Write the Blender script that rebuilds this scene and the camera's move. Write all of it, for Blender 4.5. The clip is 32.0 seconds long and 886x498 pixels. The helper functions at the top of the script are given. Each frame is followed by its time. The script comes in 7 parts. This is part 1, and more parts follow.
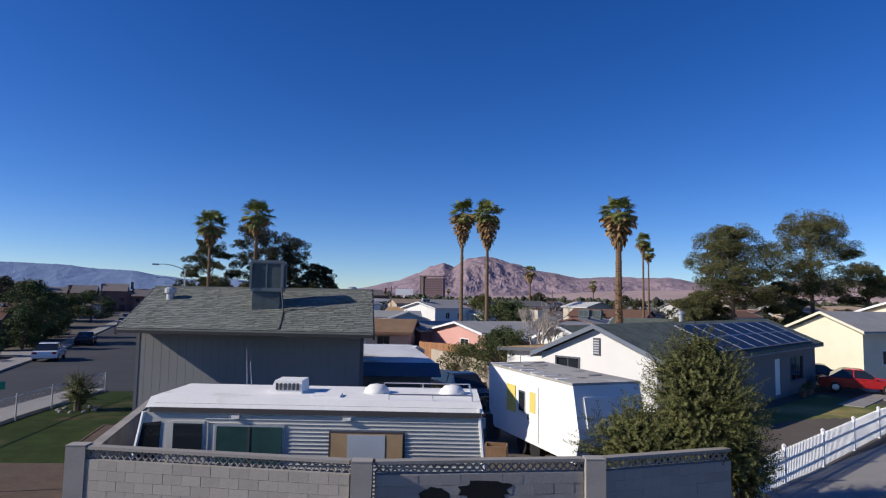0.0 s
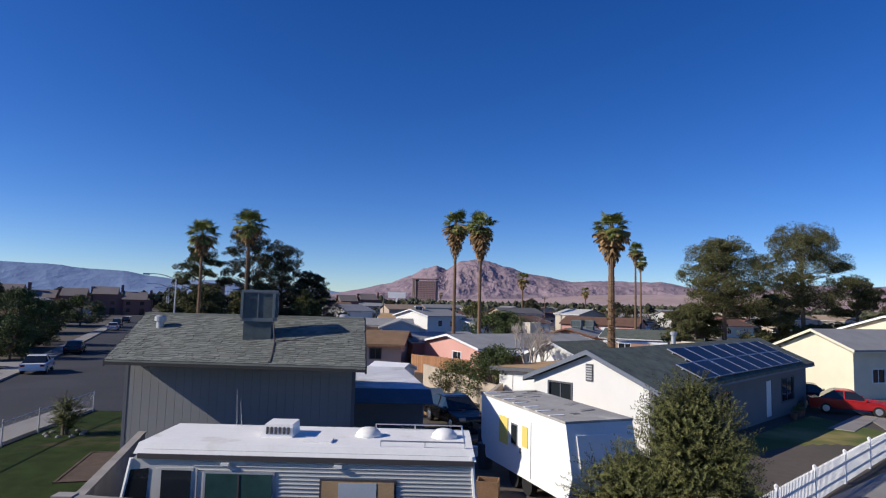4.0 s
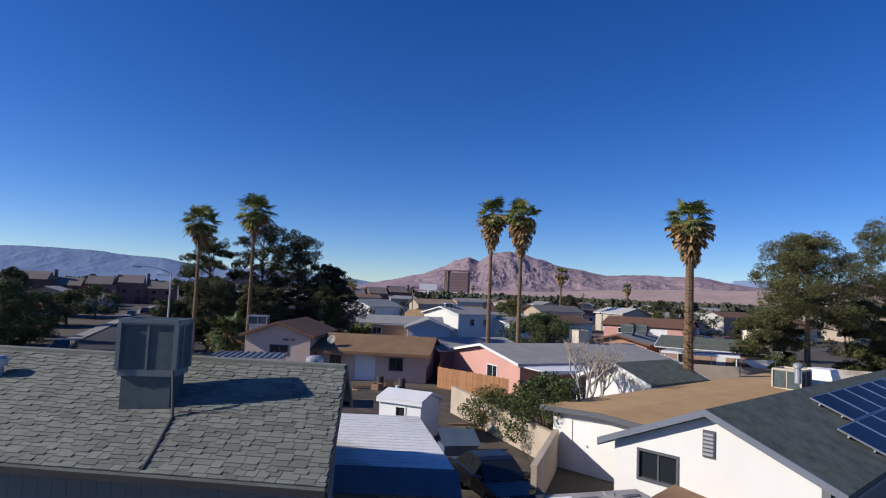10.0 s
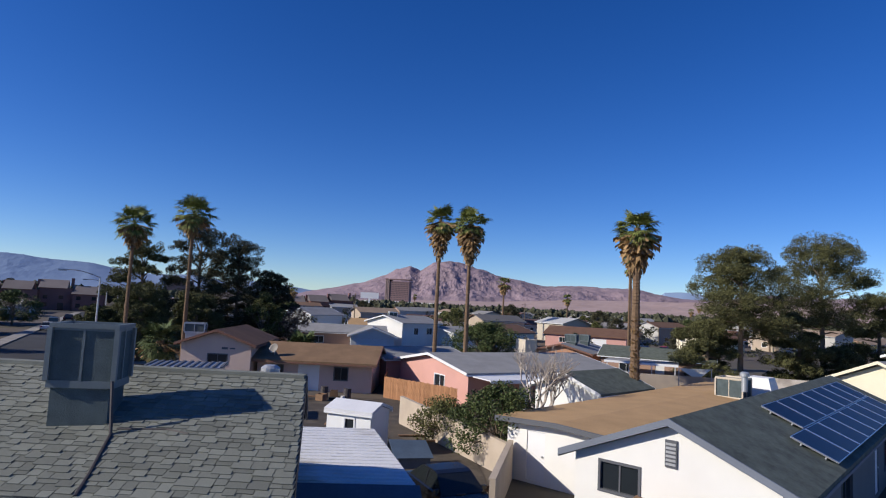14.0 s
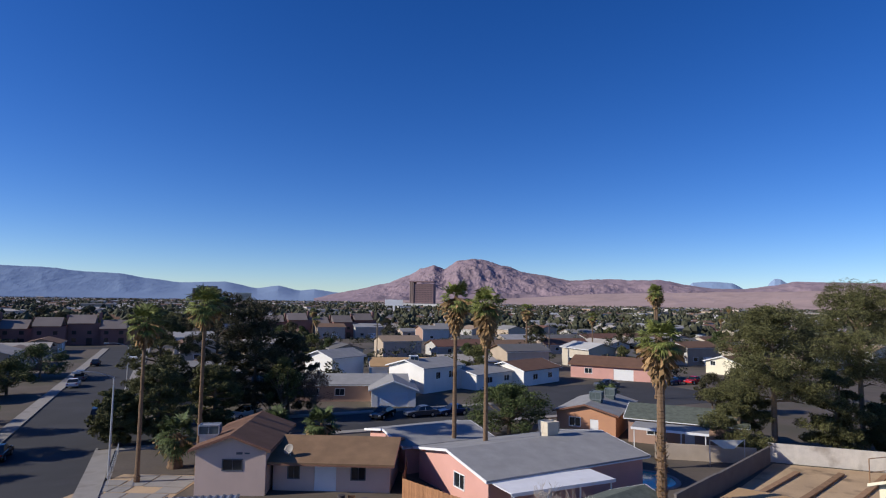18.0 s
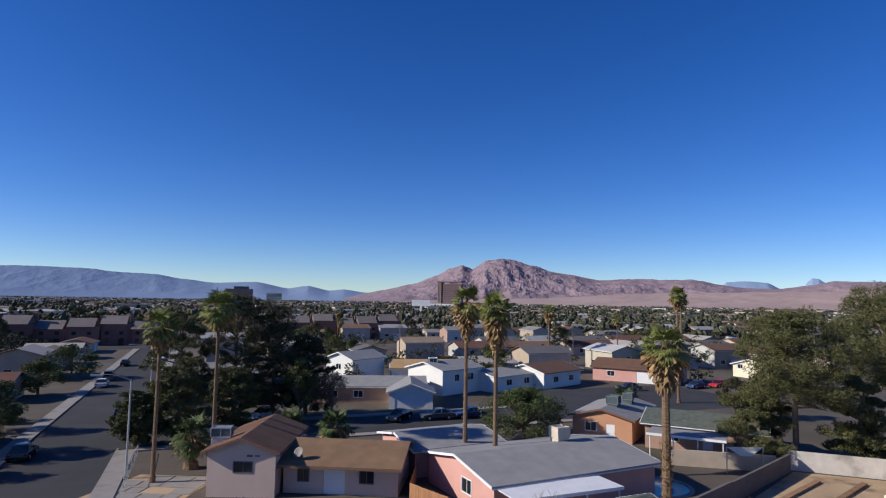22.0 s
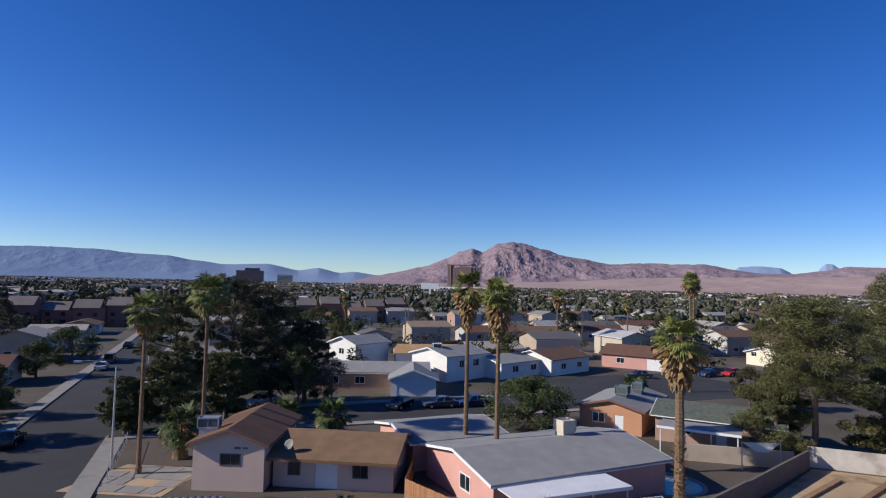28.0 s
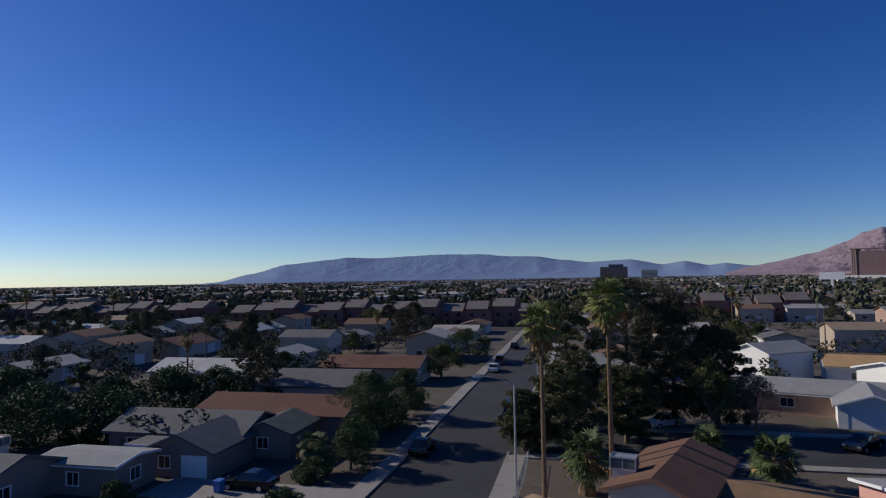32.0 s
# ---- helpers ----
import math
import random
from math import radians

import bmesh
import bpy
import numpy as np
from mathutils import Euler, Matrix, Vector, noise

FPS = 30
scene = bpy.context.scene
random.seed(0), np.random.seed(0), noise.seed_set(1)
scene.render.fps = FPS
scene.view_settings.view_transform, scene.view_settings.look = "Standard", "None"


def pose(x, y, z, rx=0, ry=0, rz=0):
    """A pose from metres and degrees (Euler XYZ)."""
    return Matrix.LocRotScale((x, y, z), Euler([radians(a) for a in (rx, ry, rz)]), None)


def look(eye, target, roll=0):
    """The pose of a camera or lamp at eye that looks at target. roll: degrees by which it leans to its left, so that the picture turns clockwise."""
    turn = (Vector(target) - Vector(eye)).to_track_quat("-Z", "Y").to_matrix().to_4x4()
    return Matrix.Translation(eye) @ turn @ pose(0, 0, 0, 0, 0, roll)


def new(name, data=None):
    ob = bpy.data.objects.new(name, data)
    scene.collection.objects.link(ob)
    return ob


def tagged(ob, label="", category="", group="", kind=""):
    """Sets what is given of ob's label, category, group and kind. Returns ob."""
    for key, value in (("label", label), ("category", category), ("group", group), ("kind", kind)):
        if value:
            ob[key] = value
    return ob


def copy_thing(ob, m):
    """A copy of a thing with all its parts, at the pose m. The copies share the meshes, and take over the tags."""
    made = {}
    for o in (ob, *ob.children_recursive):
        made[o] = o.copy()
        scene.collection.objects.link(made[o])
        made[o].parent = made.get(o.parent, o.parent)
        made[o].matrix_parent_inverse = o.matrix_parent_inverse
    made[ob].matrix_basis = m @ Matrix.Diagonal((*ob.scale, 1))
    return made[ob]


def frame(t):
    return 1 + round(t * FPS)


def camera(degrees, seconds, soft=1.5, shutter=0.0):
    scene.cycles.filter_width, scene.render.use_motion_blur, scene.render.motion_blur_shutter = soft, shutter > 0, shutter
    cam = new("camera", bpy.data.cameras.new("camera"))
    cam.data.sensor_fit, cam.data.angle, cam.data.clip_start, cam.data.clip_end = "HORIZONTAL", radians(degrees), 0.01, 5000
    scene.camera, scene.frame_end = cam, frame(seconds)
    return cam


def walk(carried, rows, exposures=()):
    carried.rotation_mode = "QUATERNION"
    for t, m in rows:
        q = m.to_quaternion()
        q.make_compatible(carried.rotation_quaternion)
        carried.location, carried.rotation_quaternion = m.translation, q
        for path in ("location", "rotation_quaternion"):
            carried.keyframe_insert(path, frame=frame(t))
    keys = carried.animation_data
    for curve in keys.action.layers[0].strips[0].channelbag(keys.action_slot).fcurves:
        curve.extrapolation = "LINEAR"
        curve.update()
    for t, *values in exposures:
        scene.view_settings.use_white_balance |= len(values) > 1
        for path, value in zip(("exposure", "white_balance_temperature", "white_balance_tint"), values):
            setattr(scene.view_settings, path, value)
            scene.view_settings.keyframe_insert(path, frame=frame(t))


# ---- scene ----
cam = camera(72.0, 32.0, soft=1.15)
PATH = [
    (0, (0.429, 13.296, 5.885), (0.332, 15.886, 6.1), 1.0),
    (0.5, (0.419, 13.27, 5.925), (0.305, 15.859, 6.146), 1.3),
    (1, (0.458, 13.337, 5.905), (0.274, 15.92, 6.132), 1.1),
    (1.5, (0.35, 13.358, 5.91), (0.156, 15.941, 6.136), 1.1),
    (2, (0.281, 13.369, 5.923), (0.127, 15.955, 6.145), 1.3),
    (2.5, (0.254, 13.263, 6.028), (0.172, 15.852, 6.25), 1.6),
    (3, (0.234, 13.425, 6.306), (0.231, 16.015, 6.533), 3.0),
    (3.5, (0.272, 13.351, 6.669), (0.246, 15.942, 6.895), 2.2),
    (5.5, (0.731, 13.295, 7.03), (0.577, 15.88, 7.259), 1.0),
    (6, (0.69, 13.563, 7.111), (0.534, 16.151, 7.31), 1.4),
    (6.5, (0.762, 13.983, 7.188), (0.599, 16.571, 7.357), 1.2),
    (7, (0.779, 15.085, 7.271), (0.607, 17.676, 7.418), 1.1),
    (7.5, (0.738, 16.212, 7.393), (0.558, 18.802, 7.523), 1.3),
    (8, (0.64, 17.459, 7.544), (0.452, 20.049, 7.666), 1.5),
    (8.5, (0.575, 18.811, 7.67), (0.38, 21.401, 7.787), 1.8),
    (9, (0.498, 20.509, 7.734), (0.277, 23.097, 7.855), 2.0),
    (9.5, (0.378, 21.866, 7.829), (0.166, 24.454, 7.963), 2.2),
    (10, (-0.001, 22.858, 7.865), (-0.205, 25.444, 8.05), 2.4),
    (10.5, (-0.108, 23.167, 7.909), (-0.355, 25.747, 8.129), 1.7),
    (11, (-0.229, 23.356, 7.875), (-0.463, 25.934, 8.113), 1.7),
    (11.5, (-0.372, 23.501, 7.844), (-0.554, 26.085, 8.083), 1.7),
    (12, (-0.599, 23.602, 7.803), (-0.663, 26.189, 8.048), 2.2),
    (12.5, (-0.676, 23.62, 7.761), (-0.714, 26.208, 8.007), 2.0),
    (13, (-0.543, 23.652, 7.683), (-0.642, 26.239, 7.927), 1.7),
    (13.5, (-0.585, 23.6, 7.665), (-0.61, 26.19, 7.901), 2.0),
    (14, (-0.627, 23.57, 7.756), (-0.585, 26.16, 7.991), 2.9),
    (14.5, (-0.602, 23.586, 8.489), (-0.625, 26.176, 8.724), 3.0),
    (16.5, (-0.502, 24.392, 14.487), (-0.572, 26.98, 14.719), 0.8),
    (17, (-0.627, 24.266, 15.191), (-0.588, 26.854, 15.422), 1.3),
    (17.5, (-0.474, 24.263, 15.501), (-0.467, 26.853, 15.73), 1.2),
    (18, (-0.053, 24.461, 15.653), (-0.109, 27.052, 15.873), 0.9),
    (18.5, (0.176, 24.561, 15.763), (0.147, 27.151, 15.991), 1.2),
    (19, (0.523, 24.773, 15.874), (0.426, 27.361, 16.101), 0.8),
    (19.5, (0.715, 24.986, 15.874), (0.588, 27.572, 16.106), 1.1),
    (20, (0.963, 25.055, 15.894), (0.797, 27.639, 16.128), 0.9),
    (20.5, (1.093, 24.764, 15.889), (0.962, 27.349, 16.13), 1.2),
    (21, (1.034, 24.441, 15.994), (0.958, 27.03, 16.234), 1.4),
    (21.5, (1.435, 24.297, 16.039), (1.369, 26.887, 16.271), 1.5),
    (22, (1.685, 24.495, 16.068), (1.508, 27.079, 16.286), 0.9),
    (22.5, (1.719, 24.51, 16.051), (1.473, 27.089, 16.267), 0.6),
    (23, (1.924, 24.492, 16.029), (1.681, 27.073, 16.246), 0.8),
    (23.5, (1.78, 24.166, 16.065), (1.643, 26.753, 16.284), 1.3),
    (24, (1.862, 23.791, 16.206), (1.808, 26.381, 16.424), 1.7),
    (24.5, (2.183, 23.867, 16.332), (2.139, 26.458, 16.545), 2.1),
    (25, (2.469, 24.266, 16.311), (2.284, 26.852, 16.519), 1.3),
    (25.5, (2.45, 24.486, 16.272), (2.24, 27.069, 16.478), 1.1),
    (27.5, (2.509, 26.65, 16.336), (2.283, 29.236, 16.487), 1.2),
    (28, (2.344, 27.664, 16.31), (2.124, 30.251, 16.455), 1.3),
    (28.5, (2.219, 28.73, 16.357), (1.997, 31.317, 16.496), 1.3),
    (29, (2.042, 30.027, 16.342), (1.827, 32.614, 16.48), 1.4),
    (29.5, (1.6, 31.203, 16.338), (1.401, 33.791, 16.478), 1.7),
    (29.8, (1.25, 32.15, 16.6), (0.985, 34.735, 16.735), 1.6),
    (29.9, (0.98, 32.85, 16.73), (0.6, 35.42, 16.86), 1.3),
    (30, (0.683, 33.423, 16.846), (0.084, 35.95, 16.969), 1.0),
    (30.5, (-1.29, 34.488, 17.003), (-2.808, 36.595, 17.132), -1.7),
    (31, (-2.828, 35.185, 16.76), (-4.519, 37.155, 16.897), -1.5),
    (31.5, (-3.879, 35.999, 16.787), (-5.514, 38.016, 16.92), -1.5),
    (32, (-4.687, 36.984, 16.837), (-6.282, 39.034, 16.96), -1.0),
]
walk(cam, [(t, look(eye, target, roll)) for t, eye, target, roll in PATH],
     [(0, 0.0), (29.7, 0.0), (30.6, -0.55), (32, -0.55)])

# ---- world and light ----
world = bpy.data.worlds.new("sky")
scene.world = world
world.use_nodes = True
wn = world.node_tree
sky = wn.nodes.new("ShaderNodeTexSky")
sky.sky_type = "NISHITA"
sky.sun_disc = False
sky.sun_elevation = radians(28)
sky.sun_rotation = radians(-105)
sky.altitude = 2500
sky.air_density = 1.0
sky.dust_density = 1.3
sky.ozone_density = 4.5
wn.nodes["Background"].inputs["Strength"].default_value = 0.125
sat = wn.nodes.new("ShaderNodeHueSaturation")
sat.inputs["Saturation"].default_value = 1.26
sat.inputs["Hue"].default_value = 0.516
wn.links.new(sky.outputs[0], sat.inputs["Color"])
wn.links.new(sat.outputs[0], wn.nodes["Background"].inputs["Color"])
sun_data = bpy.data.lights.new("sun", "SUN")
sun_data.energy, sun_data.angle, sun_data.color = 5.0, radians(0.5), (1.0, 0.93, 0.82)
sun = new("sun", sun_data)
sun.matrix_world = look((-60, -16, 33), (0, 0, 0))

# ---- materials ----
MATS = {}


def material(name, color, rough=0.85, var=0.25, scale=3.0, fine=40.0, bump=0.15, metal=0.0, rnd=0.0, island=0.0, stain=None, wave=None, spec=0.3, pal=None):
    """A procedural surface: a base colour that varies at two scales, with fine relief. pal: colours of which each piece takes one."""
    if name in MATS:
        return MATS[name]
    m = bpy.data.materials.new(name)
    m.use_nodes = True
    nt = m.node_tree
    n, l = nt.nodes, nt.links
    b = n["Principled BSDF"]
    b.inputs["Roughness"].default_value = rough
    b.inputs["Metallic"].default_value = metal
    b.inputs["Specular IOR Level"].default_value = spec
    tc = n.new("ShaderNodeTexCoord")
    big = n.new("ShaderNodeTexNoise")
    big.inputs["Scale"].default_value = 1.0 / scale
    big.inputs["Detail"].default_value = 5
    l.new(tc.outputs["Object"], big.inputs["Vector"])
    small = n.new("ShaderNodeTexNoise")
    small.inputs["Scale"].default_value = fine
    small.inputs["Detail"].default_value = 3
    l.new(tc.outputs["Object"], small.inputs["Vector"])
    mix = n.new("ShaderNodeMath")
    mix.operation = "MULTIPLY_ADD"
    mix.inputs[1].default_value = 0.65
    l.new(big.outputs["Fac"], mix.inputs[0])
    half = n.new("ShaderNodeMath")
    half.operation = "MULTIPLY"
    half.inputs[1].default_value = 0.35
    l.new(small.outputs["Fac"], half.inputs[0])
    l.new(half.outputs[0], mix.inputs[2])
    last = mix.outputs[0]
    pick = None
    if rnd or island:
        oi = n.new("ShaderNodeObjectInfo")
        gi = n.new("ShaderNodeNewGeometry")
        pick = src = oi.outputs["Random"] if rnd else gi.outputs["Random Per Island"]
        amt = rnd or island
        r1 = n.new("ShaderNodeMath")
        r1.operation = "MULTIPLY_ADD"
        r1.inputs[1].default_value = amt
        r1.inputs[2].default_value = -amt / 2
        l.new(src, r1.inputs[0])
        r2 = n.new("ShaderNodeMath")
        r2.operation = "ADD"
        l.new(r1.outputs[0], r2.inputs[0])
        l.new(last, r2.inputs[1])
        last = r2.outputs[0]
    ramp = n.new("ShaderNodeValToRGB")
    c = color
    ramp.color_ramp.elements[0].position = 0.25
    ramp.color_ramp.elements[1].position = 0.75
    ramp.color_ramp.elements[0].color = (*[max(0, k * (1 - var)) for k in c], 1)
    ramp.color_ramp.elements[1].color = (*[min(0.95, k * (1 + var)) for k in c], 1)
    l.new(last, ramp.inputs[0])
    out = ramp.outputs[0]
    if pal:
        ch = n.new("ShaderNodeValToRGB")
        ch.color_ramp.interpolation = "CONSTANT"
        while len(ch.color_ramp.elements) < len(pal):
            ch.color_ramp.elements.new(1.0)
        for k, tone in enumerate(pal):
            ch.color_ramp.elements[k].position = k / len(pal)
            ch.color_ramp.elements[k].color = (*tone, 1)
        l.new(pick, ch.inputs[0])
        by = n.new("ShaderNodeMix")
        by.data_type, by.blend_type = "RGBA", "MULTIPLY"
        by.inputs["Factor"].default_value = 1.0
        l.new(ch.outputs[0], by.inputs["A"])
        l.new(out, by.inputs["B"])
        out = by.outputs["Result"]
    if stain:
        st = n.new("ShaderNodeTexNoise")
        st.inputs["Scale"].default_value = stain[1]
        st.inputs["Detail"].default_value = 6
        l.new(tc.outputs["Object"], st.inputs["Vector"])
        sr = n.new("ShaderNodeValToRGB")
        sr.color_ramp.elements[0].position = stain[2]
        sr.color_ramp.elements[1].position = stain[2] + 0.12
        l.new(st.outputs["Fac"], sr.inputs[0])
        mx = n.new("ShaderNodeMix")
        mx.data_type = "RGBA"
        l.new(sr.outputs[0], mx.inputs["Factor"])
        l.new(out, mx.inputs["A"])
        mx.inputs["B"].default_value = (*stain[0], 1)
        out = mx.outputs["Result"]
    l.new(out, b.inputs["Base Color"])
    if bump:
        bp = n.new("ShaderNodeBump")
        bp.inputs["Strength"].default_value = bump
        bp.inputs["Distance"].default_value = 0.02
        l.new(small.outputs["Fac"], bp.inputs["Height"])
        l.new(bp.outputs[0], b.inputs["Normal"])
    MATS[name] = m
    return m


SAND = material("desert_soil", (0.11, 0.09, 0.074), 0.95, 0.3, 6, 3, 0.3, stain=((0.085, 0.075, 0.055), 0.06, 0.5))
DIRT = material("tan_dirt", (0.45, 0.32, 0.20), 0.95, 0.25, 3, 8, 0.4, stain=((0.24, 0.17, 0.11), 0.3, 0.55))
LAWN = material("lawn_grass", (0.030, 0.046, 0.011), 0.95, 0.55, 0.9, 30, 1.0, stain=((0.085, 0.066, 0.036), 0.55, 0.6), spec=0.1)
ASPHALT = material("asphalt", (0.042, 0.042, 0.045), 0.9, 0.2, 5, 30, 0.2, stain=((0.05, 0.05, 0.055), 0.15, 0.52))
CONCRETE = material("concrete", (0.28, 0.26, 0.238), 0.9, 0.18, 2, 20, 0.15, stain=((0.23, 0.21, 0.19), 0.5, 0.55))
BLOCK = material("cinder_block", (0.34, 0.31, 0.28), 0.95, 0.2, 0.7, 25, 0.25, rnd=0.2, stain=((0.25, 0.23, 0.21), 0.8, 0.56))
BLOCK_TAN = material("tan_block", (0.45, 0.37, 0.29), 0.95, 0.15, 1, 25, 0.4, rnd=0.2)
BLOCK_PALE = material("whitewashed_block", (0.58, 0.54, 0.49), 0.95, 0.2, 0.8, 20, 0.3, stain=((0.36, 0.32, 0.28), 0.4, 0.55))
BLOCK_DARK = material("dark_block_wall", (0.16, 0.14, 0.13), 0.95, 0.2, 1, 25, 0.4)
LAWN_FRONT = material("front_lawn_grass", (0.10, 0.125, 0.028), 0.9, 0.3, 1.2, 25, 0.6, stain=((0.42, 0.31, 0.12), 0.12, 0.55))
PILASTER = material("smooth_block_render", (0.32, 0.295, 0.27), 0.95, 0.2, 0.6, 40, 0.12)
STUCCO_ROSE = material("dull_rose_stucco", (0.24, 0.18, 0.17), 0.9, 0.12, 1.5, 60, 0.2)
ROOF_ASH = material("ash_grey_roofing", (0.135, 0.13, 0.132), 0.95, 0.2, 1.2, 14, 0.3)
STUCCO_GREY = material("grey_board", (0.21, 0.21, 0.212), 0.85, 0.1, 1.5, 30, 0.15)
STUCCO_WHITE = material("white_stucco", (0.75, 0.735, 0.70), 0.9, 0.08, 1.5, 60, 0.2)
STUCCO_PINK = material("pink_stucco", (0.60, 0.33, 0.28), 0.9, 0.1, 1.5, 60, 0.2)
STUCCO_MAUVE = material("pale_mauve_stucco", (0.61, 0.46, 0.385), 0.9, 0.1, 1.5, 60, 0.2)
STUCCO_CREAM = material("cream_stucco", (0.72, 0.66, 0.5), 0.9, 0.1, 1.5, 60, 0.2)
STUCCO_ORANGE = material("orange_stucco", (0.52, 0.27, 0.16), 0.9, 0.1, 1.5, 60, 0.2)
STUCCO_ANY = material("house_stucco", (0.7, 0.7, 0.7), 0.9, 0.15, 2, 60, 0.2, rnd=0.2, pal=[(0.72, 0.70, 0.66), (0.62, 0.50, 0.38), (0.70, 0.62, 0.50), (0.55, 0.36, 0.28), (0.75, 0.74, 0.72), (0.50, 0.42, 0.34), (0.68, 0.55, 0.46), (0.60, 0.58, 0.55)])
SLATE_SOUTH = material("slate_south_stucco", (0.165, 0.17, 0.18), 0.9, 0.1, 1.5, 60, 0.2)
SHINGLE_GREY = material("grey_shingle", (0.175, 0.183, 0.16), 0.95, 0.3, 0.9, 60, 0.4, island=0.35)
SHINGLE_PIECE = material("grey_shingle_piece", (0.175, 0.183, 0.16), 0.95, 0.3, 0.9, 60, 0.4, rnd=0.35)
SHINGLE_DARK = material("dark_grey_shingle", (0.105, 0.12, 0.10), 0.95, 0.5, 0.5, 9, 0.6)
ROOF_GREY = material("pale_grey_roofing", (0.275, 0.27, 0.268), 0.95, 0.2, 1.2, 14, 0.3)
ROOF_BROWN = material("brown_shingle", (0.15, 0.082, 0.054), 0.95, 0.25, 1.2, 12, 0.4)
ROOF_UMBER = material("faded_tan_brown_shingle", (0.21, 0.13, 0.075), 0.95, 0.3, 1.2, 12, 0.4)
ROOF_TAN = material("tan_roll_roofing", (0.44, 0.28, 0.14), 0.95, 0.2, 1.5, 14, 0.3)
ROOF_ANY = material("house_roofing", (0.8, 0.8, 0.8), 0.95, 0.2, 3, 14, 0.3, rnd=0.2, pal=[(0.42, 0.41, 0.41), (0.20, 0.115, 0.075), (0.30, 0.29, 0.285), (0.55, 0.54, 0.53), (0.24, 0.15, 0.10), (0.16, 0.155, 0.155), (0.34, 0.25, 0.18), (0.44, 0.40, 0.36), (0.18, 0.09, 0.065)])
ROOF_RED = material("red_brown_roofing", (0.14, 0.068, 0.05), 0.95, 0.25, 3, 14, 0.3, rnd=0.3)
ROOF_WHITE = material("white_metal_roof", (0.68, 0.68, 0.7), 0.6, 0.12, 1, 12, 0.1, stain=((0.5, 0.47, 0.43), 0.4, 0.58))
TRIM_WHITE = material("white_trim_paint", (0.75, 0.75, 0.75), 0.6, 0.06, 1, 30, 0.05)
TRIM_DARK = material("dark_trim_paint", (0.10, 0.105, 0.12), 0.6, 0.1, 1, 30, 0.05)
TRIM_BROWN = material("brown_trim_paint", (0.20, 0.10, 0.07), 0.7, 0.1, 1, 30, 0.05)
GLASS = material("window_glass", (0.02, 0.025, 0.03), 0.08, 0.1, 1, 5, 0, spec=0.7)
SHADED_YARD_SOIL = material("shaded_yard_soil", (0.075, 0.062, 0.05), 0.95, 0.4, 1.2, 8, 0.5, stain=((0.13, 0.105, 0.08), 0.5, 0.56))
TRIM_BLACK = material("weathered_black_trim", (0.03, 0.03, 0.033), 0.7, 0.15, 1, 30, 0.05)
GLASS_CAR = material("tinted_glass", (0.015, 0.018, 0.02), 0.05, 0.1, 1, 5, 0, spec=0.7)
CHROME = material("bright_metal", (0.6, 0.6, 0.62), 0.3, 0.1, 1, 20, 0.02, metal=0.9)
STEEL = material("galvanised_steel", (0.45, 0.46, 0.48), 0.5, 0.15, 0.6, 20, 0.05, metal=0.6)
COOLER = material("grey_cooler_steel", (0.16, 0.19, 0.20), 0.6, 0.15, 0.8, 15, 0.08, metal=0.2)
COOLER_PAD = material("cooler_pad", (0.085, 0.11, 0.115), 0.95, 0.3, 0.3, 60, 0.6)
COOLER_TAN = material("tan_cooler_steel", (0.55, 0.48, 0.38), 0.6, 0.15, 0.8, 15, 0.08)
SOLAR = material("solar_cell", (0.010, 0.014, 0.032), 0.4, 0.2, 0.5, 20, 0, spec=0.25)
RUBBER = material("tyre_rubber", (0.02, 0.02, 0.02), 0.9, 0.2, 0.5, 30, 0.1)
RV_WHITE = material("rv_white_roof", (0.80, 0.78, 0.74), 0.7, 0.08, 0.8, 12, 0.08, stain=((0.62, 0.58, 0.5), 0.9, 0.62))
RV_SIDE = material("rv_grey_siding", (0.50, 0.49, 0.455), 0.5, 0.1, 1.0, 20, 0.05)
RV_DARK = material("rv_dark_stripe", (0.07, 0.06, 0.06), 0.6, 0.1, 1, 20, 0.05)
PLY = material("plywood", (0.42, 0.28, 0.15), 0.85, 0.2, 0.4, 20, 0.2)
TRAILER_WHITE = material("trailer_white_paint", (0.80, 0.80, 0.79), 0.6, 0.06, 1, 15, 0.05)
TRAILER_ROOF = material("weathered_trailer_roof", (0.36, 0.34, 0.31), 0.95, 0.25, 0.8, 8, 0.4, stain=((0.62, 0.60, 0.56), 0.6, 0.6))
YELLOW = material("yellow_panel", (0.72, 0.58, 0.16), 0.6, 0.1, 1, 20, 0.05)
WOOD = material("weathered_wood", (0.28, 0.17, 0.10), 0.9, 0.3, 0.5, 25, 0.3, rnd=0.3)
WOOD_RED = material("orange_fence_wood", (0.36, 0.18, 0.09), 0.9, 0.25, 0.5, 25, 0.3, rnd=0.35)
BARK = material("tree_bark", (0.16, 0.12, 0.085), 0.95, 0.35, 0.3, 14, 0.8)
BARK_PALM = material("palm_trunk", (0.17, 0.11, 0.068), 0.95, 0.35, 0.25, 10, 0.9)
BARK_PALE = material("pale_dead_wood", (0.42, 0.36, 0.31), 0.95, 0.2, 0.3, 14, 0.5)
FROND = material("palm_frond", (0.165, 0.185, 0.05), 0.7, 0.4, 0.4, 8, 0.1, island=0.7)
FROND_DARK = material("dark_palm_frond", (0.07, 0.095, 0.032), 0.7, 0.4, 0.4, 8, 0.1, island=0.6)
FROND_DEAD = material("dead_palm_frond", (0.30, 0.19, 0.09), 0.9, 0.35, 0.4, 8, 0.1, island=0.7)
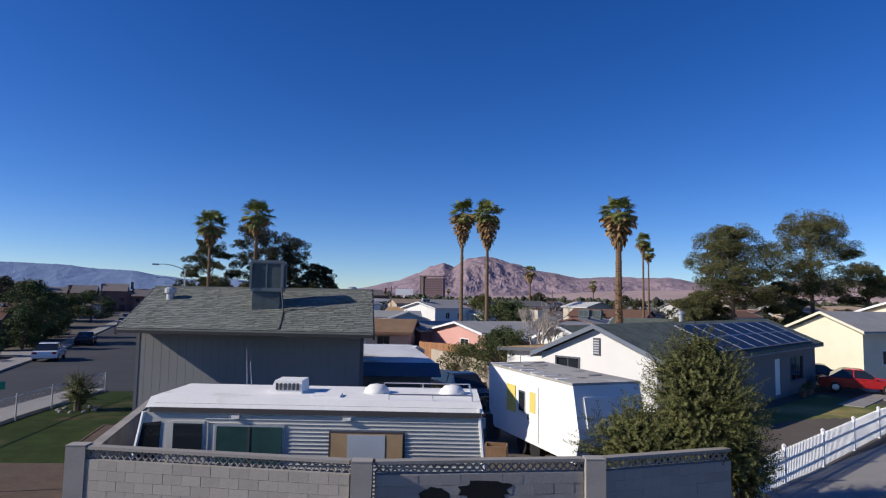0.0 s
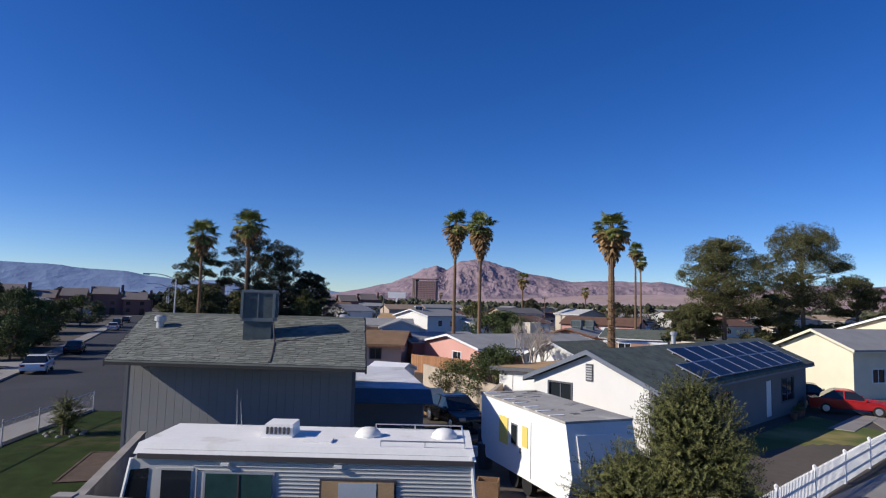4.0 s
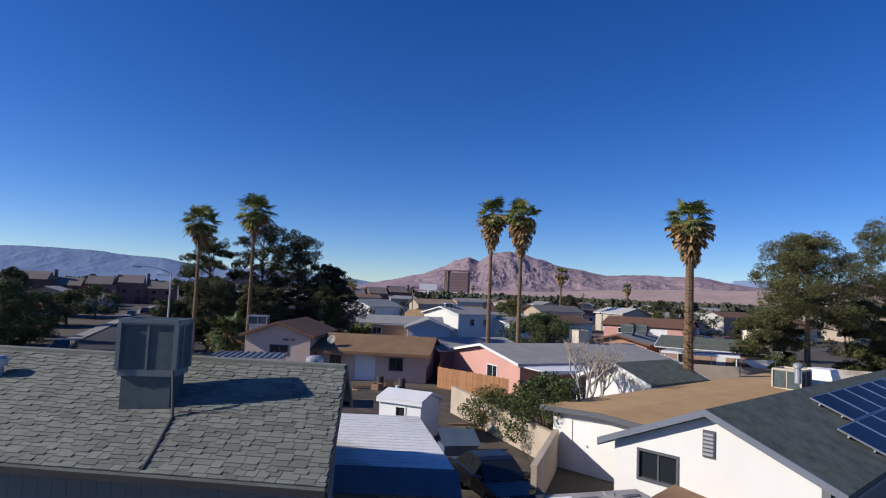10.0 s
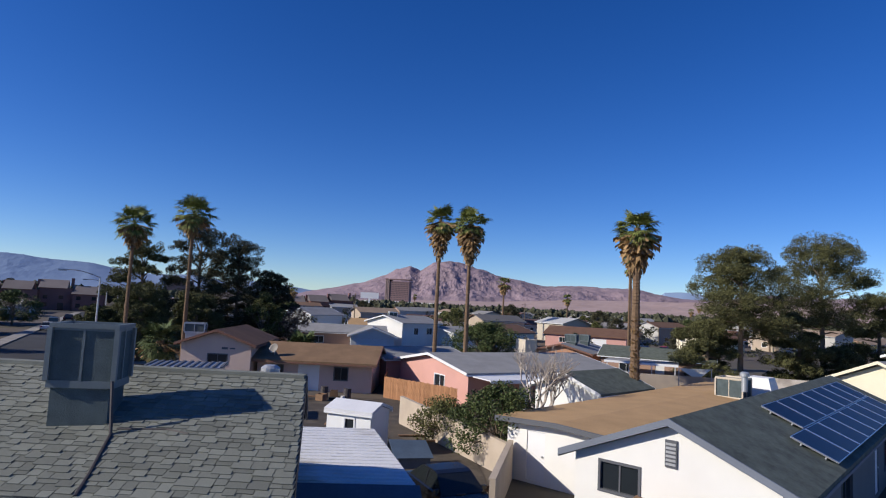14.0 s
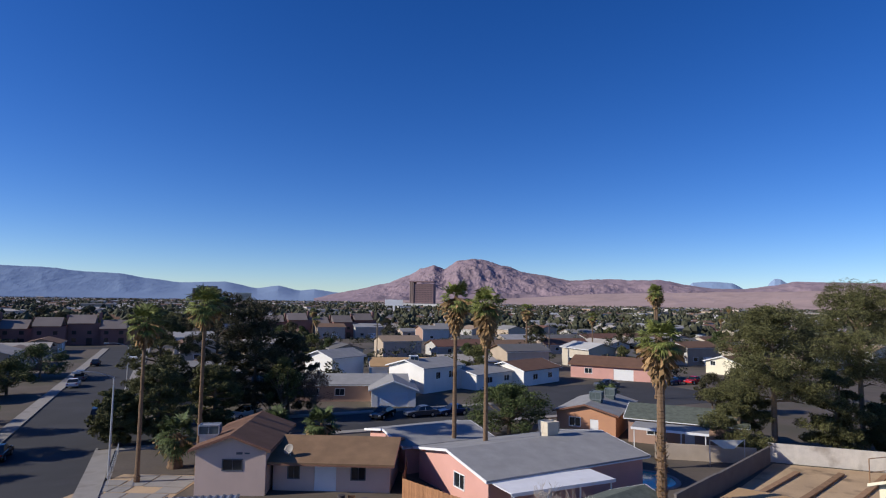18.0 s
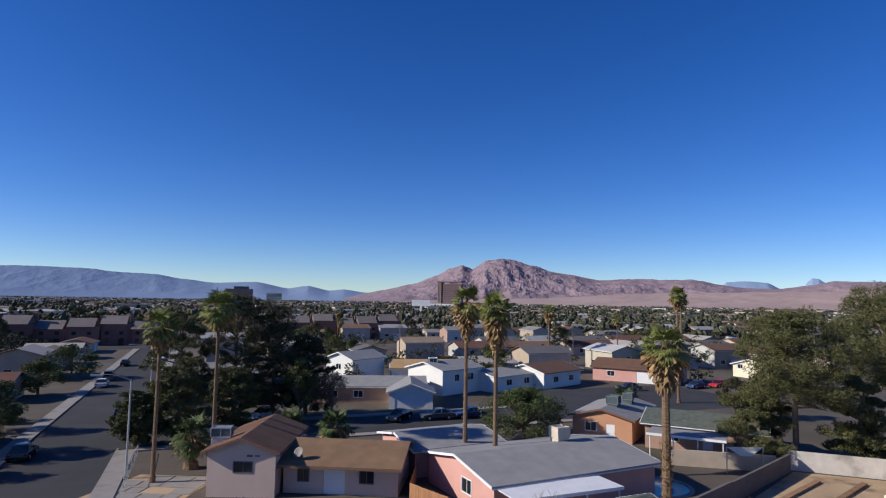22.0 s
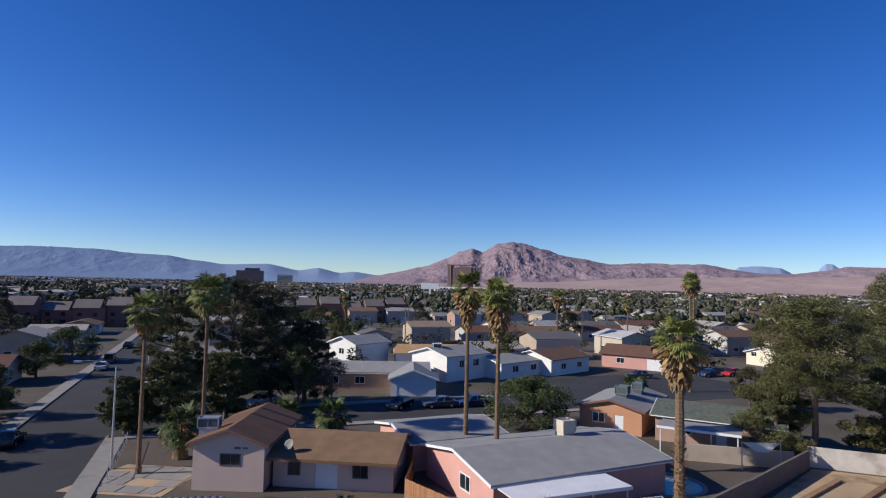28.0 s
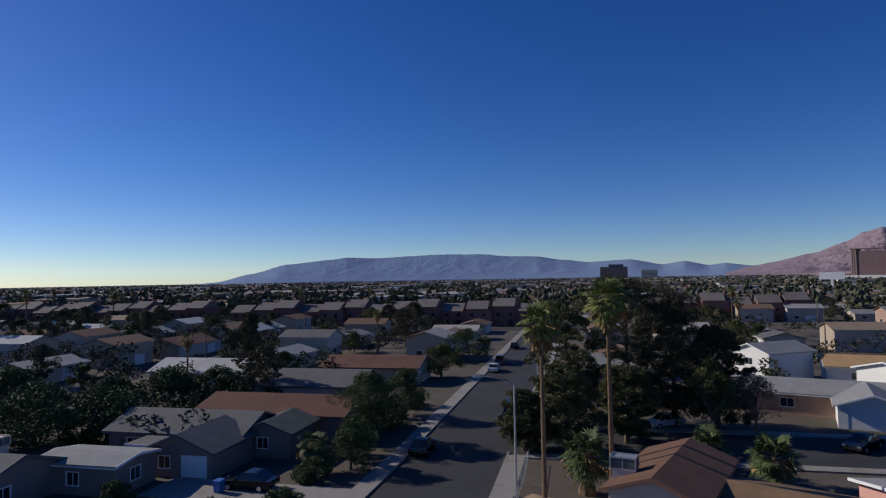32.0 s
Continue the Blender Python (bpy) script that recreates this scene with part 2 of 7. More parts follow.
LEAF = material("broad_leaf", (0.068, 0.09, 0.028), 0.7, 0.45, 0.6, 6, 0.1, island=0.7)
LEAF_OLIVE = material("olive_leaf", (0.105, 0.108, 0.034), 0.75, 0.45, 0.6, 6, 0.1, island=0.7)
NEEDLE = material("pine_needle", (0.10, 0.10, 0.039), 0.8, 0.45, 0.8, 6, 0.1, island=0.7)
NEEDLE_DARK = material("dark_pine_needle", (0.07, 0.066, 0.034), 0.8, 0.45, 0.8, 6, 0.1, island=0.7)
FAR_TREE = material("far_tree_leaf", (0.06, 0.062, 0.036), 0.9, 0.45, 8, 2, 0.1, island=0.8)
FAR_WALL = material("far_building", (0.75, 0.75, 0.75), 0.9, 0.12, 20, 2, 0.05, island=0.2, pal=[(0.72, 0.70, 0.66), (0.62, 0.50, 0.38), (0.70, 0.62, 0.50), (0.55, 0.36, 0.28), (0.75, 0.74, 0.72), (0.50, 0.42, 0.34), (0.68, 0.55, 0.46), (0.60, 0.58, 0.55)])
FAR_ROOF = material("far_roof", (0.8, 0.8, 0.8), 0.9, 0.15, 20, 2, 0.05, island=0.2, pal=[(0.42, 0.41, 0.41), (0.20, 0.115, 0.075), (0.30, 0.29, 0.285), (0.55, 0.54, 0.53), (0.24, 0.15, 0.10), (0.16, 0.155, 0.155), (0.34, 0.25, 0.18), (0.44, 0.40, 0.36), (0.18, 0.09, 0.065)])
POOL = material("pool_water", (0.05, 0.42, 0.36), 0.08, 0.15, 1, 3, 0.1, spec=0.6)
TARP_BLUE = material("blue_tarp", (0.09, 0.125, 0.17), 0.6, 0.2, 0.6, 10, 0.15)
CANVAS = material("pale_canvas", (0.62, 0.58, 0.48), 0.9, 0.1, 0.6, 20, 0.1)
BLACK = material("black_paint", (0.012, 0.012, 0.012), 0.6, 0.2, 0.5, 20, 0.05)
BIN_BLUE = material("blue_bin_plastic", (0.05, 0.15, 0.4), 0.5, 0.1, 0.5, 20, 0.03)


# ---- mesh tools ----
class MB:
    """Collects vertices and faces of one mesh."""

    def __init__(self):
        self.v, self.f = [], []

    def face(self, *pts):
        i = len(self.v)
        self.v += [tuple(p) for p in pts]
        self.f.append(tuple(range(i, i + len(pts))))
        return self

    def solid(self, a, b):
        """A closed solid between two loops of the same count."""
        n, i = len(a), len(self.v)
        self.v += [tuple(p) for p in a] + [tuple(p) for p in b]
        self.f.append(tuple(range(i + n - 1, i - 1, -1)))
        self.f.append(tuple(range(i + n, i + 2 * n)))
        for k in range(n):
            j = (k + 1) % n
            self.f.append((i + k, i + j, i + n + j, i + n + k))
        return self

    def box(self, x0, y0, z0, x1, y1, z1, m=None):
        a = [(x0, y0, z0), (x1, y0, z0), (x1, y1, z0), (x0, y1, z0)]
        b = [(x0, y0, z1), (x1, y0, z1), (x1, y1, z1), (x0, y1, z1)]
        if m:
            a, b = [m @ Vector(p) for p in a], [m @ Vector(p) for p in b]
        return self.solid(a, b)

    def tube(self, p0, p1, r0, r1, n=8):
        p0, p1 = Vector(p0), Vector(p1)
        d = (p1 - p0).normalized()
        s = d.orthogonal().normalized()
        t = d.cross(s)
        ring = [(s * math.cos(2 * math.pi * k / n) + t * math.sin(2 * math.pi * k / n)) for k in range(n)]
        return self.solid([p0 + r0 * q for q in ring], [p1 + r1 * q for q in ring])

    def path(self, pts, r0, r1, n=7):
        k = len(pts) - 1
        for i in range(k):
            self.tube(pts[i], pts[i + 1], r0 + (r1 - r0) * i / k, r0 + (r1 - r0) * (i + 1) / k, n)
        return self

    def lathe(self, prof, c=(0, 0), n=14):
        i = len(self.v)
        for r, z in prof:
            for k in range(n):
                a = 2 * math.pi * k / n
                self.v.append((c[0] + r * math.cos(a), c[1] + r * math.sin(a), z))
        for j in range(len(prof) - 1):
            for k in range(n):
                m = (k + 1) % n
                self.f.append((i + j * n + k, i + j * n + m, i + (j + 1) * n + m, i + (j + 1) * n + k))
        self.f.append(tuple(range(i + n - 1, i - 1, -1)))
        e = i + (len(prof) - 1) * n
        self.f.append(tuple(range(e, e + n)))
        return self

    def wall(self, p0, p1, z0, z1, th, holes=(), peak=0.0):
        """An upright wall from p0 to p1, outside on its right, with holes (s0, s1, h0, h1) and a gable peak."""
        p0, p1 = Vector((*p0, 0)), Vector((*p1, 0))
        length = (p1 - p0).length
        d = (p1 - p0) / length
        n = Vector((d.y, -d.x, 0))

        ss = sorted({0.0, length, *[h[0] for h in holes], *[h[1] for h in holes]})
        zz = sorted({z0, z1, *[h[2] for h in holes], *[h[3] for h in holes]})
        ids = {}

        def at(i, j, k):
            if (i, j, k) not in ids:
                q = p0 + d * ss[i] - n * (th if k else 0)
                ids[i, j, k] = len(self.v)
                self.v.append((q.x, q.y, zz[j]))
            return ids[i, j, k]

        def full(i, j):
            if not (0 <= i < len(ss) - 1 and 0 <= j < len(zz) - 1):
                return False
            s, z = (ss[i] + ss[i + 1]) / 2, (zz[j] + zz[j + 1]) / 2
            return not any(h[0] < s < h[1] and h[2] < z < h[3] for h in holes)

        for i in range(len(ss) - 1):
            for j in range(len(zz) - 1):
                if not full(i, j):
                    continue
                self.f.append((at(i, j, 0), at(i + 1, j, 0), at(i + 1, j + 1, 0), at(i, j + 1, 0)))
                self.f.append((at(i + 1, j, 1), at(i, j, 1), at(i, j + 1, 1), at(i + 1, j + 1, 1)))
                for di, dj, a, b in ((-1, 0, (i, j + 1), (i, j)), (1, 0, (i + 1, j), (i + 1, j + 1)), (0, -1, (i, j), (i + 1, j)), (0, 1, (i + 1, j + 1), (i, j + 1))):
                    if not full(i + di, j + dj) and not (peak and dj == 1 and j == len(zz) - 2):
                        self.f.append((at(*a, 1), at(*b, 1), at(*b, 0), at(*a, 0)))
        if peak:
            top, m = len(zz) - 1, len(ss)
            q = p0 + d * length / 2
            f0 = len(self.v)
            self.v += [(q.x, q.y, z1 + peak), (*(q - n * th).xy, z1 + peak)]
            self.f.append((*[at(i, top, 0) for i in range(m)], f0))
            self.f.append((*[at(i, top, 1) for i in range(m - 1, -1, -1)], f0 + 1))
            self.f += [(at(m - 1, top, 0), at(m - 1, top, 1), f0 + 1, f0), (at(0, top, 1), at(0, top, 0), f0, f0 + 1)]
        return self

    def mesh(self, name, mat, smooth=False):
        me = bpy.data.meshes.new(name)
        me.from_pydata(self.v, [], self.f)
        me.materials.append(mat)
        if smooth:
            me.polygons.foreach_set("use_smooth", [True] * len(me.polygons))
        me.update()
        return me


def thing(name, label, category, at=(0, 0, 0), rz=0.0, group="", kind=""):
    ob = new(name)
    ob.empty_display_size = 0.2
    ob.matrix_basis = pose(*at, 0, 0, rz)
    return tagged(ob, label, category, group, kind)


def part(name, mb, mat, parent=None, label="", smooth=False, m=None):
    """Links a mesh as one object under a thing or under a part."""
    ob = new(name, mb if isinstance(mb, bpy.types.Mesh) else mb.mesh(name, mat, smooth))
    ob.parent = parent
    if m:
        ob.matrix_basis = m
    if label:
        ob["label"] = label
    return ob


def single(name, mb, mat, label, category, at=(0, 0, 0), rz=0.0, group="", kind="", smooth=False):
    ob = part(name, mb, mat, smooth=smooth)
    ob.matrix_basis = pose(*at, 0, 0, rz)
    return tagged(ob, label, category, group, kind)


def level(y):
    """The height of the ground, which falls gently away."""
    return 0.8 * min(1.0, max(0.0, (78.0 - y) / 40.0))


# ---- ground, streets and distance ----
U, V = Vector((0.904, 0.428, 0)), Vector((-0.428, 0.904, 0))
O = Vector((-30.6, 53.5, 0))


def lot(a, b):
    """A place on the street grid: a metres right of the long street's far kerb, b metres along it."""
    p = O + U * a + V * b
    return p.x, p.y


def ground_sheet():
    mb = MB()
    ys = [-400, -60] + [20 + 4 * k for k in range(16)] + [90, 130, 200, 400, 900, 2000, 4900]
    xs = [-4900, -1500, -500, -200, -100, -50, 0, 50, 100, 200, 500, 1500, 4900]
    for y in ys:
        for x in xs:
            mb.v.append((x, y, level(y)))
    k = len(xs)
    for j in range(len(ys) - 1):
        for i in range(k - 1):
            mb.f.append((j * k + i, j * k + i + 1, (j + 1) * k + i + 1, (j + 1) * k + i))
    return mb


single("ground", ground_sheet(), SAND, "dry tan desert soil between the houses", "ground", kind="structure")


def sheet(name, corners, dz, mat, label, kind="structure", category="ground", n=16):
    """A thin slab over the ground between four corners, following its slope."""
    a, b, c, d = [Vector((*p, 0)) for p in corners]
    mb = MB()
    for k in range(n):
        q = []
        for s, (p, r) in ((k / n, (0, 0)), (k / n, (1, 1)), ((k + 1) / n, (1, 1)), ((k + 1) / n, (0, 0))):
            e = a.lerp(d, s) if p == 0 else b.lerp(c, s)
            q.append(e)
        mb.solid([(v.x, v.y, level(v.y) - 0.25) for v in q], [(v.x, v.y, level(v.y) + dz) for v in q])
    return single(name, mb, mat, label, category, kind=kind)


def grid_sheet(name, a0, b0, a1, b1, dz, mat, label, **k):
    return sheet(name, [lot(a0, b0), lot(a1, b0), lot(a1, b1), lot(a0, b1)], dz, mat, label, **k)


grid_sheet("road", 0, -60, 9.2, 172, 0.02, ASPHALT, "worn grey asphalt residential street", category="road", n=40)
grid_sheet("road_cross", 9.2, 33, 74, 43, 0.021, ASPHALT, "worn grey asphalt cross street", category="road", n=6)
grid_sheet("road_court", 66, 34, 104, 58, 0.024, ASPHALT, "wide asphalt turning court", category="road", n=6)
grid_sheet("road_far", -200, 166, 30, 176, 0.022, ASPHALT, "asphalt street in front of the townhouses", category="road", n=6)
grid_sheet("road_left", -68, -60, -60, 166, 0.022, ASPHALT, "asphalt street between the house rows", category="road", n=6)
grid_sheet("kerb_left", -0.2, -60, 0, 166, 0.15, CONCRETE, "pale concrete kerb", category="kerb", n=30)
grid_sheet("kerb_right", 9.2, 0, 9.4, 33, 0.15, CONCRETE, "pale concrete kerb", category="kerb", n=20)
grid_sheet("kerb_right_far", 9.2, 43, 9.4, 166, 0.15, CONCRETE, "pale concrete kerb", category="kerb", n=20)
grid_sheet("pavement_left", -1.7, -60, -0.2, 166, 0.15, CONCRETE, "pale concrete footway beside the street", category="pavement", n=30)
grid_sheet("pavement_right", 9.4, 0, 11.0, 32, 0.15, CONCRETE, "pale concrete footway beside the street", category="pavement", n=20)
grid_sheet("pavement_right_far", 9.4, 44, 11.0, 166, 0.15, CONCRETE, "pale concrete footway beside the street", category="pavement", n=20)
grid_sheet("pavement_cross", 11.0, 31.4, 74, 32.8, 0.15, CONCRETE, "pale concrete footway", category="pavement", n=8)
grid_sheet("pavement_cross_far", 11.0, 43.2, 66, 44.6, 0.15, CONCRETE, "pale concrete footway", category="pavement", n=8)
sheet("lawn_corner", [(-15.4, 26), (-7.6, 26), (-10.0, 46), (-18.7, 46)], 0.03, LAWN, "green lawn on the corner lot", category="lawn")
sheet("pavement_corner", [(-17.1, 26), (-15.5, 26), (-18.8, 46), (-20.5, 46)], 0.15, CONCRETE, "pale concrete footway round the corner lawn", category="pavement")
sheet("road_corner", [(-40, 21), (-17.1, 21), (-20.5, 46), (-30, 50)], 0.016, ASPHALT, "asphalt street at the corner", category="road")
sheet("lawn_front", [(7.5, 30.0), (23.5, 44.2), (22.0, 51.6), (9.2, 38.2)], 0.03, LAWN_FRONT, "green front lawn yellowing towards the driveway", category="lawn")
sheet("path_front", [(20.4, 47.2), (25.2, 52.3), (26.0, 51.5), (21.3, 46.4)], 0.06, CONCRETE, "pale concrete path before the front door", category="path")
sheet("pavement_front", [(8.0, 30.0), (30, 48.9), (31.5, 47.4), (9.4, 28.5)], 0.14, CONCRETE, "pale concrete footway beyond the picket fence", category="pavement")
sheet("road_near", [(9.5, 28.3), (31.6, 47.2), (46, 33), (22, 12)], 0.025, ASPHALT, "asphalt street beside the picket fence", category="road")
sheet("driveway", [(22.2, 44.0), (31.0, 43.2), (35, 52), (27, 56)], 0.045, CONCRETE, "pale concrete driveway", category="driveway")
# sheet over the yards whose dark colour carries shade as well as litter
sheet("yard_back", [(-8.5, 43.5), (2.2, 43.5), (1.5, 72), (-15, 73)], 0.02, SHADED_YARD_SOIL, "littered soil of the back yards, darkened for shade", category="yard")
sheet("dirt_yard", [(18.6, 71.8), (42.0, 65.0), (45.0, 83.4), (31.8, 87.4)], 0.03, DIRT, "bare tan dirt yard", category="yard")
DRIVE = sheet("driveway_corner", [(-30, 71.5), (-21.8, 71.5), (-21.8, 79), (-29, 79)], 0.035, DIRT, "bare dirt with pale concrete slabs by the corner house", category="driveway")

# pink-brown rock, with a little bluish haze put into the colour
HAZE_ROCK = material("hazed_pink_brown_rock", (0.27, 0.20, 0.225), 0.95, 0.16, 90, 0.03, 0.0, stain=((0.22, 0.165, 0.185), 0.008, 0.5))
FAN_ROCK = material("pale_pink_fan", (0.38, 0.275, 0.25), 0.95, 0.2, 200, 0.02, 0.0)
# blue distance haze on the far ridges and butte is mixed into this colour
HAZED_FAR_ROCK = material("hazed_far_rock", (0.22, 0.295, 0.43), 1.0, 0.05, 300, 0.01, 0.0, spec=0.0)


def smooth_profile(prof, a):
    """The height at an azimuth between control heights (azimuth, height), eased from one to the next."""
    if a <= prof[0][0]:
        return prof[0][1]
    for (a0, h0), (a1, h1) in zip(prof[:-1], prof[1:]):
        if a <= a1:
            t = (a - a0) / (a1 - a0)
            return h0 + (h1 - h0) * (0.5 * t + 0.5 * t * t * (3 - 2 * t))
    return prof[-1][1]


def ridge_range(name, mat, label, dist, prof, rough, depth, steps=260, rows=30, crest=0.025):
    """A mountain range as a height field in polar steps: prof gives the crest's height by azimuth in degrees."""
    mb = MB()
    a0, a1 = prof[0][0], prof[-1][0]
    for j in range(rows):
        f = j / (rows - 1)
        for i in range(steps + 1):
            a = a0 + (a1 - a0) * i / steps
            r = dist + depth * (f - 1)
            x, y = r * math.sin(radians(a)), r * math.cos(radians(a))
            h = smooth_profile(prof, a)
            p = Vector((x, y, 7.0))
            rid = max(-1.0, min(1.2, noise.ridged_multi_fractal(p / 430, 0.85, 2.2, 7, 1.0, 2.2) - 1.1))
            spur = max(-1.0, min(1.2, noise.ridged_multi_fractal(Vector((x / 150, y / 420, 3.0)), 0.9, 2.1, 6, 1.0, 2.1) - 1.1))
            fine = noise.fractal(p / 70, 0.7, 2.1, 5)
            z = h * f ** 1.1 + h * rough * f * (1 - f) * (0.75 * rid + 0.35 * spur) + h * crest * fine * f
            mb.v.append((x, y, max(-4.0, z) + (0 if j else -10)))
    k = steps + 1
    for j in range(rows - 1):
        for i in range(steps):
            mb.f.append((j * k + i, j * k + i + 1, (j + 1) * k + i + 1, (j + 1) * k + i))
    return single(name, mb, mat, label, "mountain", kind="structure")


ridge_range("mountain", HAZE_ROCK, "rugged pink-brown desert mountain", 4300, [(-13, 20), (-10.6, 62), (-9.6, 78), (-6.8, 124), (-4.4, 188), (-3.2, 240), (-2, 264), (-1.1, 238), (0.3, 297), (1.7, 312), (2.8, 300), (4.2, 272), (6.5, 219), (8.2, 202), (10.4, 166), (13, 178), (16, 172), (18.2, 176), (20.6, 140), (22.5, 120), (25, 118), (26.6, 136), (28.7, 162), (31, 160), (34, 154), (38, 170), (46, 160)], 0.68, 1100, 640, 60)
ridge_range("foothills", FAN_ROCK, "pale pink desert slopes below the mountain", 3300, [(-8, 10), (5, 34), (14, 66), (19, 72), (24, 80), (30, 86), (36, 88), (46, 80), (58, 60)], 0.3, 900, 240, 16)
ridge_range("butte", HAZED_FAR_ROCK, "small dark flat-topped butte", 4600, [(26.3, 90), (26.9, 172), (27.2, 192), (27.6, 190), (28.1, 165), (29.5, 90)], 0.2, 200, 60, 8, 0.02)
ridge_range("far_range", HAZED_FAR_ROCK, "hazy blue mountain range", 4750, [(-62, -20), (-58, 12), (-55, 70), (-52, 136), (-48, 170), (-46.5, 184), (-44, 176), (-41, 188), (-38, 198), (-34, 194), (-31.5, 174), (-29, 170), (-27, 142), (-24.3, 118), (-20.7, 130), (-18, 88), (-16.2, 109), (-14.3, 76), (-13, 88), (-11, 66), (-8, 50)], 0.16, 600, 420, 24, 0.012)
ridge_range("far_ridge", HAZED_FAR_ROCK, "hazy blue ridge beyond the desert slopes", 4850, [(19.5, 40), (21.0, 178), (22.5, 184), (24, 172), (25, 130), (26.5, 60)], 0.3, 400, 80, 12, 0.015)


# ---- houses ----
def window(parent, p0, p1, s0, s1, z0, z1, frame_mat=None, bars=1, name="window"):
    """A window in the wall from p0 to p1: a frame with panes set back in it."""
    fm = frame_mat or TRIM_WHITE
    p0, p1 = Vector((*p0, 0)), Vector((*p1, 0))
    d = (p1 - p0).normalized()
    n = Vector((d.y, -d.x, 0))
    m = Matrix.Translation(p0) @ Matrix((d, n, (0, 0, 1))).transposed().to_4x4()
    w = 0.06
    fr = MB()
    fr.box(s0 - 0.02, -0.1, z0 - 0.02, s0 + w, 0.03, z1 + 0.02, m).box(s1 - w, -0.1, z0 - 0.02, s1 + 0.02, 0.03, z1 + 0.02, m)
    fr.box(s0 + w, -0.1, z0 - 0.02, s1 - w, 0.03, z0 + w, m).box(s0 + w, -0.1, z1 - w, s1 - w, 0.03, z1 + 0.02, m)
    ob = part(name, fr, fm, parent)
    xs = [s0 + w + (s1 - s0 - 2 * w) * k / (bars + 1) for k in range(bars + 2)]
    for k in range(bars + 1):
        part("pane", MB().box(xs[k] + 0.004, -0.075, z0 + w, xs[k + 1] - 0.004, -0.055, z1 - w, m), GLASS, ob)
        if k:
            part("mullion", MB().box(xs[k] - 0.025, -0.09, z0 + w, xs[k] + 0.025, -0.03, z1 - w, m), fm, ob)
    return ob


def door(parent, p0, p1, s0, s1, z0, z1, mat, name="door"):
    p0, p1 = Vector((*p0, 0)), Vector((*p1, 0))
    d = (p1 - p0).normalized()
    n = Vector((d.y, -d.x, 0))
    m = Matrix.Translation(p0) @ Matrix((d, n, (0, 0, 1))).transposed().to_4x4()
    ob = part(name, MB().box(s0 + 0.01, -0.1, z0, s1 - 0.01, -0.04, z1 - 0.01, m), mat, parent)
    part("door_handle", MB().box(s1 - 0.16, -0.04, z0 + 1.0, s1 - 0.1, 0.02, z0 + 1.06, m), CHROME, ob)
    return ob


def roof_slope(e0, e1, r0, r1, th=0.14):
    """A slab between the eave e0-e1 and the ridge r0-r1."""
    mb = MB()
    top = [Vector(p) for p in (e0, e1, r1, r0)]
    mb.solid([p - Vector((0, 0, th)) for p in top], top)
    return mb


def gable_house(label, at, rz, length, width, eave, rise, wall_mat, roof_mat, trim=None, over=0.45, holes=None, name="house", group="", base=-1.2, th=0.2, plain=False, mats=None, end=None, slab=0.14, win=None):
    """A house with its ridge along local x. holes: side -> [(kind, s0, s1, h0, h1)] on s, e, n, w walls."""
    trim = trim or TRIM_WHITE
    h = thing(name, label, "house", at, rz, group)
    lx, wy = length / 2, width / 2
    sides = {"s": ((-lx, -wy), (lx, -wy)), "e": ((lx, -wy), (lx, wy)), "n": ((lx, wy), (-lx, wy)), "w": ((-lx, wy), (-lx, -wy))}
    holes = holes or {}
    for k, (p0, p1) in sides.items():
        inset = th if k in "ew" else 0
        q0, q1 = Vector(p0), Vector(p1)
        d = (q1 - q0).normalized()
        q0, q1 = q0 + d * inset, q1 - d * inset
        hs = [(a - inset, b - inset, c, e) for _, a, b, c, e in holes.get(k, ())]
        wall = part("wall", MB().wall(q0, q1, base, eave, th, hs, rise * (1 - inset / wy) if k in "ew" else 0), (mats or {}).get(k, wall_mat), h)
        for kind, a, b, c, e in holes.get(k, ()):
            if kind == "door":
                door(wall, p0, p1, a, b, c, e, TRIM_WHITE)
            elif kind == "garage":
                door(wall, p0, p1, a, b, c, e, TRIM_WHITE, "garage_door")
            else:
                window(wall, p0, p1, a, b, c, e, win, bars=0 if plain else (1 if b - a > 0.9 else 0))
    sl = rise / wy
    ox, oy = lx + (over if end is None else end), wy + over
    ze, zr = eave - over * sl + 0.15, eave + rise + 0.15
    south = part("roof", roof_slope((-ox, -oy, ze), (ox, -oy, ze), (-ox, 0, zr), (ox, 0, zr), slab), roof_mat, h)
    north = part("roof", roof_slope((ox, oy, ze), (-ox, oy, ze), (ox, 0, zr), (-ox, 0, zr), slab), roof_mat, h)
    for sgn, sl_ob in ((-1, south), (1, north)):
        part("fascia", MB().box(-ox, sgn * oy - 0.02, ze - slab - 0.1, ox, sgn * oy + 0.02, ze - slab - 0.005), trim, sl_ob)
        for sx in () if plain else (-1, 1):
            f = MB()
            a, b = Vector((sx * (ox + 0.015), sgn * oy, ze)), Vector((sx * (ox + 0.015), 0, zr))
            q = [a + Vector((0, 0, 0.005)), b + Vector((0, 0, 0.005)), b - Vector((0, 0, 0.2)), a - Vector((0, 0, 0.2))]
            f.solid([p - Vector((0.03, 0, 0)) for p in q], [p + Vector((0.03, 0, 0)) for p in q])
            part("bargeboard", f, trim, sl_ob)
    return h


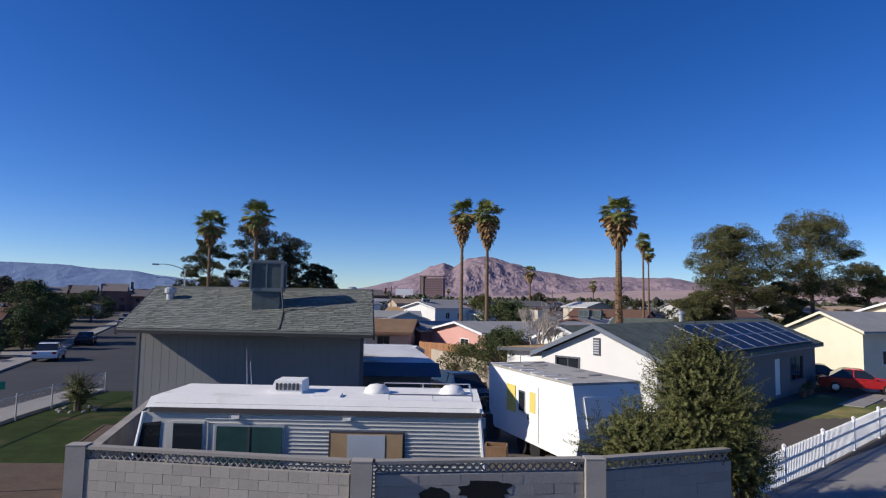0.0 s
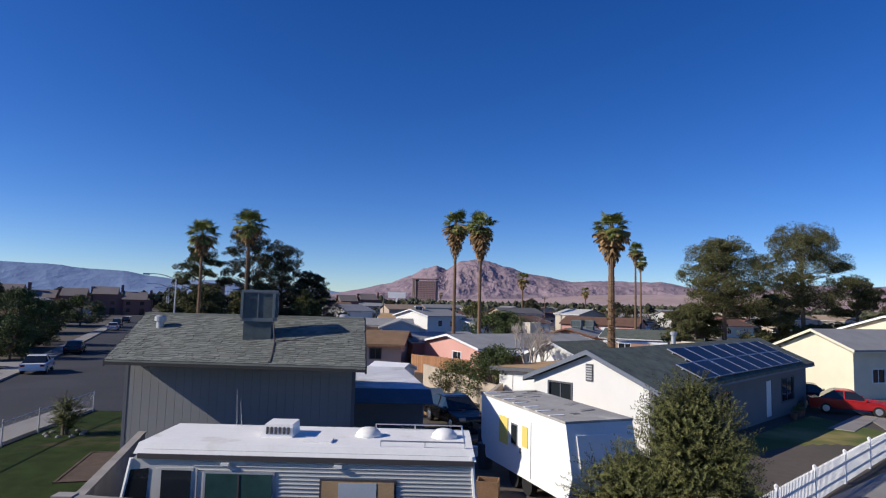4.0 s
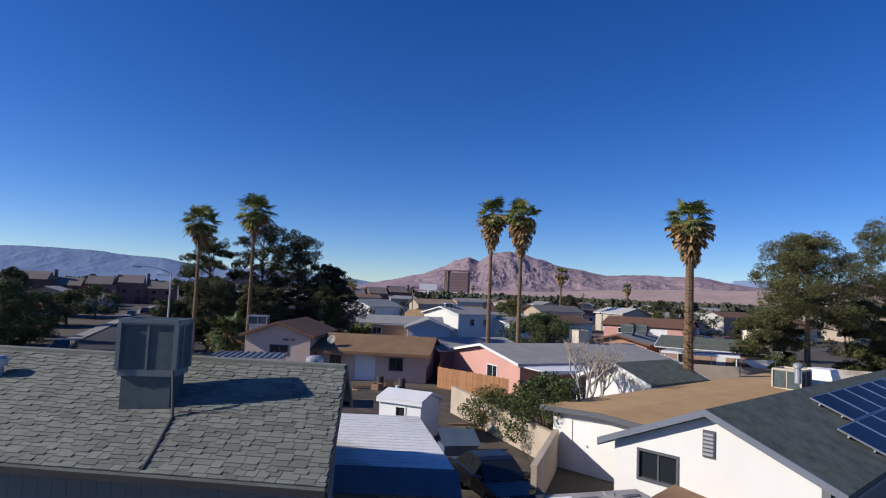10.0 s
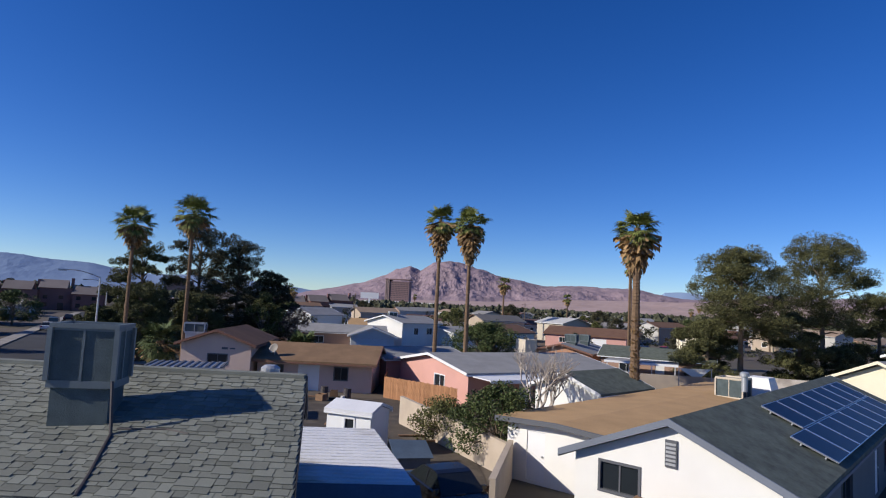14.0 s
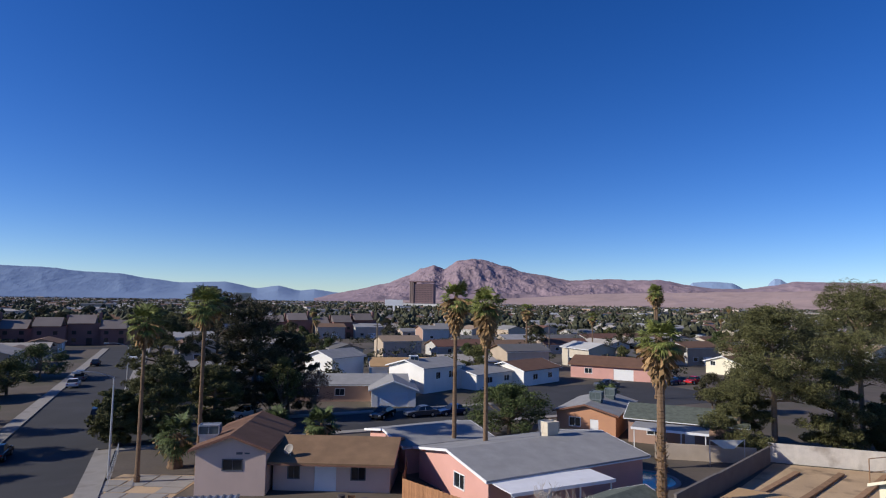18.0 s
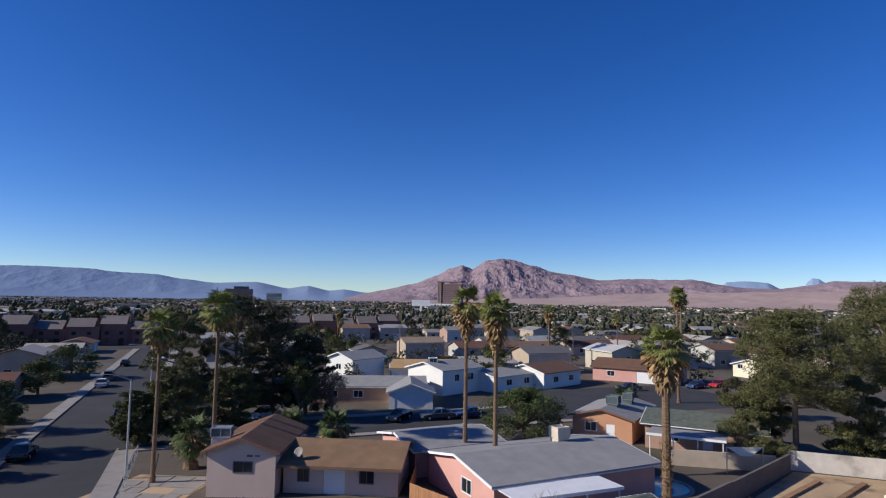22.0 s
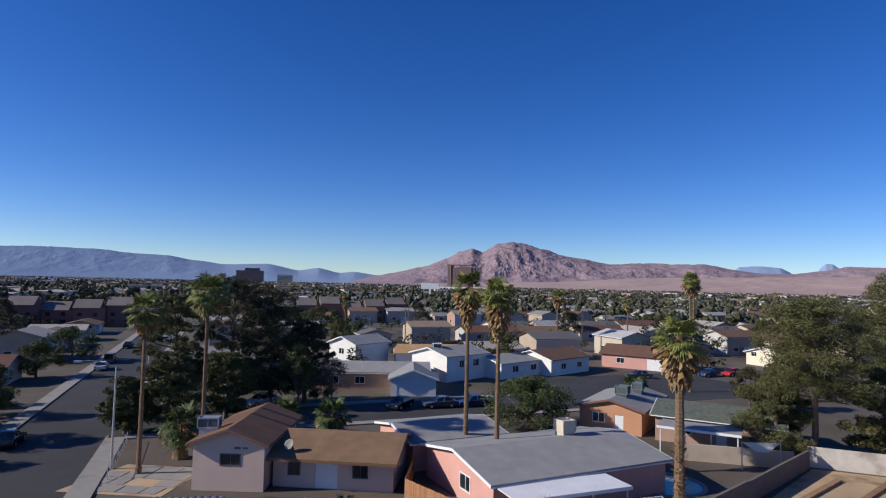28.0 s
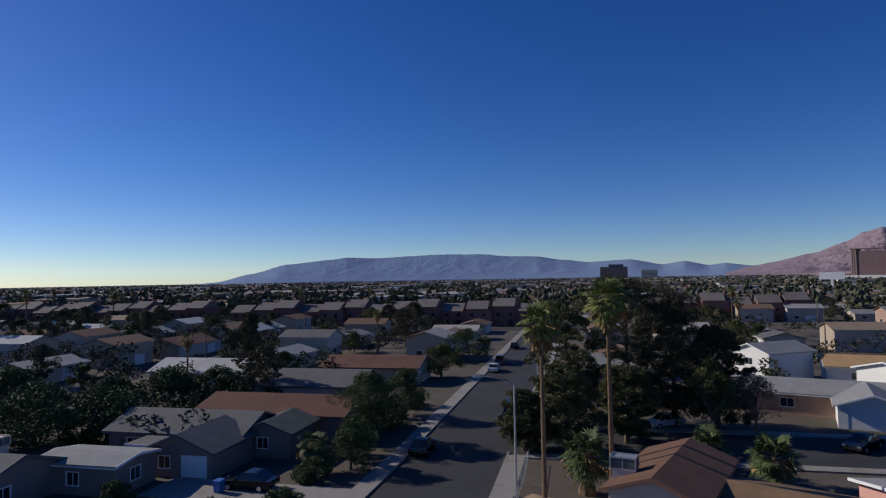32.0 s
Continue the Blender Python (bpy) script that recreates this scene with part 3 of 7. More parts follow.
def cooler(label, at, rz, w=1.1, d=1.1, h=1.05, leg=0.35, mat=None, pad=None, group="evaporative coolers"):
    """An evaporative cooler: a louvred box on a stand."""
    mat, pad = mat or COOLER, pad or COOLER_PAD
    c = thing("evaporative_cooler", label, "cooler", at, rz, group)
    part("duct", MB().box(-w * 0.44, -d * 0.44, -0.7, w * 0.44, d * 0.44, leg), COOLER_PAD if mat == COOLER else mat, c)
    part("base_pan", MB().box(-w / 2, -d / 2, leg, w / 2, d / 2, leg + 0.12), mat, c)
    part("top", MB().box(-w / 2, -d / 2, leg + h - 0.12, w / 2, d / 2, leg + h - 0.08), mat, c)
    a, b, z = w / 2 + 0.02, d / 2 + 0.02, leg + h
    part("top_rim", MB().box(-a, -b, z - 0.08, a, -b + 0.06, z).box(-a, b - 0.06, z - 0.08, a, b, z).box(-a, -b + 0.06, z - 0.08, -a + 0.06, b - 0.06, z).box(a - 0.06, -b + 0.06, z - 0.08, a, b - 0.06, z), mat, c)
    for sx in (-1, 1):
        for sy in (-1, 1):
            part("corner_post", MB().box(sx * w / 2 - 0.04, sy * d / 2 - 0.04, leg + 0.12, sx * w / 2 + 0.04, sy * d / 2 + 0.04, leg + h - 0.08), mat, c)
    for k in range(4):
        m = Matrix.Rotation(k * math.pi / 2, 4, "Z")
        half, ww = (d if k % 2 == 0 else w) / 2, (w if k % 2 == 0 else d) / 2 - 0.04
        p = MB().box(-ww, half - 0.04, leg + 0.12, ww, half - 0.015, leg + h - 0.08, m)
        part("mullion", MB().box(-0.02, half - 0.015, leg + 0.12, 0.02, half + 0.004, leg + h - 0.08, m), mat, c)
        part("side_panel", p, pad, c)
    return c


def roof_vent(at, label="galvanised roof vent pipe with a cap"):
    return single("roof_vent", MB().lathe([(0.13, -0.3), (0.13, 0.35), (0.2, 0.36), (0.2, 0.5), (0.12, 0.56)]), STEEL, label, "vent", at, group="roof vents", smooth=False)


# ---- the houses of the block ----
W1 = ("window", 1.2, 2.6, 1.9, 2.9)
grey = gable_house("grey board-sided building with a weathered grey shingle roof", (-6.6, 36.1, 0), -1.5, 7.7, 5.1, 5.08, 0.951, STUCCO_GREY, SHINGLE_GREY, TRIM_BLACK, over=1.15, end=0.3, slab=0.05, name="house", holes={"e": [("window", 1.6, 2.8, 2.2, 3.2)]})


def skew(root, k, y0):
    """Leans a building's plan: it stands askew to its front."""
    for o in root.children_recursive:
        if o.type == "MESH":
            for v in o.data.vertices:
                v.co.x -= k * (v.co.y - y0)


skew(grey, 0.2, -2.95)
# the south wall takes a darker slate tone than the other three
white = gable_house("white stucco house with a dark shingle roof and solar panels", (13.96, 49.1, 0), 47, 22.4, 5.98, 3.51, 1.26, STUCCO_WHITE, SHINGLE_DARK, end=0.28, trim=material("blue_grey_trim", (0.16, 0.18, 0.22), 0.6, 0.1, 1, 30, 0.05), mats={"s": SLATE_SOUTH}, win=TRIM_DARK,
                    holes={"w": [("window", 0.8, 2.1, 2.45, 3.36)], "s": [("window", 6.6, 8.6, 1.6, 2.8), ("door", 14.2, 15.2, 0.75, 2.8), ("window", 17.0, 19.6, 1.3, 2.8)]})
gable_house("low white annex with a tan roll roof", (13.2, 57.2, 0), 46, 24, 5.2, 3.0, 0.12, STUCCO_WHITE, ROOF_TAN, TRIM_DARK, over=0.4, holes={"w": [("door", 1.0, 1.9, 0.7, 2.7)]})
gable_house("cream house with a pale grey roof", (35.6, 66.0, 0), 22, 14, 6.2, 4.1, 1.25, STUCCO_CREAM, ROOF_GREY, STUCCO_CREAM, holes={"s": [("window", 2, 3.5, 1.5, 2.6), ("window", 7, 9, 1.5, 2.6)]})
gable_house("tall cream house with a pale grey roof behind its neighbour", (50, 77, 0), 24, 18, 8.5, 5.2, 1.3, STUCCO_CREAM, ROOF_GREY, holes={"w": [("window", 2.6, 4.0, 3.4, 4.5)], "s": [("window", 3, 4.5, 3.4, 4.5), ("window", 9, 11, 3.4, 4.5)]})
gable_house("pale mauve gabled house with a brown roof", (-18.0, 78.4, 0), 94, 9.6, 5.5, 3.72, 1.0, STUCCO_MAUVE, ROOF_BROWN, TRIM_BROWN, win=TRIM_DARK, holes={"w": [("window", 2.1, 3.7, 2.0, 2.9)], "n": [("window", 2, 3.2, 1.5, 2.5)]})
gable_house("long pale mauve house wing with a flat-pitched brown roof", (-9.9, 78.9, 0), -1, 9.6, 7.2, 2.75, 0.85, STUCCO_MAUVE, ROOF_UMBER, TRIM_BROWN, over=1.25, end=0.45, win=TRIM_DARK, holes={"s": [("window", 1.2, 2.2, 1.0, 2.1), ("door", 3.4, 5.2, 0.1, 2.2), ("window", 6.4, 7.6, 1.0, 2.1)]})
gable_house("pink stucco house with a pale grey roof", (6.6, 79.3, 0), 31, 16, 10.9, 2.63, 0.95, STUCCO_PINK, ROOF_GREY, holes={"w": [("window", 6.0, 7.6, 0.9, 2.1)], "s": [("door", 5, 6, 0.1, 2.1), ("window", 8, 9.6, 1.0, 2.1)]})
gable_house("low wing of the pink house with a grey roof", (-2.6, 86.6, 0), 31, 9, 8, 2.5, 0.7, STUCCO_PINK, ROOF_GREY, holes={"w": [("window", 2, 3.4, 1.0, 2.0)]})
gable_house("orange stucco house with a pale grey roof", (18.2, 103.9, 0), 64, 12, 7.0, 2.7, 0.9, STUCCO_ORANGE, ROOF_GREY, TRIM_BROWN, holes={"w": [("window", 1.5, 2.9, 1.0, 2.1), ("door", 4, 5, 0, 2.0)]})
gable_house("house with a dark roof and a white porch", (27.0, 97.2, 0), -24, 12, 8, 2.8, 0.9, STUCCO_ANY, SHINGLE_DARK, holes={"s": [("window", 2, 3.6, 1.0, 2.1), ("door", 6, 7, 0, 2.1)]})
gable_house("pale house with a grey roof", (-16.5, 124.0, 0), 8, 17, 9, 2.6, 1.0, STUCCO_ANY, ROOF_GREY, holes={"s": [("window", 2, 3.6, 0.9, 2.0), ("window", 6, 7.5, 0.9, 2.0)]})
gable_house("pale garage wing with a grey roof", (-9.5, 119.5, 0), 98, 8, 6.5, 2.5, 1.2, STUCCO_WHITE, ROOF_GREY, holes={"w": [("garage", 0.9, 5.4, 0.0, 2.1)]})
gable_house("two-storey white house with a grey roof", (-5.2, 135.0, 0), 50, 10, 8.5, 4.2, 1.1, STUCCO_WHITE, ROOF_GREY, holes={"s": [("window", 3, 4.2, 2.2, 3.4), ("window", 6.4, 8, 2.2, 3.4)], "w": [("window", 3, 4, 2.0, 2.8)]})
gable_house("small two-storey pale house with a grey roof", (-23.5, 145, 0), 58, 9, 7, 4.6, 1.2, STUCCO_WHITE, ROOF_GREY, holes={"w": [("window", 2.6, 4.0, 2.6, 3.7)]})
gable_house("low house with a tan roof", (-11, 149, 0), 12, 12, 8, 2.8, 1.2, STUCCO_WHITE, ROOF_TAN, holes={"s": [("window", 3, 4.2, 1, 2)]})
gable_house("white gabled house with a brown roof", (13.5, 147, 0), 48, 12, 9, 2.9, 1.3, STUCCO_WHITE, ROOF_BROWN, holes={"s": [("window", 3, 4.6, 1, 2.1), ("window", 8, 9.6, 1, 2.1)]})
gable_house("low pale house with a grey roof", (4.5, 141, 0), 48, 12, 9, 2.7, 0.9, STUCCO_WHITE, ROOF_GREY, holes={"s": [("window", 3, 4.6, 1, 2.1), ("window", 8, 9.6, 1, 2.1)]})
gable_house("wide brown-roofed house on the court", (34.5, 157, 0), -27, 17, 10, 2.8, 1.4, STUCCO_PINK, ROOF_BROWN, TRIM_BROWN, holes={"s": [("window", 3, 4.6, 1, 2.1), ("garage", 9, 13, 0, 2.2)]})
gable_house("cream house with a brown roof", (66, 168, 0), 30, 13, 9, 2.8, 1.3, STUCCO_CREAM, ROOF_BROWN, holes={"w": [W1], "s": [("window", 3, 4.6, 1, 2.1)]})
gable_house("dull rose house with a grey roof across the street", (*lot(-21.5, 29.0), 0), 25.3, 14, 7.5, 2.7, 1.3, STUCCO_ROSE, ROOF_ASH, TRIM_DARK, holes={"s": [("window", 2, 3.4, 1, 2.1)], "e": [("window", 3, 4.2, 1, 2.1)]})
gable_house("gabled front wing of the rose house", (*lot(-17.3, 23.6), 0), 115.3, 6.5, 6.4, 2.6, 1.3, STUCCO_ROSE, ROOF_ASH, TRIM_DARK, holes={"w": [("window", 1.2, 2.4, 1, 2.1), ("garage", 3.4, 5.9, 0.1, 2.2)]})
gable_house("rose house with a dark grey roof across the street", (*lot(-31, 12.0), 0), 25.3, 13, 10, 2.45, 1.7, STUCCO_ROSE, ROOF_ASH, TRIM_DARK, holes={"e": [("window", 3, 4.2, 1.2, 2.3)], "n": [("window", 3, 4.4, 1.2, 2.3)], "s": [("window", 3, 4.4, 1.2, 2.3)]})
gable_house("low house with a red-brown roof across the street", (*lot(-16.5, 38.5), 0), 25.3, 17, 9, 2.7, 1.2, STUCCO_ROSE, ROOF_RED, TRIM_DARK, holes={"s": [("window", 3, 4.4, 1, 2.1), ("door", 7, 8, 0, 2.1)], "e": [("window", 3, 4.2, 1, 2.1)]})
gable_house("grey-roofed house behind the red-brown roof", (*lot(-20, 55), 0), 25.3, 15, 9, 2.7, 1.5, STUCCO_ANY, ROOF_ASH, TRIM_DARK, holes={"s": [("window", 3, 4.4, 1, 2.1)], "e": [("window", 3, 4.2, 1, 2.1)]})
gable_house("red-brown roofed house farther along", (*lot(-17, 72), 0), 25.3, 16, 9, 2.7, 1.3, STUCCO_ANY, ROOF_RED, TRIM_DARK, holes={"s": [("window", 3, 4.4, 1, 2.1)], "e": [("window", 3, 4.2, 1, 2.1)]})

# low white cover of the yard behind the pink house, and the porch roof
def flat_cover(label, at, rz, lx, ly, z, mat, post=0.09):
    c = thing("patio_cover", label, "patio cover", at, rz, "patio covers")
    part("roof", MB().box(-lx / 2, -ly / 2, z, lx / 2, ly / 2, z + 0.08), mat, c)
    part("fascia", MB().box(-lx / 2 - 0.03, -ly / 2 - 0.04, z - 0.16, lx / 2 + 0.03, -ly / 2, z + 0.085), TRIM_WHITE, c)
    for k in range(4):
        x = -lx / 2 + 0.3 + k * (lx - 0.6) / 3
        part("post", MB().box(x - post / 2, -ly / 2 + 0.1, -1.0, x + post / 2, -ly / 2 + 0.1 + post, z), TRIM_WHITE, c)
    return c


flat_cover("white metal patio cover on posts", (7.4, 71.2, 0), 27, 9.2, 3.0, 2.42, ROOF_WHITE)
flat_cover("white-edged porch roof on posts", (23.0, 91.2, 0), -24, 7.6, 3.6, 2.55, ROOF_GREY)
gable_house("low wing of the dark-roofed house with a pale flat roof", (*lot(-22.6, 17.2), 0), 25.3, 7.5, 4.6, 2.75, 0.35, STUCCO_ROSE, ROOF_GREY, TRIM_WHITE, over=0.3, holes={"e": [("window", 1.6, 2.8, 1.1, 2.2)], "s": [("window", 3.0, 4.2, 1.1, 2.2)]})
flat_cover("grey porch roof on white posts", (*lot(-21.0, 22.6), 0.3), 25.3, 4.6, 3.0, 2.3, ROOF_ASH)
gable_house("hipped end wing of the rose house with a slate roof", (*lot(-13.0, 30.0), 0), 115.3, 5.5, 5.0, 2.6, 0.9, STUCCO_ROSE, SHINGLE_DARK, TRIM_DARK, holes={"w": [("window", 1.6, 2.8, 1.0, 2.1)]})

cooler("grey louvred evaporative cooler on a dark duct", (-6.45, 34.4, 5.52), 8, 1.05, 0.78, 1.07, 0.54)
cooler("tan evaporative cooler on the pink house roof", (8.6, 81.4, 3.6), 31, 1.3, 1.3, 1.0, 0.3, COOLER_TAN, COOLER_TAN)
cooler("pale evaporative cooler on the brown roof", (-20.2, 75.6, 4.15), 10, 1.6, 1.0, 0.85, 0.2, STEEL, COOLER_PAD)
cooler("grey evaporative cooler on the orange house", (17.6, 101.6, 3.5), 64, 1.5, 1.4, 1.0, 0.3)
cooler("white evaporative cooler on the white house", (-7.2, 132.6, 4.7), 14, 1.4, 1.4, 1.0, 0.3, TRIM_WHITE, COOLER_PAD)
cooler("dull tan evaporative cooler on the annex roof", (17.5, 59.8, 3.0), 46, 1.6, 1.5, 1.2, 0.15, COOLER_TAN, COOLER_PAD)
ah = thing("air_conditioner", "white hooded air conditioner on the annex roof", "air conditioner", (20.1, 61.2, 3.0), 46)
part("hood", MB().solid([(-0.95, -0.75, 0.1), (0.95, -0.75, 0.1), (0.95, 0.75, 0.1), (-0.95, 0.75, 0.1)], [(-0.75, -0.45, 1.3), (0.55, -0.45, 1.3), (0.55, 0.75, 1.3), (-0.75, 0.75, 1.3)]), TRIM_WHITE, ah)
part("curb", MB().box(-0.8, -0.65, -0.1, 0.8, 0.65, 0.1), STEEL, ah)
cooler("grey evaporative cooler on the orange house ridge", (20.2, 105.2, 3.5), 64, 1.2, 1.2, 0.9, 0.3)
gable_house("low outbuilding with a dark shingle roof", (10.0, 63.2, 0), 42, 5.6, 4.6, 3.05, 0.85, STUCCO_WHITE, SHINGLE_DARK, TRIM_WHITE, over=0.4, holes={"s": [("window", 0.8, 1.6, 1.7, 2.6), ("door", 2.2, 3.1, 0.5, 2.6), ("window", 3.9, 4.8, 1.7, 2.6)]})
cooler("pale evaporative cooler on the rose house roof", (*lot(-29.2, 14.2), 3.75), 25, 1.2, 1.2, 0.8, 0.3, COOLER_TAN, COOLER_PAD)
roof_vent((-10.2, 35.0, 5.6))
roof_vent((-3.9, 36.6, 5.75), "galvanised turbine vent on the far roof slope")
roof_vent((13.4, 50.6, 4.9))


# ---- trees ----
def leaf_cloud(centres, per, size, rng, flat=1.0, slim=1.0):
    """Many small leaf faces in clumps: centres are (x, y, z, radius)."""
    mb = MB()
    for cx, cy, cz, r in centres:
        for _ in range(per):
            u, t = rng.uniform(-1, 1), rng.uniform(0, 2 * math.pi)
            k = r * rng.uniform(0.35, 1.0) ** 0.6
            s = math.sqrt(1 - u * u)
            c = Vector((cx + k * s * math.cos(t), cy + k * s * math.sin(t), cz + k * u * flat))
            a = Vector((rng.gauss(0, 1), rng.gauss(0, 1), rng.gauss(0, 0.7))).normalized() * size * rng.uniform(0.6, 1.3)
            b = a.cross(Vector((rng.gauss(0, 1), rng.gauss(0, 1), rng.gauss(0, 1)))).normalized() * size * slim * rng.uniform(0.3, 0.6)
            mb.face(c - a, c + b, c + a, c - b)
    return mb


def palm(label, at, height, seed, skirt=2.2, crown=1.6, r=0.24, fronds=66, boots=0.0, green=None):
    """A fan palm: ringed trunk, a skirt of dead fronds and a green crown."""
    rng = random.Random(seed)
    t = thing("palm_tree", label, "palm tree", at, rng.uniform(0, 360), "fan palms")
    tr = MB()
    prof, n = [], int(height / 0.22)
    for k in range(n + 1):
        z = height * k / n
        w = r * (1.2 - 0.45 * min(1, z / height)) * (1 + (0.4 if z < 0.5 else 0)) * rng.uniform(0.93, 1.07)
        prof += [(w, z), (w * rng.uniform(0.88, 0.97), z + height / n * rng.uniform(0.6, 0.9))]
    tr.lathe([(a, z - 1.0 if z == 0 else z) for a, z in prof], n=9)
    trunk = part("trunk", tr, BARK_PALM, t)
    if boots:
        bt = MB()
        for k in range(420):
            a, z = rng.uniform(0, 6.283), rng.uniform(0.2, boots)
            o = Vector((math.cos(a), math.sin(a), 0))
            sd = Vector((-math.sin(a), math.cos(a), 0)) * rng.uniform(0.05, 0.1)
            p = o * r * 1.0 + Vector((0, 0, z))
            bt.face(p - sd, p + sd, p + o * rng.uniform(0.12, 0.26) + Vector((0, 0, rng.uniform(-0.05, 0.28))))
        tagged(part("leaf_base", bt, FROND_DEAD, t, "shaggy old leaf bases"), kind="stuff")
    sk = MB()
    for k in range(int(300 * skirt / 2.2)):
        a, z = rng.uniform(0, 6.283), height - rng.uniform(0, 1) ** 1.2 * skirt
        f = 1 - (height - z) / skirt
        out = r + 0.12 + f * crown * 0.68 * rng.uniform(0.5, 1.25)
        p = Vector((math.cos(a) * r * 0.8, math.sin(a) * r * 0.8, z))
        q = Vector((math.cos(a) * out, math.sin(a) * out, z - rng.uniform(0.4, 1.0)))
        s = Vector((-math.sin(a), math.cos(a), 0)) * rng.uniform(0.03, 0.12)
        sk.face(p - s * 0.3, q - s, q + s + Vector((0, 0, rng.uniform(-.3, .3))), p + s * 0.3)
    part("skirt", sk, FROND_DEAD, t, "hanging skirt of dead brown fronds")
    cr = MB()
    for k in range(fronds):
        a = rng.uniform(0, 6.283)
        e = rng.uniform(-0.8, 1.3)
        d = Vector((math.cos(a) * math.cos(e), math.sin(a) * math.cos(e), math.sin(e)))
        side = Vector((-math.sin(a), math.cos(a), 0))
        up = side.cross(d)
        ln = crown * rng.uniform(0.65, 1.1)
        base = Vector((0, 0, height))
        hub = base + d * ln * 0.62
        cr.face(base - side * 0.02, hub - side * 0.02, hub + side * 0.02, base + side * 0.02)
        for j in range(13):
            g = (j - 6) / 6 * 1.5
            v = (d * math.cos(g) + side * math.sin(g) + Vector((0, 0, -0.12))).normalized()
            mid = hub + v * ln * 0.3
            tip = hub + v * ln * 0.55 * rng.uniform(0.75, 1.15) - Vector((0, 0, rng.uniform(0.1, 0.32) * crown * 0.6))
            wv = v.cross(up).normalized() * 0.032 * crown
            cr.face(hub, mid - wv, tip, mid + wv)
    part("crown", cr, green or FROND, t)
    return t


def tree(label, at, height, spread, seed, leaf=None, bark=None, clumps=26, per=90, size=0.16, flat=0.75, trunk_r=0.2, trunk_h=0.3, name="tree", group="", category="tree", low=0.32):
    """A tree with a tapered trunk, limbs that reach into its clumps, and a crown of leaves."""
    rng = random.Random(seed)
    t = thing(name, label, category, at, 0, group)
    lm, cs = MB(), []
    fork = Vector((rng.uniform(-.2, .2), rng.uniform(-.2, .2), height * trunk_h))
    part("trunk", MB().path([Vector((0, 0, -0.8)), fork * 0.5, fork], trunk_r * 1.25, trunk_r * 0.8, 8), bark or BARK, t)
    for k in range(clumps):
        a, f = rng.uniform(0, 6.283), math.sqrt(rng.uniform(0.02, 1))
        h = height * (low + (1 - low) * rng.uniform(0, 1) ** 0.8)
        taper = math.sin(math.pi * min(1.0, 0.22 + 0.72 * (h / height - low) / (1 - low)))
        p = Vector((math.cos(a) * f * spread * taper, math.sin(a) * f * spread * taper, h * 0.93))
        rr = spread * rng.uniform(0.2, 0.36) * (26 / clumps) ** 0.3
        cs.append((p.x, p.y, p.z, rr))
        if k % 2 == 0:
            m = fork.lerp(p, 0.5) + Vector((rng.uniform(-.3, .3), rng.uniform(-.3, .3), 0.15))
            lm.path([fork * 0.95, m, p], trunk_r * 0.42, 0.025, 5)
    part("branching", lm, bark or BARK, t)
    part("crown", leaf_cloud(cs, per, size, rng, flat), leaf or LEAF, t)
    return t


def pine(label, at, height, spread, seed, leaf, group, pads=20, low=0.3, puffs=22, per=80, size=0.12, umbrella=True):
    """A pine: limbs that end in flattened pads, each pad many tight puffs of needles."""
    rng = random.Random(seed)
    t = thing("pine_tree", label, "tree", at, 0, group)
    top = Vector((rng.uniform(-.5, .5), rng.uniform(-.5, .5), height * 0.8))
    fork = Vector((top.x * 0.3, top.y * 0.3, height * max(0.18, low * 0.8)))
    part("trunk", MB().path([Vector((0, 0, -0.8)), fork, fork.lerp(top, 0.5), top], 0.36, 0.1, 8), BARK, t)
    lm, cs = MB(), []
    for k in range(pads):
        f = (k + rng.uniform(0.1, 0.9)) / pads
        reach = (math.sin(math.pi * (0.25 + 0.6 * f)) if umbrella else 1.02 - 0.85 * f) * spread
        a = k * 2.4 + rng.uniform(-.5, .5)
        pr = spread * rng.uniform(0.27, 0.42) * (1.2 if pads < 18 else 1.0)
        d = max(0.0, reach - pr * 0.7) * rng.uniform(0.55, 1.0)
        c = Vector((math.cos(a) * d, math.sin(a) * d, height * (low + (0.96 - low) * f) - pr * 0.3))
        root = fork.lerp(top, min(1, f * 0.9))
        lm.path([root, root.lerp(c, 0.55) + Vector((0, 0, -0.25)), c - Vector((0, 0, pr * 0.3))], 0.12, 0.04, 5)
        for _ in range(puffs):
            u, v = rng.uniform(0, 6.283), rng.uniform(0, 1) ** 0.5
            z = rng.uniform(-0.2, 0.55) * math.sqrt(max(0.0, 1 - v * v * 0.9))
            cs.append((c.x + math.cos(u) * v * pr, c.y + math.sin(u) * v * pr, c.z + z * pr, pr * rng.uniform(0.2, 0.34)))
    part("branching", lm, BARK, t)
    part("crown", leaf_cloud(cs, int(per * 1.25), size * 1.25, rng, 0.75, 0.45), leaf, t)
    return t


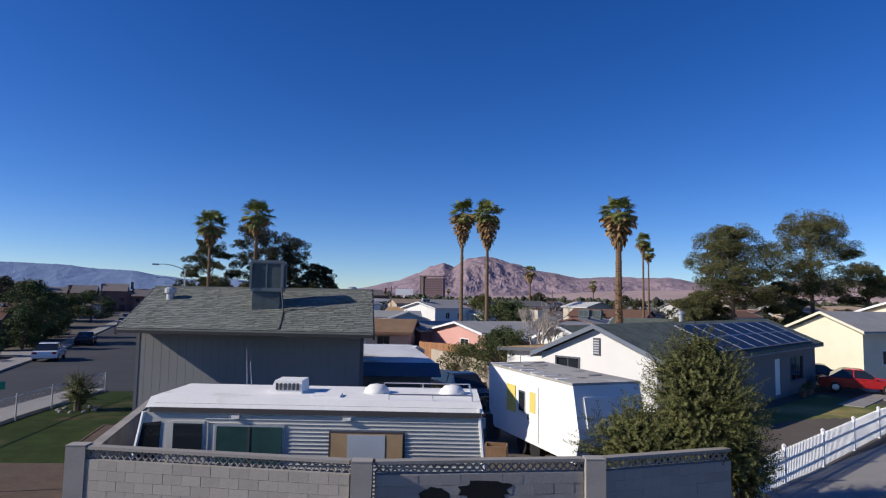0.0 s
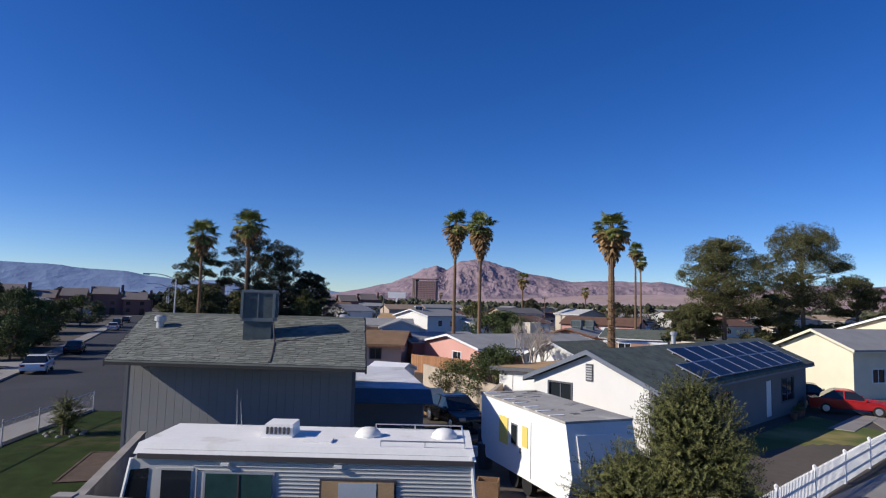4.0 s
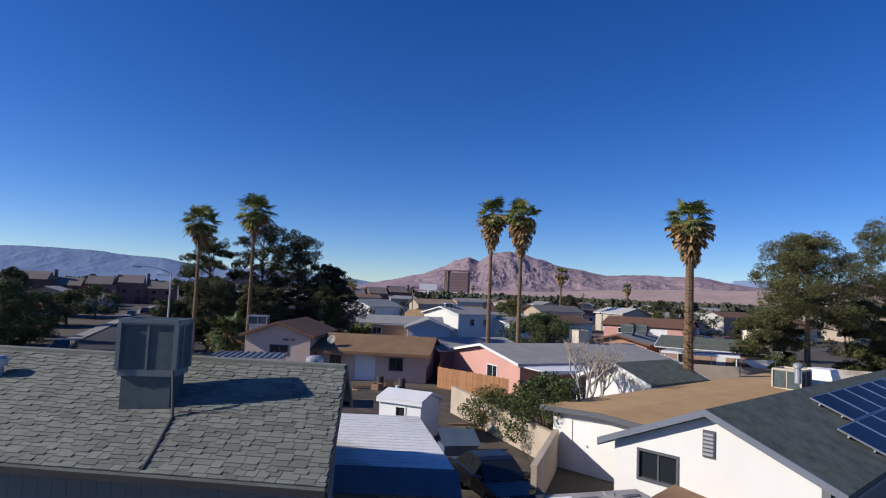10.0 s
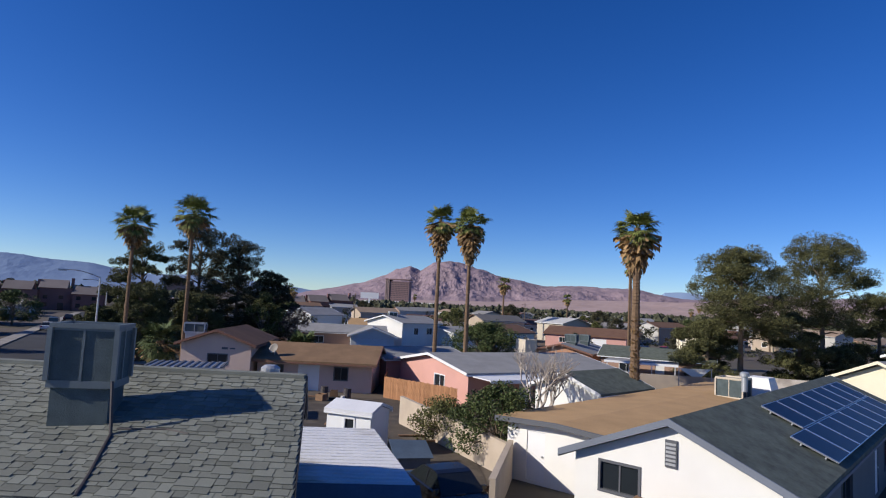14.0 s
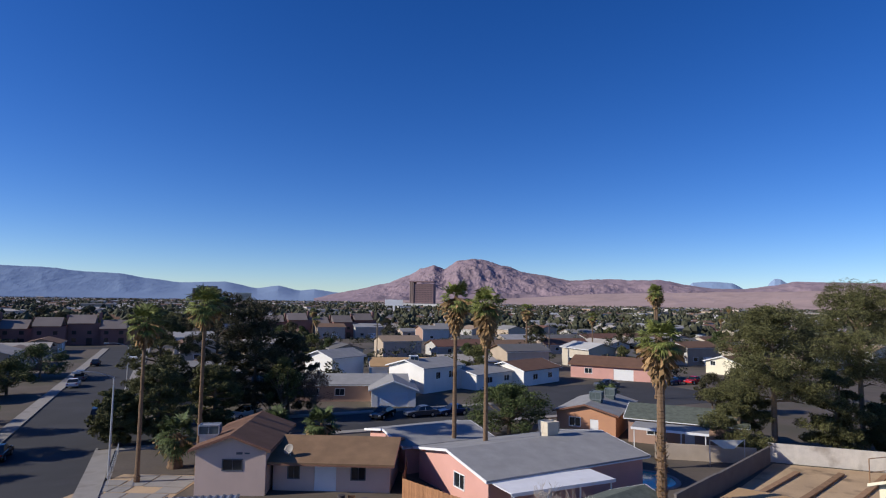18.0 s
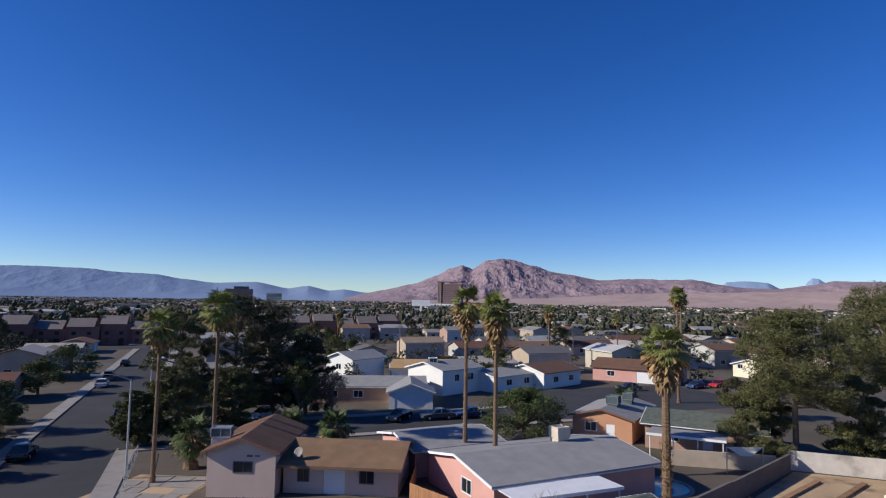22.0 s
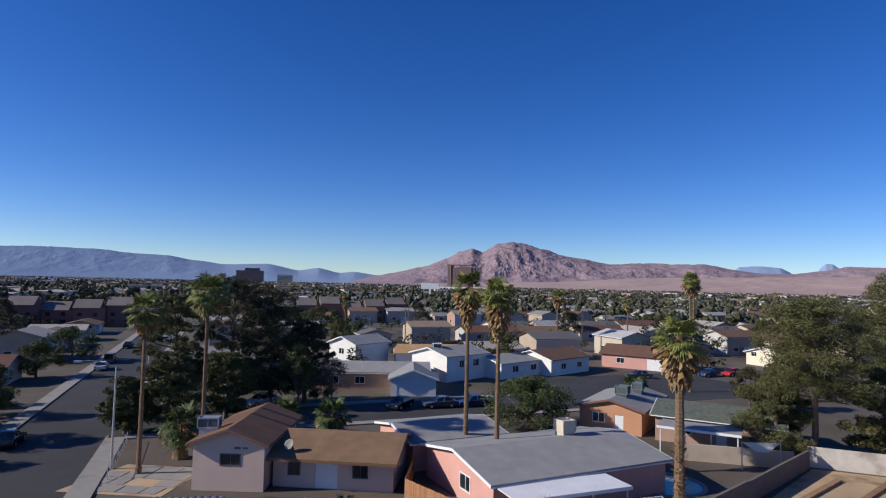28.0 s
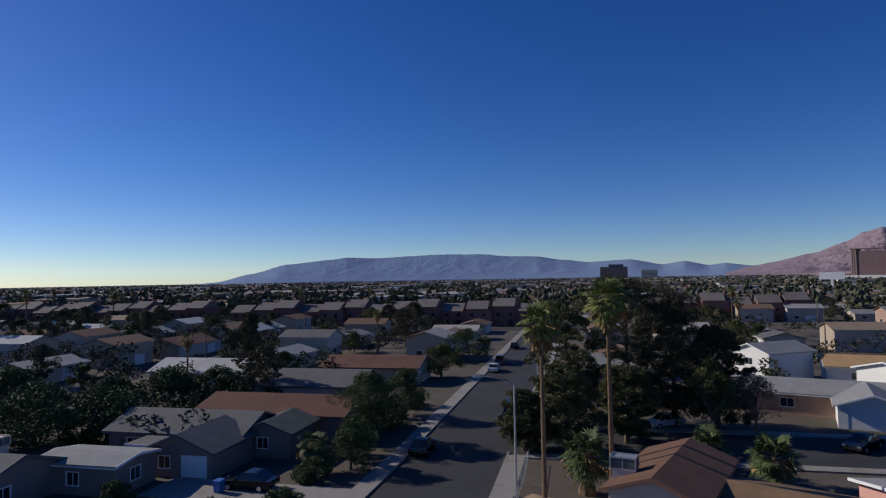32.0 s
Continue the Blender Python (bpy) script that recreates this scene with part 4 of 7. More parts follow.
def spray_bush(label, at, height, spread, seed, leaf, shoots=900, low=0.25, name="tree"):
    """A bush of many upright feathery shoots with small leaves along them, over a darker heart."""
    rng = random.Random(seed)
    t = thing(name, label, name, at, 0)
    stems, lv, heart = MB(), MB(), []
    for k in range(7):
        a = k * 0.9 + rng.uniform(-.3, .3)
        top = Vector((math.cos(a) * spread * 0.45, math.sin(a) * spread * 0.45, height * rng.uniform(0.5, 0.7)))
        stems.path([Vector((0.1 * math.cos(a), 0.1 * math.sin(a), -0.4)), top * 0.45, top], 0.06, 0.02, 6)
    for k in range(shoots):
        u, a = rng.uniform(-0.75, 1.0), rng.uniform(0, 6.283)
        k2 = rng.uniform(0.25, 1.0) ** 0.5
        sw = math.sqrt(max(0.05, 1 - u * u))
        lump = 0.85 + 0.22 * math.sin(3 * a + seed) + 0.12 * math.sin(5 * a + 2 * u)
        c = Vector((math.cos(a) * sw * k2 * spread * 0.82 * lump, math.sin(a) * sw * k2 * spread * 0.82 * lump, height * (low + (0.9 - low) * (0.5 + 0.5 * u * k2))))
        d = (Vector((math.cos(a) * sw, math.sin(a) * sw, 0.55 + 0.5 * u)) + Vector((rng.gauss(0, .35), rng.gauss(0, .35), rng.gauss(0, .3)))).normalized()
        ln = rng.uniform(0.3, 0.62)
        side = d.orthogonal().normalized()
        droop = Vector((0, 0, -0.12 * ln))
        for j in range(26):
            f = (j + rng.uniform(0, 1)) / 26
            p = c + d * ln * f + droop * f * f
            q = Matrix.Rotation(j * 2.4, 3, d) @ side
            v = (q * 0.8 + d * 0.55 + Vector((0, 0, rng.uniform(-.2, .2)))).normalized() * rng.uniform(0.05, 0.085)
            w = v.cross(d).normalized() * 0.013
            lv.face(p, p + v * 0.5 - w, p + v, p + v * 0.5 + w)
        if k % 12 == 0:
            heart.append((c.x * 0.7, c.y * 0.7, c.z * 0.95, spread * 0.22))
    part("trunk", stems, BARK, t)
    part("crown", lv, leaf, t)
    part("inner_leafage", leaf_cloud(heart, 150, 0.06, rng, 1.0), leaf, t, "dense inner leaves in shade")
    return t


def bare_tree(label, at, height, seed, bark=None, lean=0.0):
    """A leafless tree of forking branches."""
    rng = random.Random(seed)
    t = thing("bare_tree", label, "tree", at, 0)
    mb, tw = MB(), MB()

    def grow(p, d, ln, r, n):
        q = p + d * ln
        (mb if n > 2 else tw).tube(p, q, r, r * 0.7, 5)
        if n:
            for _ in range(3 if n > 1 else 2):
                e = (d + Vector((rng.uniform(-.65, .65), rng.uniform(-.65, .65), rng.uniform(-.1, .4)))).normalized()
                grow(q, e, ln * rng.uniform(0.6, 0.85), r * 0.62, n - 1)

    grow(Vector((0, 0, -0.3)), Vector((lean, 0, 1)).normalized(), height * 0.26, 0.15, 6)
    part("trunk", mb, bark or BARK_PALE, t)
    part("twig_spray", tw, bark or BARK_PALE, t)
    return t


palm("tall fan palm with a brown skirt behind the pink house", (0.0, 83.8, 0), 16.0, 1, 3.2, 1.75, 0.2)
palm("tall fan palm with a brown skirt beside its twin", (2.8, 80.2, 0), 15.4, 2, 3.2, 1.75, 0.2)
palm("fan palm with a thick shaggy trunk by the pool", (13.1, 64.2, 0), 13.4, 3, 2.3, 1.5, 0.3, 74, 7.5)
palm("tall thin fan palm beside the street", (-26.6, 76.6, 0), 13.4, 4, 1.5, 1.75, 0.17)
palm("tall fan palm among the pines", (-22.9, 80.0, 0), 14.9, 5, 1.5, 2.0, 0.18)
palm("thin far fan palm", (33.5, 128, 0), 17.5, 6, 1.8, 1.6, 0.2)
palm("thin far fan palm beyond the houses", (41.0, 150, 0), 17, 7, 1.5, 1.6, 0.2)
palm("short bushy palm by the corner", (-25.6, 81.5, 0), 2.9, 8, 1.2, 2.2, 0.45, 70, green=FROND_DARK)
palm("young bushy palm behind the brown house", (-14.2, 91.0, 0), 2.2, 9, 0.5, 2.2, 0.3, 64, green=FROND_DARK)
palm("second young palm behind the brown house", (-19.5, 92.0, 0), 2.0, 19, 0.5, 2.0, 0.3, 60, green=FROND_DARK)
palm("young bushy palm by the court", (21.5, 112.0, 0), 3.0, 10, 0.5, 2.0, 0.3, 60, green=FROND_DARK)
palm("short palm in a front yard", (*lot(-6.8, 24.2), 0), 2.4, 11, 0.5, 1.5, 0.25, 50, green=FROND_DARK)

for k, (x, y, h, s) in enumerate(((-37, 101, 14.5, 4.6), (-31, 104.5, 17.6, 5.6), (-26.5, 106, 15.8, 5.0), (-22.5, 108, 11.5, 4.2), (-32, 91, 8.5, 3.6), (-35.5, 89, 6.0, 3.0), (-28.5, 97, 8.0, 3.6))):
    pine("big dark pine with dense needle clumps", (x, y, 0), h, s, 40 + k, NEEDLE_DARK if k in (1, 2, 3) else NEEDLE, "dark pines by the street", 26, 0.14)
for k, (x, y, h, s) in enumerate(((33.6, 90.5, 16.2, 6.3), (47.0, 97.0, 19.0, 6.8), (40.0, 91.0, 9.2, 3.8), (55.5, 99, 12.0, 4.4), (30.3, 92.0, 7.6, 4.3), (46.5, 93, 5.2, 2.8))):
    pine("spreading umbrella pine with open needle clumps", (x, y, 0), h, s, 50 + k, NEEDLE, "umbrella pines", 17 if k < 2 else 12, 0.42 if k < 2 else 0.14, 40, 85, 0.12)
pine("dark conical pine standing over the roofs", (*lot(-33.8, 60.4), 0), 12.5, 3.4, 59, NEEDLE_DARK, "", 26, 0.16, 12, 50, 0.15, False)
for k, (a, b, h, s) in enumerate(((-46, 24, 6.0, 6.0), (-39, 27, 6.5, 6.0), (-33, 30, 5.8, 5.0), (-36, 45, 5.5, 5.0), (-31.5, 48.5, 5.2, 4.5), (-42, 41, 5, 4), (-56, 40, 6, 5), (-27, 33.5, 3.2, 2.8), (-52, 16, 6.5, 6.0))):
    tree("broad dark green yard tree", (*lot(a, b), 0), h, s, 140 + k, LEAF, BARK, 64, 230, 0.15, 0.75, 0.2, 0.2, group="dark yard trees", low=0.08)
tree("dark bushy tree beside the driveway", (*lot(-3.8, 25.5), 0), 4.6, 2.6, 155, LEAF, BARK, 40, 200, 0.11, 0.8, 0.12, 0.2, low=0.08)
tree("leafy dark street tree", (*lot(-4.6, 45.5), 0), 6.0, 3.2, 158, LEAF, BARK, 50, 200, 0.12, 0.8, 0.16, 0.2, low=0.12)
for a, b, h, sp in ((-4.2, 13.5, 2.4, 1.8), (-5.6, 22.2, 2.0, 1.8), (-4.4, 29.3, 2.6, 2.0), (-6.5, 9.0, 3.2, 2.2), (-4.6, 40.5, 2.4, 2.0), (-5.2, 52.0, 2.6, 2.2), (-18.2, 14.0, 2.0, 1.5)):
    tree("dark green hedge bush beside the footway", (*lot(a, b), 0), h, sp, 170 + int(b), LEAF, BARK, 44, 190, 0.085, 0.8, 0.06, 0.12, name="hedge", group="hedge bushes", category="hedge", low=0.04)
tree("bright green tree among the pines", (-22.0, 103.5, 0), 8.5, 2.4, 156, LEAF_OLIVE, BARK, 40, 200, 0.12, 0.85, 0.14, 0.2, low=0.3)
tree("reddish thin-leaved tree beside the pines", (-18.5, 106.5, 0), 6.5, 3.0, 157, material("reddish_leaf", (0.17, 0.11, 0.085), 0.8, 0.4, 0.6, 6, 0.1, island=0.6), BARK, 36, 120, 0.11, 0.85, 0.14, 0.25, low=0.2)
spray_bush("bushy green tree leaning over the block wall", (6.05, 28.3, 0.8), 4.75, 1.5, 61, LEAF_OLIVE, 1700, 0.14)
spray_bush("low green bush at the end of the block wall", (7.0, 28.2, 0.8), 2.3, 0.75, 63, LEAF_OLIVE, 260, 0.2)
spray_bush("leafy green bush beside the trailer", (4.7, 28.7, 0.8), 2.75, 1.4, 62, LEAF_OLIVE, 700, 0.2)
tree("round green citrus tree in the back yard", (3.0, 52.5, 0.5), 3.6, 2.6, 63, LEAF, BARK, 44, 260, 0.075, 0.8, 0.12, 0.2, low=0.2)
tree("low green bushes beside the citrus tree", (0.4, 56.5, 0.4), 2.4, 1.8, 64, LEAF_OLIVE, BARK, 24, 200, 0.075, 0.8, 0.08, 0.2, low=0.15)
tree("dense green tree behind the pink house", (6.6, 99.0, 0), 5.8, 5.4, 65, LEAF, BARK, 90, 260, 0.12, 0.7, 0.25, 0.25, low=0.15)
tree("green street tree with a full crown", (*lot(-5.0, 34), 0), 7.4, 4.0, 66, LEAF, BARK, 80, 330, 0.09, 0.75, 0.2, 0.25, low=0.2)
tree("bright green roadside tree", (*lot(-7, 76), 0), 5.6, 4.0, 67, LEAF_OLIVE, BARK, 50, 200, 0.14, 0.7, 0.2, 0.25, low=0.15)
tree("dark green roadside tree", (*lot(-6, 96), 0), 6.5, 5.0, 68, LEAF, BARK, 50, 200, 0.15, 0.7, 0.2, 0.25, low=0.15)
spray_bush("small feathery shrub on the corner lawn", (-16.4, 39.8, 0.78), 1.6, 0.6, 69, LEAF_OLIVE, 200, 0.08, "shrub")
for k in range(9):
    a = k * 0.7
    single("stone", MB().lathe([(0.05, -0.03), (0.11, 0.02), (0.09, 0.08), (0.03, 0.11)], n=7), CONCRETE, "pale stone ringing the shrub", "stone", (-16.4 + 0.75 * math.cos(a), 39.8 + 0.7 * math.sin(a), level(39.8) + 0.03), 40 * k, "stones round the shrub")
bare_tree("pale leafless tree beside the pink house", (5.6, 58.5, 0.4), 6.0, 71)
bare_tree("pale leafless tree behind the annex", (6.6, 60.4, 0.3), 5.6, 72)


# ---- yard wall, motorhome, trailer ----
def block_wall(label, pts, h, mat, th=0.2, cap=None, name="block_wall", rows=True, z=None):
    """A masonry wall along points, with a cap course."""
    w = thing(name, label, "wall")
    for (x0, y0), (x1, y1) in zip(pts[:-1], pts[1:]):
        b = level((y0 + y1) / 2) if z is None else z
        part("wall_panel", MB().wall((x0, y0), (x1, y1), b - 1.0, b + h, th), mat, w)
        part("cap", MB().wall((x0, y0), (x1, y1), b + h, b + h + 0.06, th + 0.03), cap or mat, w)
    return w


block_wall("grey cinder block side wall of the yard", [(-9.5, 32.6), (-7.5, 25.95)], 1.75, BLOCK)
block_wall("pale block wall between the back yards", [(1.8, 44.0), (3.2, 50), (-2.0, 62.0)], 1.5, BLOCK_TAN)
block_wall("dark block wall beside the dirt yard", [(16.4, 71.0), (22, 77), (31.6, 87.5)], 1.6, BLOCK_DARK)
block_wall("tan block wall round the pool yard", [(20.5, 88.5), (30, 87.0)], 1.5, BLOCK_TAN)
block_wall("pale grey block wall behind the dirt yard", [(31.6, 88.2), (46, 83.5)], 1.8, BLOCK_PALE)


def motorhome():
    """A small older motorhome with ribbed siding; local x runs along its side, front at -x."""
    L, Wd, zb, zt = 8.2, 2.3, 0.55, 2.66
    r = thing("motorhome", "old white and grey ribbed motorhome parked in the yard", "motorhome", (-3.0, 28.3, 0.8), 1.5)
    body = MB()
    prof = [(-L / 2 + 0.05, zb), (L / 2 - 0.15, zb), (L / 2 - 0.35, zt), (-L / 2 + 0.55, zt), (-L / 2 + 0.28, zt - 0.25), (-L / 2 + 0.12, 1.35)]
    body.solid([(x, -Wd / 2, z) for x, z in prof][::-1], [(x, Wd / 2, z) for x, z in prof][::-1])
    part("body", body, RV_SIDE, r)
    for k in range(22):
        z = zb + 0.1 + k * 0.088
        if z < zt - 0.25:
            part("siding_rib", MB().tube((-0.5 if z < 2.2 else -2.4, -Wd / 2 - 0.002, z), (L / 2 - 0.2 - 0.009 * k, -Wd / 2 - 0.002, z), 0.017, 0.017, 6), RV_SIDE, r)
    rf = MB()
    top = [(-L / 2 + 0.35, -Wd / 2 - 0.05), (L / 2 - 0.25, -Wd / 2 - 0.05), (L / 2 - 0.25, Wd / 2 + 0.05), (-L / 2 + 0.35, Wd / 2 + 0.05)]
    rf.solid([(x, y, zt - 0.1) for x, y in top], [(x * 0.985, y * 0.9, zt + 0.12) for x, y in top])
    part("roof", rf, RV_WHITE, r, "weathered white roof")
    part("roof_stripe", MB().box(-L / 2 + 0.45, -Wd / 2 - 0.065, zt - 0.2, L / 2 - 0.3, -Wd / 2 - 0.02, zt - 0.09), RV_DARK, r)
    ac = part("roof_air_conditioner", MB().solid([(-1.25, -0.3, zt + 0.1), (-0.45, -0.3, zt + 0.1), (-0.45, 0.5, zt + 0.1), (-1.25, 0.5, zt + 0.1)], [(-1.12, -0.24, zt + 0.42), (-0.47, -0.24, zt + 0.42), (-0.47, 0.45, zt + 0.42), (-1.12, 0.45, zt + 0.42)]), RV_WHITE, r)
    g = MB()
    for k in range(6):
        g.box(-1.08 + k * 0.1, -0.3, zt + 0.2, -1.03 + k * 0.1, -0.265, zt + 0.36)
    part("grille", g, RV_DARK, ac)
    for x, y in ((1.3, 0.15), (3.15, 0.2)):
        part("roof_dome", MB().lathe([(0.32, zt + 0.08), (0.3, zt + 0.2), (0.2, zt + 0.3), (0.05, zt + 0.33)], (x, y), 12), RV_WHITE, r, smooth=True)
    part("roof_hatch", MB().box(-0.1, -0.75, zt + 0.1, 0.55, -0.35, zt + 0.17), RV_WHITE, r)
    rail = MB()
    for a, b in (((1.7, -0.95), (3.6, -0.95)), ((3.6, -0.95), (3.6, 0.95)), ((1.4, 0.95), (3.6, 0.95))):
        rail.tube((*a, zt + 0.25), (*b, zt + 0.25), 0.018, 0.018, 6)
    for p in ((1.7, -0.95), (2.7, -0.95), (3.6, -0.95), (3.6, 0.95), (2.4, 0.95), (1.4, 0.95)):
        rail.tube((*p, zt), (*p, zt + 0.25), 0.015, 0.015, 5)
    part("roof_rail", rail, CHROME, r)

    def opening(name, x0, x1, z0, z1, glass, fr):
        o = part(name, MB().box(x0 - 0.05, -Wd / 2 - 0.035, z0 - 0.05, x1 + 0.05, -Wd / 2 + 0.01, z1 + 0.05), fr, r)
        part("pane", MB().box(x0, -Wd / 2 - 0.05, z0, x1, -Wd / 2 - 0.03, z1), glass, o)

    green = material("curtained_glass", (0.03, 0.075, 0.07), 0.15, 0.4, 0.5, 3, 0, spec=0.6)
    opening("window", -3.1, -2.45, 1.55, 2.22, GLASS, RV_SIDE)
    opening("window", -2.12, -0.65, 1.35, 2.17, green, STEEL)
    part("mullion", MB().box(-1.41, -Wd / 2 - 0.062, 1.36, -1.37, -Wd / 2 - 0.051, 2.16), RV_DARK, r)
    opening("window", 0.45, 2.05, 1.5, 2.06, PLY, RV_DARK)
    part("window_cover", MB().box(0.82, -Wd / 2 - 0.06, 1.53, 1.66, -Wd / 2 - 0.04, 2.04), material("pale_blue_cover", (0.42, 0.46, 0.50), 0.7, 0.1, 1, 20, 0.05), r, "pale blue-grey board over the window")
    door_ob = part("door", MB().box(-3.25, -Wd / 2 - 0.025, 0.7, -2.32, -Wd / 2 + 0.01, 2.25), RV_SIDE, r)
    w = MB()
    a = [(-L / 2 + 0.14, 1.4), (-L / 2 + 0.3, 2.2), (-L / 2 + 0.72, 2.25), (-L / 2 + 0.68, 1.4)]
    w.solid([(x - 0.02, -Wd / 2 - 0.02, z) for x, z in a], [(x - 0.02, -Wd / 2 + 0.01, z) for x, z in a])
    part("cab_window", w, GLASS_CAR, r)
    ws = [(-L / 2 + 0.1, 1.4), (-L / 2 + 0.26, 2.2)]
    part("windscreen", MB().solid([(ws[0][0], -1.0, ws[0][1]), (ws[1][0], -1.0, ws[1][1]), (ws[1][0], 1.0, ws[1][1]), (ws[0][0], 1.0, ws[0][1])], [(ws[0][0] - 0.02, -1.0, ws[0][1]), (ws[1][0] - 0.02, -1.0, ws[1][1]), (ws[1][0] - 0.02, 1.0, ws[1][1]), (ws[0][0] - 0.02, 1.0, ws[0][1])]), GLASS_CAR, r)
    for x in (-1.7, 0.8):
        part("marker_lamp", MB().box(x - 0.09, -Wd / 2 - 0.1, 2.35, x + 0.09, -Wd / 2, 2.41), RV_WHITE, r)
    part("front_pillar", MB().tube((-L / 2 + 0.1, -Wd / 2, 1.35), (-L / 2 + 0.3, -Wd / 2, 2.45), 0.05, 0.05, 6), RV_WHITE, r)
    part("rear_trim", MB().tube((L / 2 - 0.15, -Wd / 2, zb), (L / 2 - 0.35, -Wd / 2, zt), 0.05, 0.05, 6), RV_WHITE, r)
    for x in (-2.3, 1.9):
        for y in (-Wd / 2 + 0.15, Wd / 2 - 0.15):
            part("wheel", MB().tube((x, y - 0.12, 0.38), (x, y + 0.12, 0.38), 0.38, 0.38, 16), RUBBER, r)
    part("bumper", MB().box(-L / 2 - 0.1, -1.1, 0.5, -L / 2 + 0.08, 1.1, 0.72), CHROME, r)
    return r


motorhome()


def travel_trailer():
    """A white travel trailer; its long side with the door faces -x, local y runs along it."""
    t = thing("travel_trailer", "white travel trailer with a weathered roof and a yellow panel", "trailer", (3.6, 34.2, 0.8), 22)
    L, Wd, zb, zt = 6.2, 2.3, 0.5, 2.68
    prof = [(-L / 2 + 0.25, zb), (-L / 2, 1.25), (-L / 2 + 0.35, zt), (L / 2, zt), (L / 2 - 0.05, 1.1), (L / 2 - 0.5, zb)]
    part("body", MB().solid([(-Wd / 2, y, z) for y, z in prof], [(Wd / 2, y, z) for y, z in prof]), TRAILER_WHITE, t)
    rf = MB().box(-Wd / 2 - 0.03, -L / 2 + 0.33, zt, Wd / 2 + 0.03, L / 2 + 0.03, zt + 0.07)
    part("roof", rf, TRAILER_ROOF, t, "weathered grey patched roof")
    rng = random.Random(5)
    for k in range(17):
        x, y, a = rng.uniform(-0.75, 0.8), rng.uniform(-1.9, 2.9), rng.uniform(-25, 35)
        w, d, h = rng.uniform(0.12, 0.4), rng.uniform(0.06, 0.2), rng.uniform(0.01, 0.04)
        m = pose(x, y, zt + 0.07, 0, 0, a)
        q = [(-w, -d * rng.uniform(0.3, 1)), (w * rng.uniform(0.5, 1), -d), (w, d * rng.uniform(0.2, 1)), (0, d * rng.uniform(0.6, 1.3)), (-w * rng.uniform(0.6, 1), d)]
        part("torn_sheet", MB().solid([m @ Vector((u, v, 0)) for u, v in q], [m @ Vector((u * 0.8, v * 0.8, h * rng.uniform(0.4, 1))) for u, v in q]), (TRAILER_ROOF, CONCRETE, ROOF_ASH)[k % 3], t)
    for k in range(7):
        part("roof_strip", MB().box(-Wd / 2 - 0.02, -1.9 + k * 0.78, zt + 0.071, -Wd / 2 + 0.5, -1.78 + k * 0.78, zt + 0.09), TRAILER_WHITE, t)
    dr = part("door", MB().box(-Wd / 2 - 0.03, -0.75, 0.62, -Wd / 2 + 0.01, -0.05, 2.35), TRAILER_WHITE, t)
    part("door_window", MB().box(-Wd / 2 - 0.05, -0.58, 1.5, -Wd / 2 - 0.03, -0.22, 2.15), YELLOW, dr, "yellow covered door window")
    part("handle", MB().box(-Wd / 2 - 0.07, -0.14, 1.25, -Wd / 2 - 0.03, -0.1, 1.42), RV_DARK, dr)
    part("panel", MB().box(-Wd / 2 - 0.035, 0.85, 1.3, -Wd / 2 + 0.01, 1.5, 2.2), YELLOW, t, "flat yellow panel over a window")
    wn2 = part("window", MB().box(-Wd / 2 - 0.03, 0.15, 1.4, -Wd / 2 + 0.01, 0.6, 2.1), CHROME, t)
    part("pane", MB().box(-Wd / 2 - 0.045, 0.2, 1.45, -Wd / 2 - 0.03, 0.55, 2.05), GLASS, wn2)
    fw = part("front_window", MB().solid([(-0.85, -L / 2 + 0.06, 1.5), (0.85, -L / 2 + 0.06, 1.5), (0.85, -L / 2 + 0.28, 2.35), (-0.85, -L / 2 + 0.28, 2.35)][::-1], [(-0.85, -L / 2 + 0.02, 1.5), (0.85, -L / 2 + 0.02, 1.5), (0.85, -L / 2 + 0.24, 2.35), (-0.85, -L / 2 + 0.24, 2.35)][::-1]), TRAILER_WHITE, t)
    for y in (-0.4, 0.5):
        for x in (-Wd / 2 + 0.15, Wd / 2 - 0.15):
            part("wheel", MB().tube((x - 0.1, y, 0.34), (x + 0.1, y, 0.34), 0.34, 0.34, 14), RUBBER, t)
    h = MB()
    h.tube((-0.6, -L / 2 + 0.3, 0.55), (0, -L / 2 - 1.0, 0.5), 0.05, 0.05, 6).tube((0.6, -L / 2 + 0.3, 0.55), (0, -L / 2 - 1.0, 0.5), 0.05, 0.05, 6)
    part("hitch", h, RV_DARK, t)
    return t


travel_trailer()


# solar panels on the white house
def solar_panel(m):
    p = thing("solar_panel", "dark blue solar panel with a silver frame on the roof", "solar panel", group="roof solar panels")
    p.matrix_basis = m
    fr = MB()
    fr.box(-0.5, -0.83, 0, -0.47, 0.83, 0.05).box(0.47, -0.83, 0, 0.5, 0.83, 0.05).box(-0.47, -0.83, 0, 0.47, -0.8, 0.05).box(-0.47, 0.8, 0, 0.47, 0.83, 0.05)
    part("frame", fr, CHROME, p)
    part("cell_sheet", MB().box(-0.47, -0.8, 0.01, 0.47, 0.8, 0.04), SOLAR, p)
    part("rail", MB().box(-0.5, -0.45, -0.07, 0.5, -0.4, 0).box(-0.5, 0.4, -0.07, 0.5, 0.45, 0), STEEL, p)
    return p


